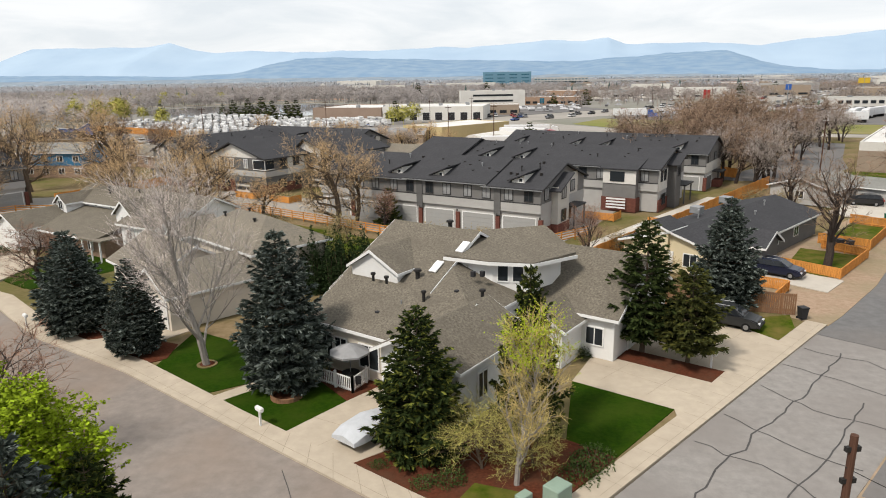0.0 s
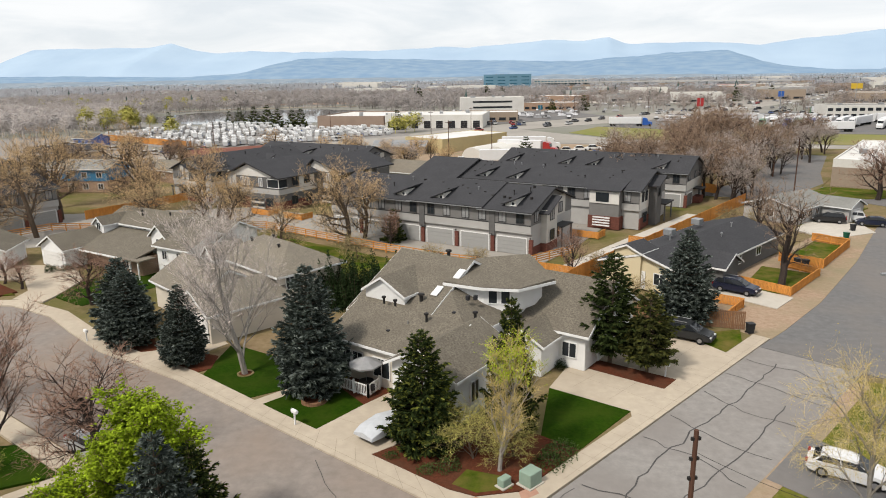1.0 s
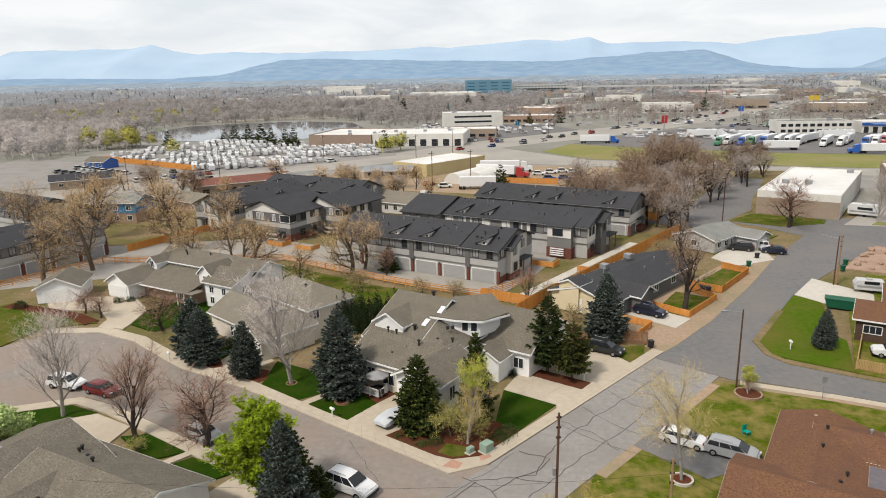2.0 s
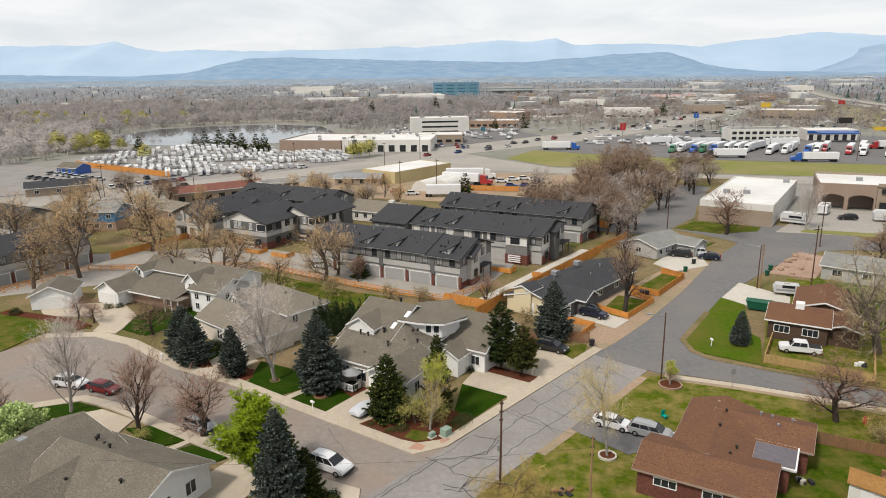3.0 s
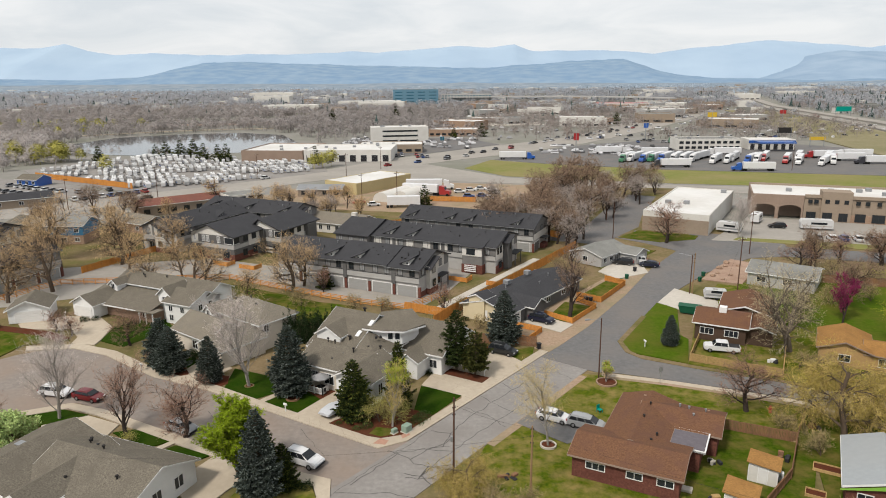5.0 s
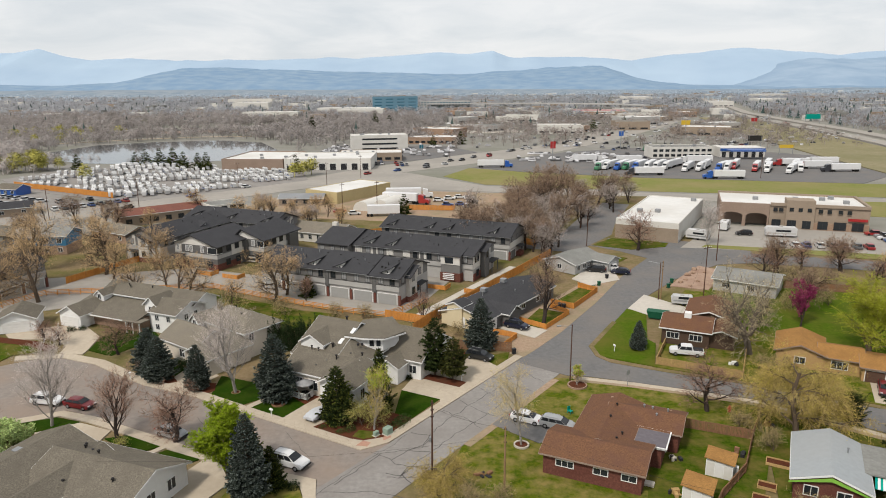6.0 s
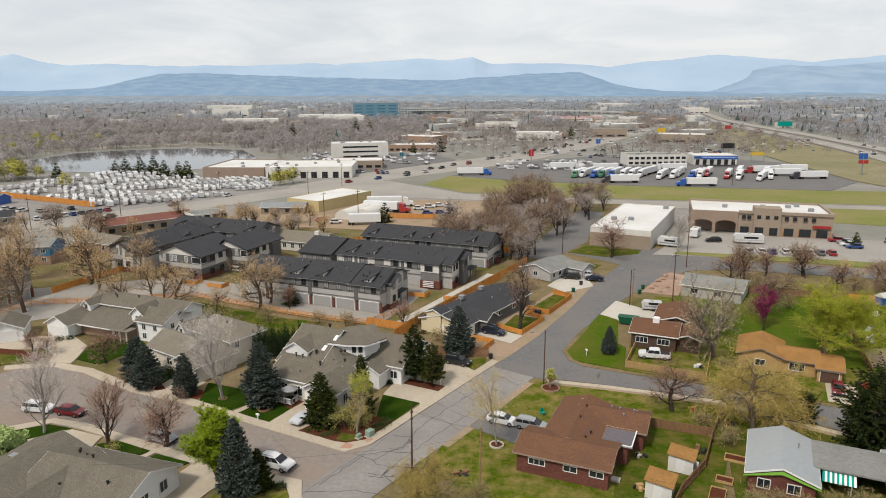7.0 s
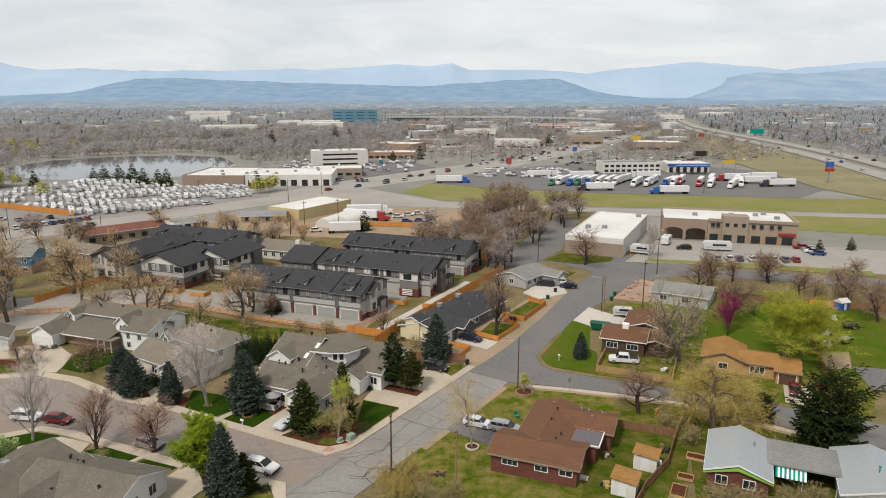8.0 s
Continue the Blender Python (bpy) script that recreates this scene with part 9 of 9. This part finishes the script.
mailbox(-30.5, 87.9, 60, "white mailbox on a post in the lawn")
mailbox(-4.3, 100.6, 60, "white mailbox on a dark post by the drive")
mailbox(-36.8, 78.3, 60, "white mailbox on a post by the pavement")
mailbox(-56.6, 99.2, 60, "white mailbox on a post by the pavement")
mailbox(21.6, 113.6, 20, "white mailbox on a post in the corner lawn")


def utility_box(x, y, w, d, h, rz, label):
    e = thing("utility_box", label, "utility box", at(x, y, 0.12, rz))
    part("cabinet", soft_box(-w / 2, w / 2, -d / 2, d / 2, 0.06, h, 0.04), PAINT_GREEN_BOX, e)
    part("plinth", one(box, -w / 2 - 0.1, w / 2 + 0.1, -d / 2 - 0.1, d / 2 + 0.1, 0, 0.08), CONCRETE_PALE, e)


utility_box(-13.6, 83.8, 1.1, 0.9, 0.95, 55, "pale green transformer cabinet on the corner")
utility_box(-15.1, 83.3, 0.75, 0.5, 0.6, 55, "small pale green utility cabinet on the corner")


def wheelie_bin(x, y, rz, material, label):
    e = thing("wheelie_bin", label, "bin", at(x, y, 0.06, rz), "kerbside bins")
    part("body", one(poly, [[(-a, -a, z), (a, -a, z), (a, a, z), (-a, a, z)] for a, z in ((0.24, 0.06), (0.31, 0.95))]), material, e)
    part("lid", soft_box(-0.34, 0.34, -0.36, 0.34, 0.95, 1.04), material, e)
    for s in (-0.25, 0.25):
        part("wheel", one(tube, (s - 0.04, 0.28, 0.1), (s + 0.04, 0.28, 0.1), 0.1, 0.1, 8), TYRE, e)


wheelie_bin(4.3, 111.8, 20, PLASTIC_DARK, "black wheelie bin at the kerb")
for x, y, m in ((23.6, 149.2, PLASTIC_GREEN), (25.4, 152.6, PLASTIC_GREEN), (40.6, 151.4, PLASTIC_GREEN), (42.4, 155.4, PLASTIC_GREEN), (14.8, 136.8, PLASTIC_DARK), (15.6, 136.2, PLASTIC_DARK), (28.2, 158.5, PLASTIC_DARK)):
    wheelie_bin(x, y, 30, m, "green wheelie bin beside the street" if m is PLASTIC_GREEN else "dark wheelie bin by a fence")

# tree rings, planters, garden frames
def ring_edge(x, y, r, material, label, name="tree_ring", h=0.25):
    bm = bmesh.new()
    n = 18
    a = [[(rr * math.cos(i * math.tau / n), rr * math.sin(i * math.tau / n), z) for i in range(n)] for rr, z in ((r, 0), (r, h), (r - 0.18, h), (r - 0.18, 0))]
    vs = [[bm.verts.new(p) for p in q] for q in a]
    for p, q in zip(vs, vs[1:] + vs[:1]):
        for i in range(n):
            bm.faces.new((p[i], p[(i + 1) % n], q[(i + 1) % n], q[i]))
    e = thing(name, label, "planter", at(x, y, 0.09))
    part("edging", bm, material, e)
    part("soil", one(tube, (0, 0, 0), (0, 0, h * 0.5), r - 0.18, r - 0.18, 18), MULCH, e)


ring_edge(-30.6, 91.6, 1.0, FENCE_GREY, "low round timber edging with soil in the lawn")
ring_edge(13.4, 99.6, 1.5, BRICK_BUFF, "round brick planter under the street lamp")
ring_edge(3.9, 81.6, 1.0, CONCRETE_PALE, "ring of stones round the willow trunk")
ring_edge(-38.2, 95.2, 0.7, YARD, "mulch ring round the grey maple", h=0.07)


def garden_frame(x, y, rz, w, d):
    e = thing("raised_bed", "raised wooden vegetable bed with bare soil", "raised bed", at(x, y, 0.08, rz), "raised beds")
    for a in ((-w / 2, w / 2, -d / 2, -d / 2 + 0.08), (-w / 2, w / 2, d / 2 - 0.08, d / 2), (-w / 2, -w / 2 + 0.08, -d / 2 + 0.08, d / 2 - 0.08), (w / 2 - 0.08, w / 2, -d / 2 + 0.08, d / 2 - 0.08)):
        part("plank", one(box, *a, 0, 0.35), FENCE_PALE, e)
    part("soil", one(box, -w / 2 + 0.08, w / 2 - 0.08, -d / 2 + 0.08, d / 2 - 0.08, 0, 0.2), MULCH, e)


garden_frame(35.0, 78.4, -26, 3.4, 1.6)
garden_frame(31.4, 73.6, -26, 2.0, 1.4)
garden_frame(29.4, 70.4, -26, 1.8, 3.0)


def boat_cover(x, y, rz):
    e = thing("covered_boat", "small boat on a trailer under a silver tarp", "boat", at(x, y, 0.12, rz))
    bm = bmesh.new()
    prof = [(-2.2, 0.9, 0.85), (-1.5, 1.0, 1.15), (0, 1.0, 1.35), (1.4, 0.8, 1.1), (2.4, 0.15, 0.9)]
    poly(bm, [[(px, -w, 0.45), (px, -w * 0.95, z * 0.75), (px, 0, z), (px, w * 0.95, z * 0.75), (px, w, 0.45)] for px, w, z in prof])
    part("tarp", bm, TARP_SILVER, e)
    part("frame", one(box, -2.0, 3.0, -0.08, 0.08, 0.3, 0.42), IRON, e)
    for s in (-0.8, 0.8):
        part("wheel", one(tube, (-0.6, s - 0.1, 0.28), (-0.6, s + 0.1, 0.28), 0.28, 0.28, 10), TYRE, e)


boat_cover(-23.9, 88.2, 62)
hyd = thing("fire_hydrant", "red fire hydrant beside the path", "hydrant", at(33.5, 92.0, 0.1))
part("barrel", one(tube, (0, 0, 0), (0, 0, 0.75), 0.2, 0.18, 10), PAINT_RED, hyd)
part("bonnet", one(tube, (0, 0, 0.75), (0, 0, 1.0), 0.22, 0.06, 10), PAINT_RED, hyd)
part("nozzle", one(tube, (-0.34, 0, 0.55), (0.34, 0, 0.55), 0.08, 0.08, 8), PAINT_RED, hyd)
sgn = thing("road_sign", "plain grey-backed road sign on a thin post", "road sign", at(21.0, 99.8, 0.1, 20))
part("post", one(tube, (0, 0, 0), (0, 0, 2.6), 0.04, 0.04, 6), STEEL, sgn)
part("plate", one(box, -0.3, 0.3, -0.045, -0.03, 1.9, 2.6), STEEL, sgn)
chair = thing("garden_chair", "turquoise plastic garden chair on the grass", "chair", at(11.2, 90.6, 0.1, 40))
part("seat", soft_box(-0.3, 0.3, -0.3, 0.3, 0.35, 0.42), PAINT_TEAL, chair)
part("backrest", soft_box(-0.3, 0.3, 0.25, 0.32, 0.4, 1.0), PAINT_TEAL, chair)
for a in (-0.26, 0.26):
    for b in (-0.26, 0.26):
        part("leg", one(box, a - 0.03, a + 0.03, b - 0.03, b + 0.03, 0, 0.36), PAINT_TEAL, chair)

# ---- parked vehicles ----
WHITE, BLACK, SILVER, RED, NAVY = (0.72, 0.72, 0.73), (0.012, 0.012, 0.014), (0.34, 0.35, 0.36), (0.16, 0.010, 0.014), (0.008, 0.013, 0.035)
car("suv", WHITE, "white sport utility vehicle parked at the kerb", at(-24.6, 75.9, 0, -22, 1.06), name="suv")
car("suv", (0.02, 0.022, 0.024), "black sport utility vehicle with silver flanks on the drive", at(-1.6, 109.4, 0.12, -25), name="suv")
car("suv", NAVY, "dark blue sport utility vehicle on a concrete drive", at(5.4, 124.4, 0.12, -30), name="suv")
car("sedan", WHITE, "white hatchback parked beside the willow", at(5.0, 88.0, 0.12, -22))
car("minivan", SILVER, "silver estate car parked by the brick house", at(9.0, 86.4, 0.12, -22))
car("pickup", WHITE, "white pickup truck behind the pine fence", at(33.4, 112.6, 0.1, 168), name="pickup_truck")
car("suv", WHITE, "white estate car parked on the turning circle", at(-64.6, 90.6, 0.0, -8), name="suv")
car("sedan", RED, "dark red car parked on the turning circle", at(-59.2, 89.7, 0.0, -14))
car("sedan", SILVER, "silver car parked below a bare tree", at(-42.2, 82.2, 0.0, -22))
car("sedan", RED, "red car on the drive of the amber-roofed house", at(58.6, 99.2, 0.12, 245))
car("sedan", NAVY, "blue car on the drive of the grey house", at(32.2, 162.6, 0.12, 165))
car("suv", WHITE, "white car on the drive of the grey house", at(30.0, 166.0, 0.12, 165), name="suv")
car("suv", BLACK, "black car on the drive of the grey house", at(26.6, 164.2, 0.12, 165), name="suv")
car("suv", WHITE, "white car half hidden by the willow", at(47.0, 94.2, 0.03, -25), name="suv")
car("suv", BLACK, "black truck before the arches", at(77.2, 206.4, 0.04, 176), name="pickup_truck")
van = motorhome(8.5, SIDING_GREY, "white camper parked before the arches", "campers by the shops", 3.0)
van.matrix_basis = at(87.0, 204.6, 0.04, 170)
van = motorhome(5.0, STEEL, "silver horse trailer on a driveway", "trailers in the street", 2.3)
van.matrix_basis = at(40.2, 139.6, 0.12, 168, 0.85)
van = motorhome(6.4, STEEL, "white box van at the warehouse corner", "vans by the shops", 2.9)
van.matrix_basis = at(61.7, 200.4, 0.04, 150)
van = motorhome(5.6, SIDING_GREY, "white box van by the arches", "vans by the shops", 2.9)
van.matrix_basis = at(74.0, 214.0, 0.04, 60)
skip = thing("dumpster", "green metal dumpster on the drive", "dumpster", at(33.2, 131.0, 0.12, -20))
part("tub", one(poly, [[(-a, -b, z), (a, -b, z), (a, b, z), (-a, b, z)] for a, b, z in ((1.6, 0.9, 0.1), (2.0, 1.0, 1.4))]), PLASTIC_GREEN, skip)
part("rim", one(box, -2.05, 2.05, -1.05, 1.05, 1.38, 1.46), PLASTIC_GREEN, skip)

# ---- tall signs along the highway ----
def tall_sign(x, y, h, w, ht, material, label, rz=0, posts=1):
    e = thing("pole_sign", label, "sign", at(x, y, 0, rz))
    for k in range(posts):
        px = 0 if posts == 1 else (-w / 2 + 0.5 + k * (w - 1))
        part("post", one(tube, (px, 0, -0.2), (px, 0, h), 0.25, 0.25, 8), STEEL, e)
    part("panel", one(box, -w / 2, w / 2, -0.2, 0.2, h - ht, h), material, e)


tall_sign(343, 744, 9.5, 17, 5, PAINT_TEAL, "large green highway sign on two posts", 10, 2)
tall_sign(211, 365, 12, 4.5, 3.2, PAINT_BLUE, "tall red and blue pole sign", 0)
tall_sign(211, 364.4, 8.5, 5.0, 1.8, PAINT_RED, "red panel of a tall pole sign", 0)
tall_sign(160, 560, 14, 7, 3.5, PAINT_YELLOW, "yellow pole sign in the distance", 0)
tall_sign(232, 610, 13, 5, 3, PAINT_RED, "red pole sign in the distance", 0)
tall_sign(186, 436, 6, 9, 2.0, PAINT_YELLOW, "yellow price gantry at the lorry park", 0, 2)
tall_sign(92, 470, 12, 3, 3, PAINT_BLUE, "small blue pole sign", 0)
tall_sign(40, 404, 11, 3, 4, PAINT_RED, "red pole sign beside the main road", 0)
tall_sign(-97, 340, 8, 3.4, 3.6, STUCCO_WHITE, "white pole sign at the camper lot", 0)
tall_sign(180, 470, 9, 9, 3.5, IRON, "dark billboard by the lorry park", 0, 2)
tall_sign(-39, 430, 7, 2.4, 2.4, WINDOW_BLUE, "small blue pole sign by the showroom", 0)



# rocks in the gravel garden
def rock(x, y, r, seed):
    rng = random.Random(seed)
    bm = bmesh.new()
    bmesh.ops.create_icosphere(bm, subdivisions=2, radius=r)
    for v in bm.verts:
        v.co *= 1 + 0.35 * noise.noise(v.co * 1.6 / r + Vector((seed, 0, 0)))
        v.co.z *= 0.7
    o = finish("rock", bm, BRICK_BUFF, None)
    o.matrix_basis = at(x, y, 0.1 + r * 0.25, rng.uniform(0, 360))
    tagged(o, "rough tan boulder in the gravel garden", "rock", "garden rocks")


for i, (x, y, r) in enumerate(((44.5, 155.5, 0.6), (46.2, 157.6, 0.5), (47.8, 161.8, 0.75), (49.6, 163.4, 0.55), (50.8, 166.6, 0.7), (48.6, 156.4, 0.45), (52.6, 164.0, 0.5), (45.8, 152.8, 0.4))):
    rock(x, y, r, i)
dark_row = shrub("shrub", "dark bare brush along the yard fence", 17, 2.6, 2.0, TWIG_BROWN, 300, 0.16)
for i in range(22):
    plant(dark_row, 62 + i * 2.3 + (i * 7) % 3 * 0.5, 152.5 - i * 0.55 + (i * 5) % 4 * 0.6, i * 50, 0.8 + 0.12 * (i % 4), group="brush along the fence")


# clutter along the yard fence beyond the amber-roofed house
def blue_cabin(x, y, rz):
    e = thing("playhouse", "small blue playhouse with a pale roof", "shed", at(x, y, 0.1, rz))
    part("wall", soft_box(-1.2, 1.2, -1.0, 1.0, 0, 2.0, 0.04), PAINT_BLUE, e)
    part("roof", one(extrude_x, [(-1.25, 1.95), (0, 2.75), (1.25, 1.95), (1.25, 1.85), (-1.25, 1.85)], -1.4, 1.4), STUCCO_WHITE, e)
    part("door", one(box, -0.35, 0.35, -1.05, -1.0, 0.1, 1.7), TRIM_WHITE, e)


def yard_trailer(x, y, rz, load, label):
    e = thing("utility_trailer", label, "trailer", at(x, y, 0.1, rz))
    part("bed", one(box, -1.5, 1.5, -0.85, 0.85, 0.45, 0.58), IRON, e)
    for a in ((-1.5, 1.5, -0.9, -0.84), (-1.5, 1.5, 0.84, 0.9), (-1.56, -1.5, -0.9, 0.9)):
        part("side", one(box, *a, 0.45, 0.95), IRON, e)
    part("drawbar", one(box, 1.5, 2.7, -0.05, 0.05, 0.42, 0.5), IRON, e)
    part("load", soft_box(-1.2, 1.0, -0.7, 0.7, 0.58, 1.15, 0.12), load, e)
    for s in (-0.95, 0.95):
        part("wheel", one(tube, (0, s - 0.1, 0.32), (0, s + 0.1, 0.32), 0.32, 0.32, 10), TYRE, e)


def heap(x, y, w, h, material, label, seed, name="junk_pile"):
    rng = random.Random(seed)
    e = thing(name, label, "junk pile", at(x, y, 0.08, rng.uniform(0, 360)))
    for k in range(7):
        a, r = rng.uniform(0, 6.28), rng.uniform(0, w * 0.45)
        s = rng.uniform(0.2, 0.45)
        b = part("item", soft_box(-s, s, -s * 0.6, s * 0.6, -0.02, rng.uniform(0.3, 1.0) * h, 0.05), material if k % 3 else PLASTIC_DARK, e)
        b.matrix_basis = Matrix.Translation((r * math.cos(a), r * math.sin(a), 0)) @ Matrix.Rotation(rng.uniform(0, 3), 4, "Z")


blue_cabin(92, 144, 20)
yard_trailer(80.4, 122.6, 30, FABRIC_GREY, "small utility trailer loaded with grey sacks")
yard_trailer(86.6, 131.0, -20, PLASTIC_DARK, "small dark utility trailer on the grass")
heap(86.4, 136.8, 2.0, 1.4, TRIM_WHITE, "pile of white boards and bins", 1)
heap(79.4, 127.0, 2.2, 1.3, TARP_SILVER, "pile of wrapped white goods by the fence", 2)
heap(76.2, 121.0, 2.2, 1.6, TRIM_WHITE, "pile of white boards by the fence", 3)
heap(63.4, 101.0, 1.4, 1.0, PAINT_RED, "red bins and bags beside the garage", 4)
heap(28.6, 76.6, 2.4, 1.7, TRIM_WHITE, "white scrap and sheeting against the fence", 5)
heap(30.6, 80.2, 1.8, 1.1, FENCE_GREY, "stack of weathered planks and scrap", 6)
heap(22.6, 79.2, 1.4, 0.7, CONCRETE_PALE, "broken concrete slabs by the patio", 7)
heap(37.4, 88.4, 1.6, 0.9, FENCE_GREY, "stacked old timber by the gate", 8)
heap(41.6, 117.2, 1.8, 0.9, STUCCO_TAN, "yard clutter behind the pale fence", 9)
heap(40.0, 108.6, 1.6, 0.6, TRIM_WHITE, "white pipes lying in the side yard", 10)
heap(46.6, 73.4, 1.6, 1.2, TRIM_WHITE, "white boxes under the carport edge", 11)
heap(20.6, 72.0, 1.6, 0.6, FENCE_PALE, "loose planks on the lawn", 12)
heap(-1.0, 74.6, 2.2, 0.35, FENCE_GREY, "scattered planks and litter on bare earth", 13)
heap(45.0, 127.5, 2.0, 1.2, FENCE_GREY, "old timber stacked behind the brown house", 14)
# brush in the yards
scrub = bare_tree("shrub_tree", "bare straw-coloured brush in a yard", 71, 3.6, BARK, foliage("twigs_brush", (0.30, 0.235, 0.12), 0.35), (9, 6, 4), 7, 0.8, 0.02, 0.02, 0.75, 0.08, 0.55, 0.016, 0.2, wide=4.6)
for x, y, s in ((27.4, 64.5, 1.1), (31.6, 65.8, 1.2), (34.6, 66.8, 0.9), (37.4, 65.6, 1.0), (40.8, 66.4, 1.1), (44.5, 67.0, 0.9), (33.0, 87.0, 0.8), (35.4, 81.6, 0.9), (-3.0, 66.8, 1.2), (1.4, 67.8, 0.9), (43.0, 106.5, 0.9), (45.6, 104.8, 1.0), (48.0, 101.4, 0.8), (50.8, 99.8, 0.7), (42.8, 120, 1.1), (40.0, 124.5, 1.0), (44.6, 131, 1.1), (48, 138, 1.2), (54, 134, 1.1), (62, 138, 1.2), (70, 140, 1.0), (78, 141, 1.2), (96, 149, 1.4), (104, 150, 1.5), (90, 152, 1.3), (70, 156, 1.3), (118, 146, 1.4), (-30.0, 130.2, 0.9), (-24.6, 128.6, 0.9), (-41, 131.5, 1.1), (-53, 129.0, 1.1), (-9.0, 129.0, 0.9), (-14.6, 118.2, 0.8), (-5.6, 121, 0.8), (15, 158, 1.0), (10.6, 160, 0.9)):
    plant(scrub, x, y, x * 31, s)
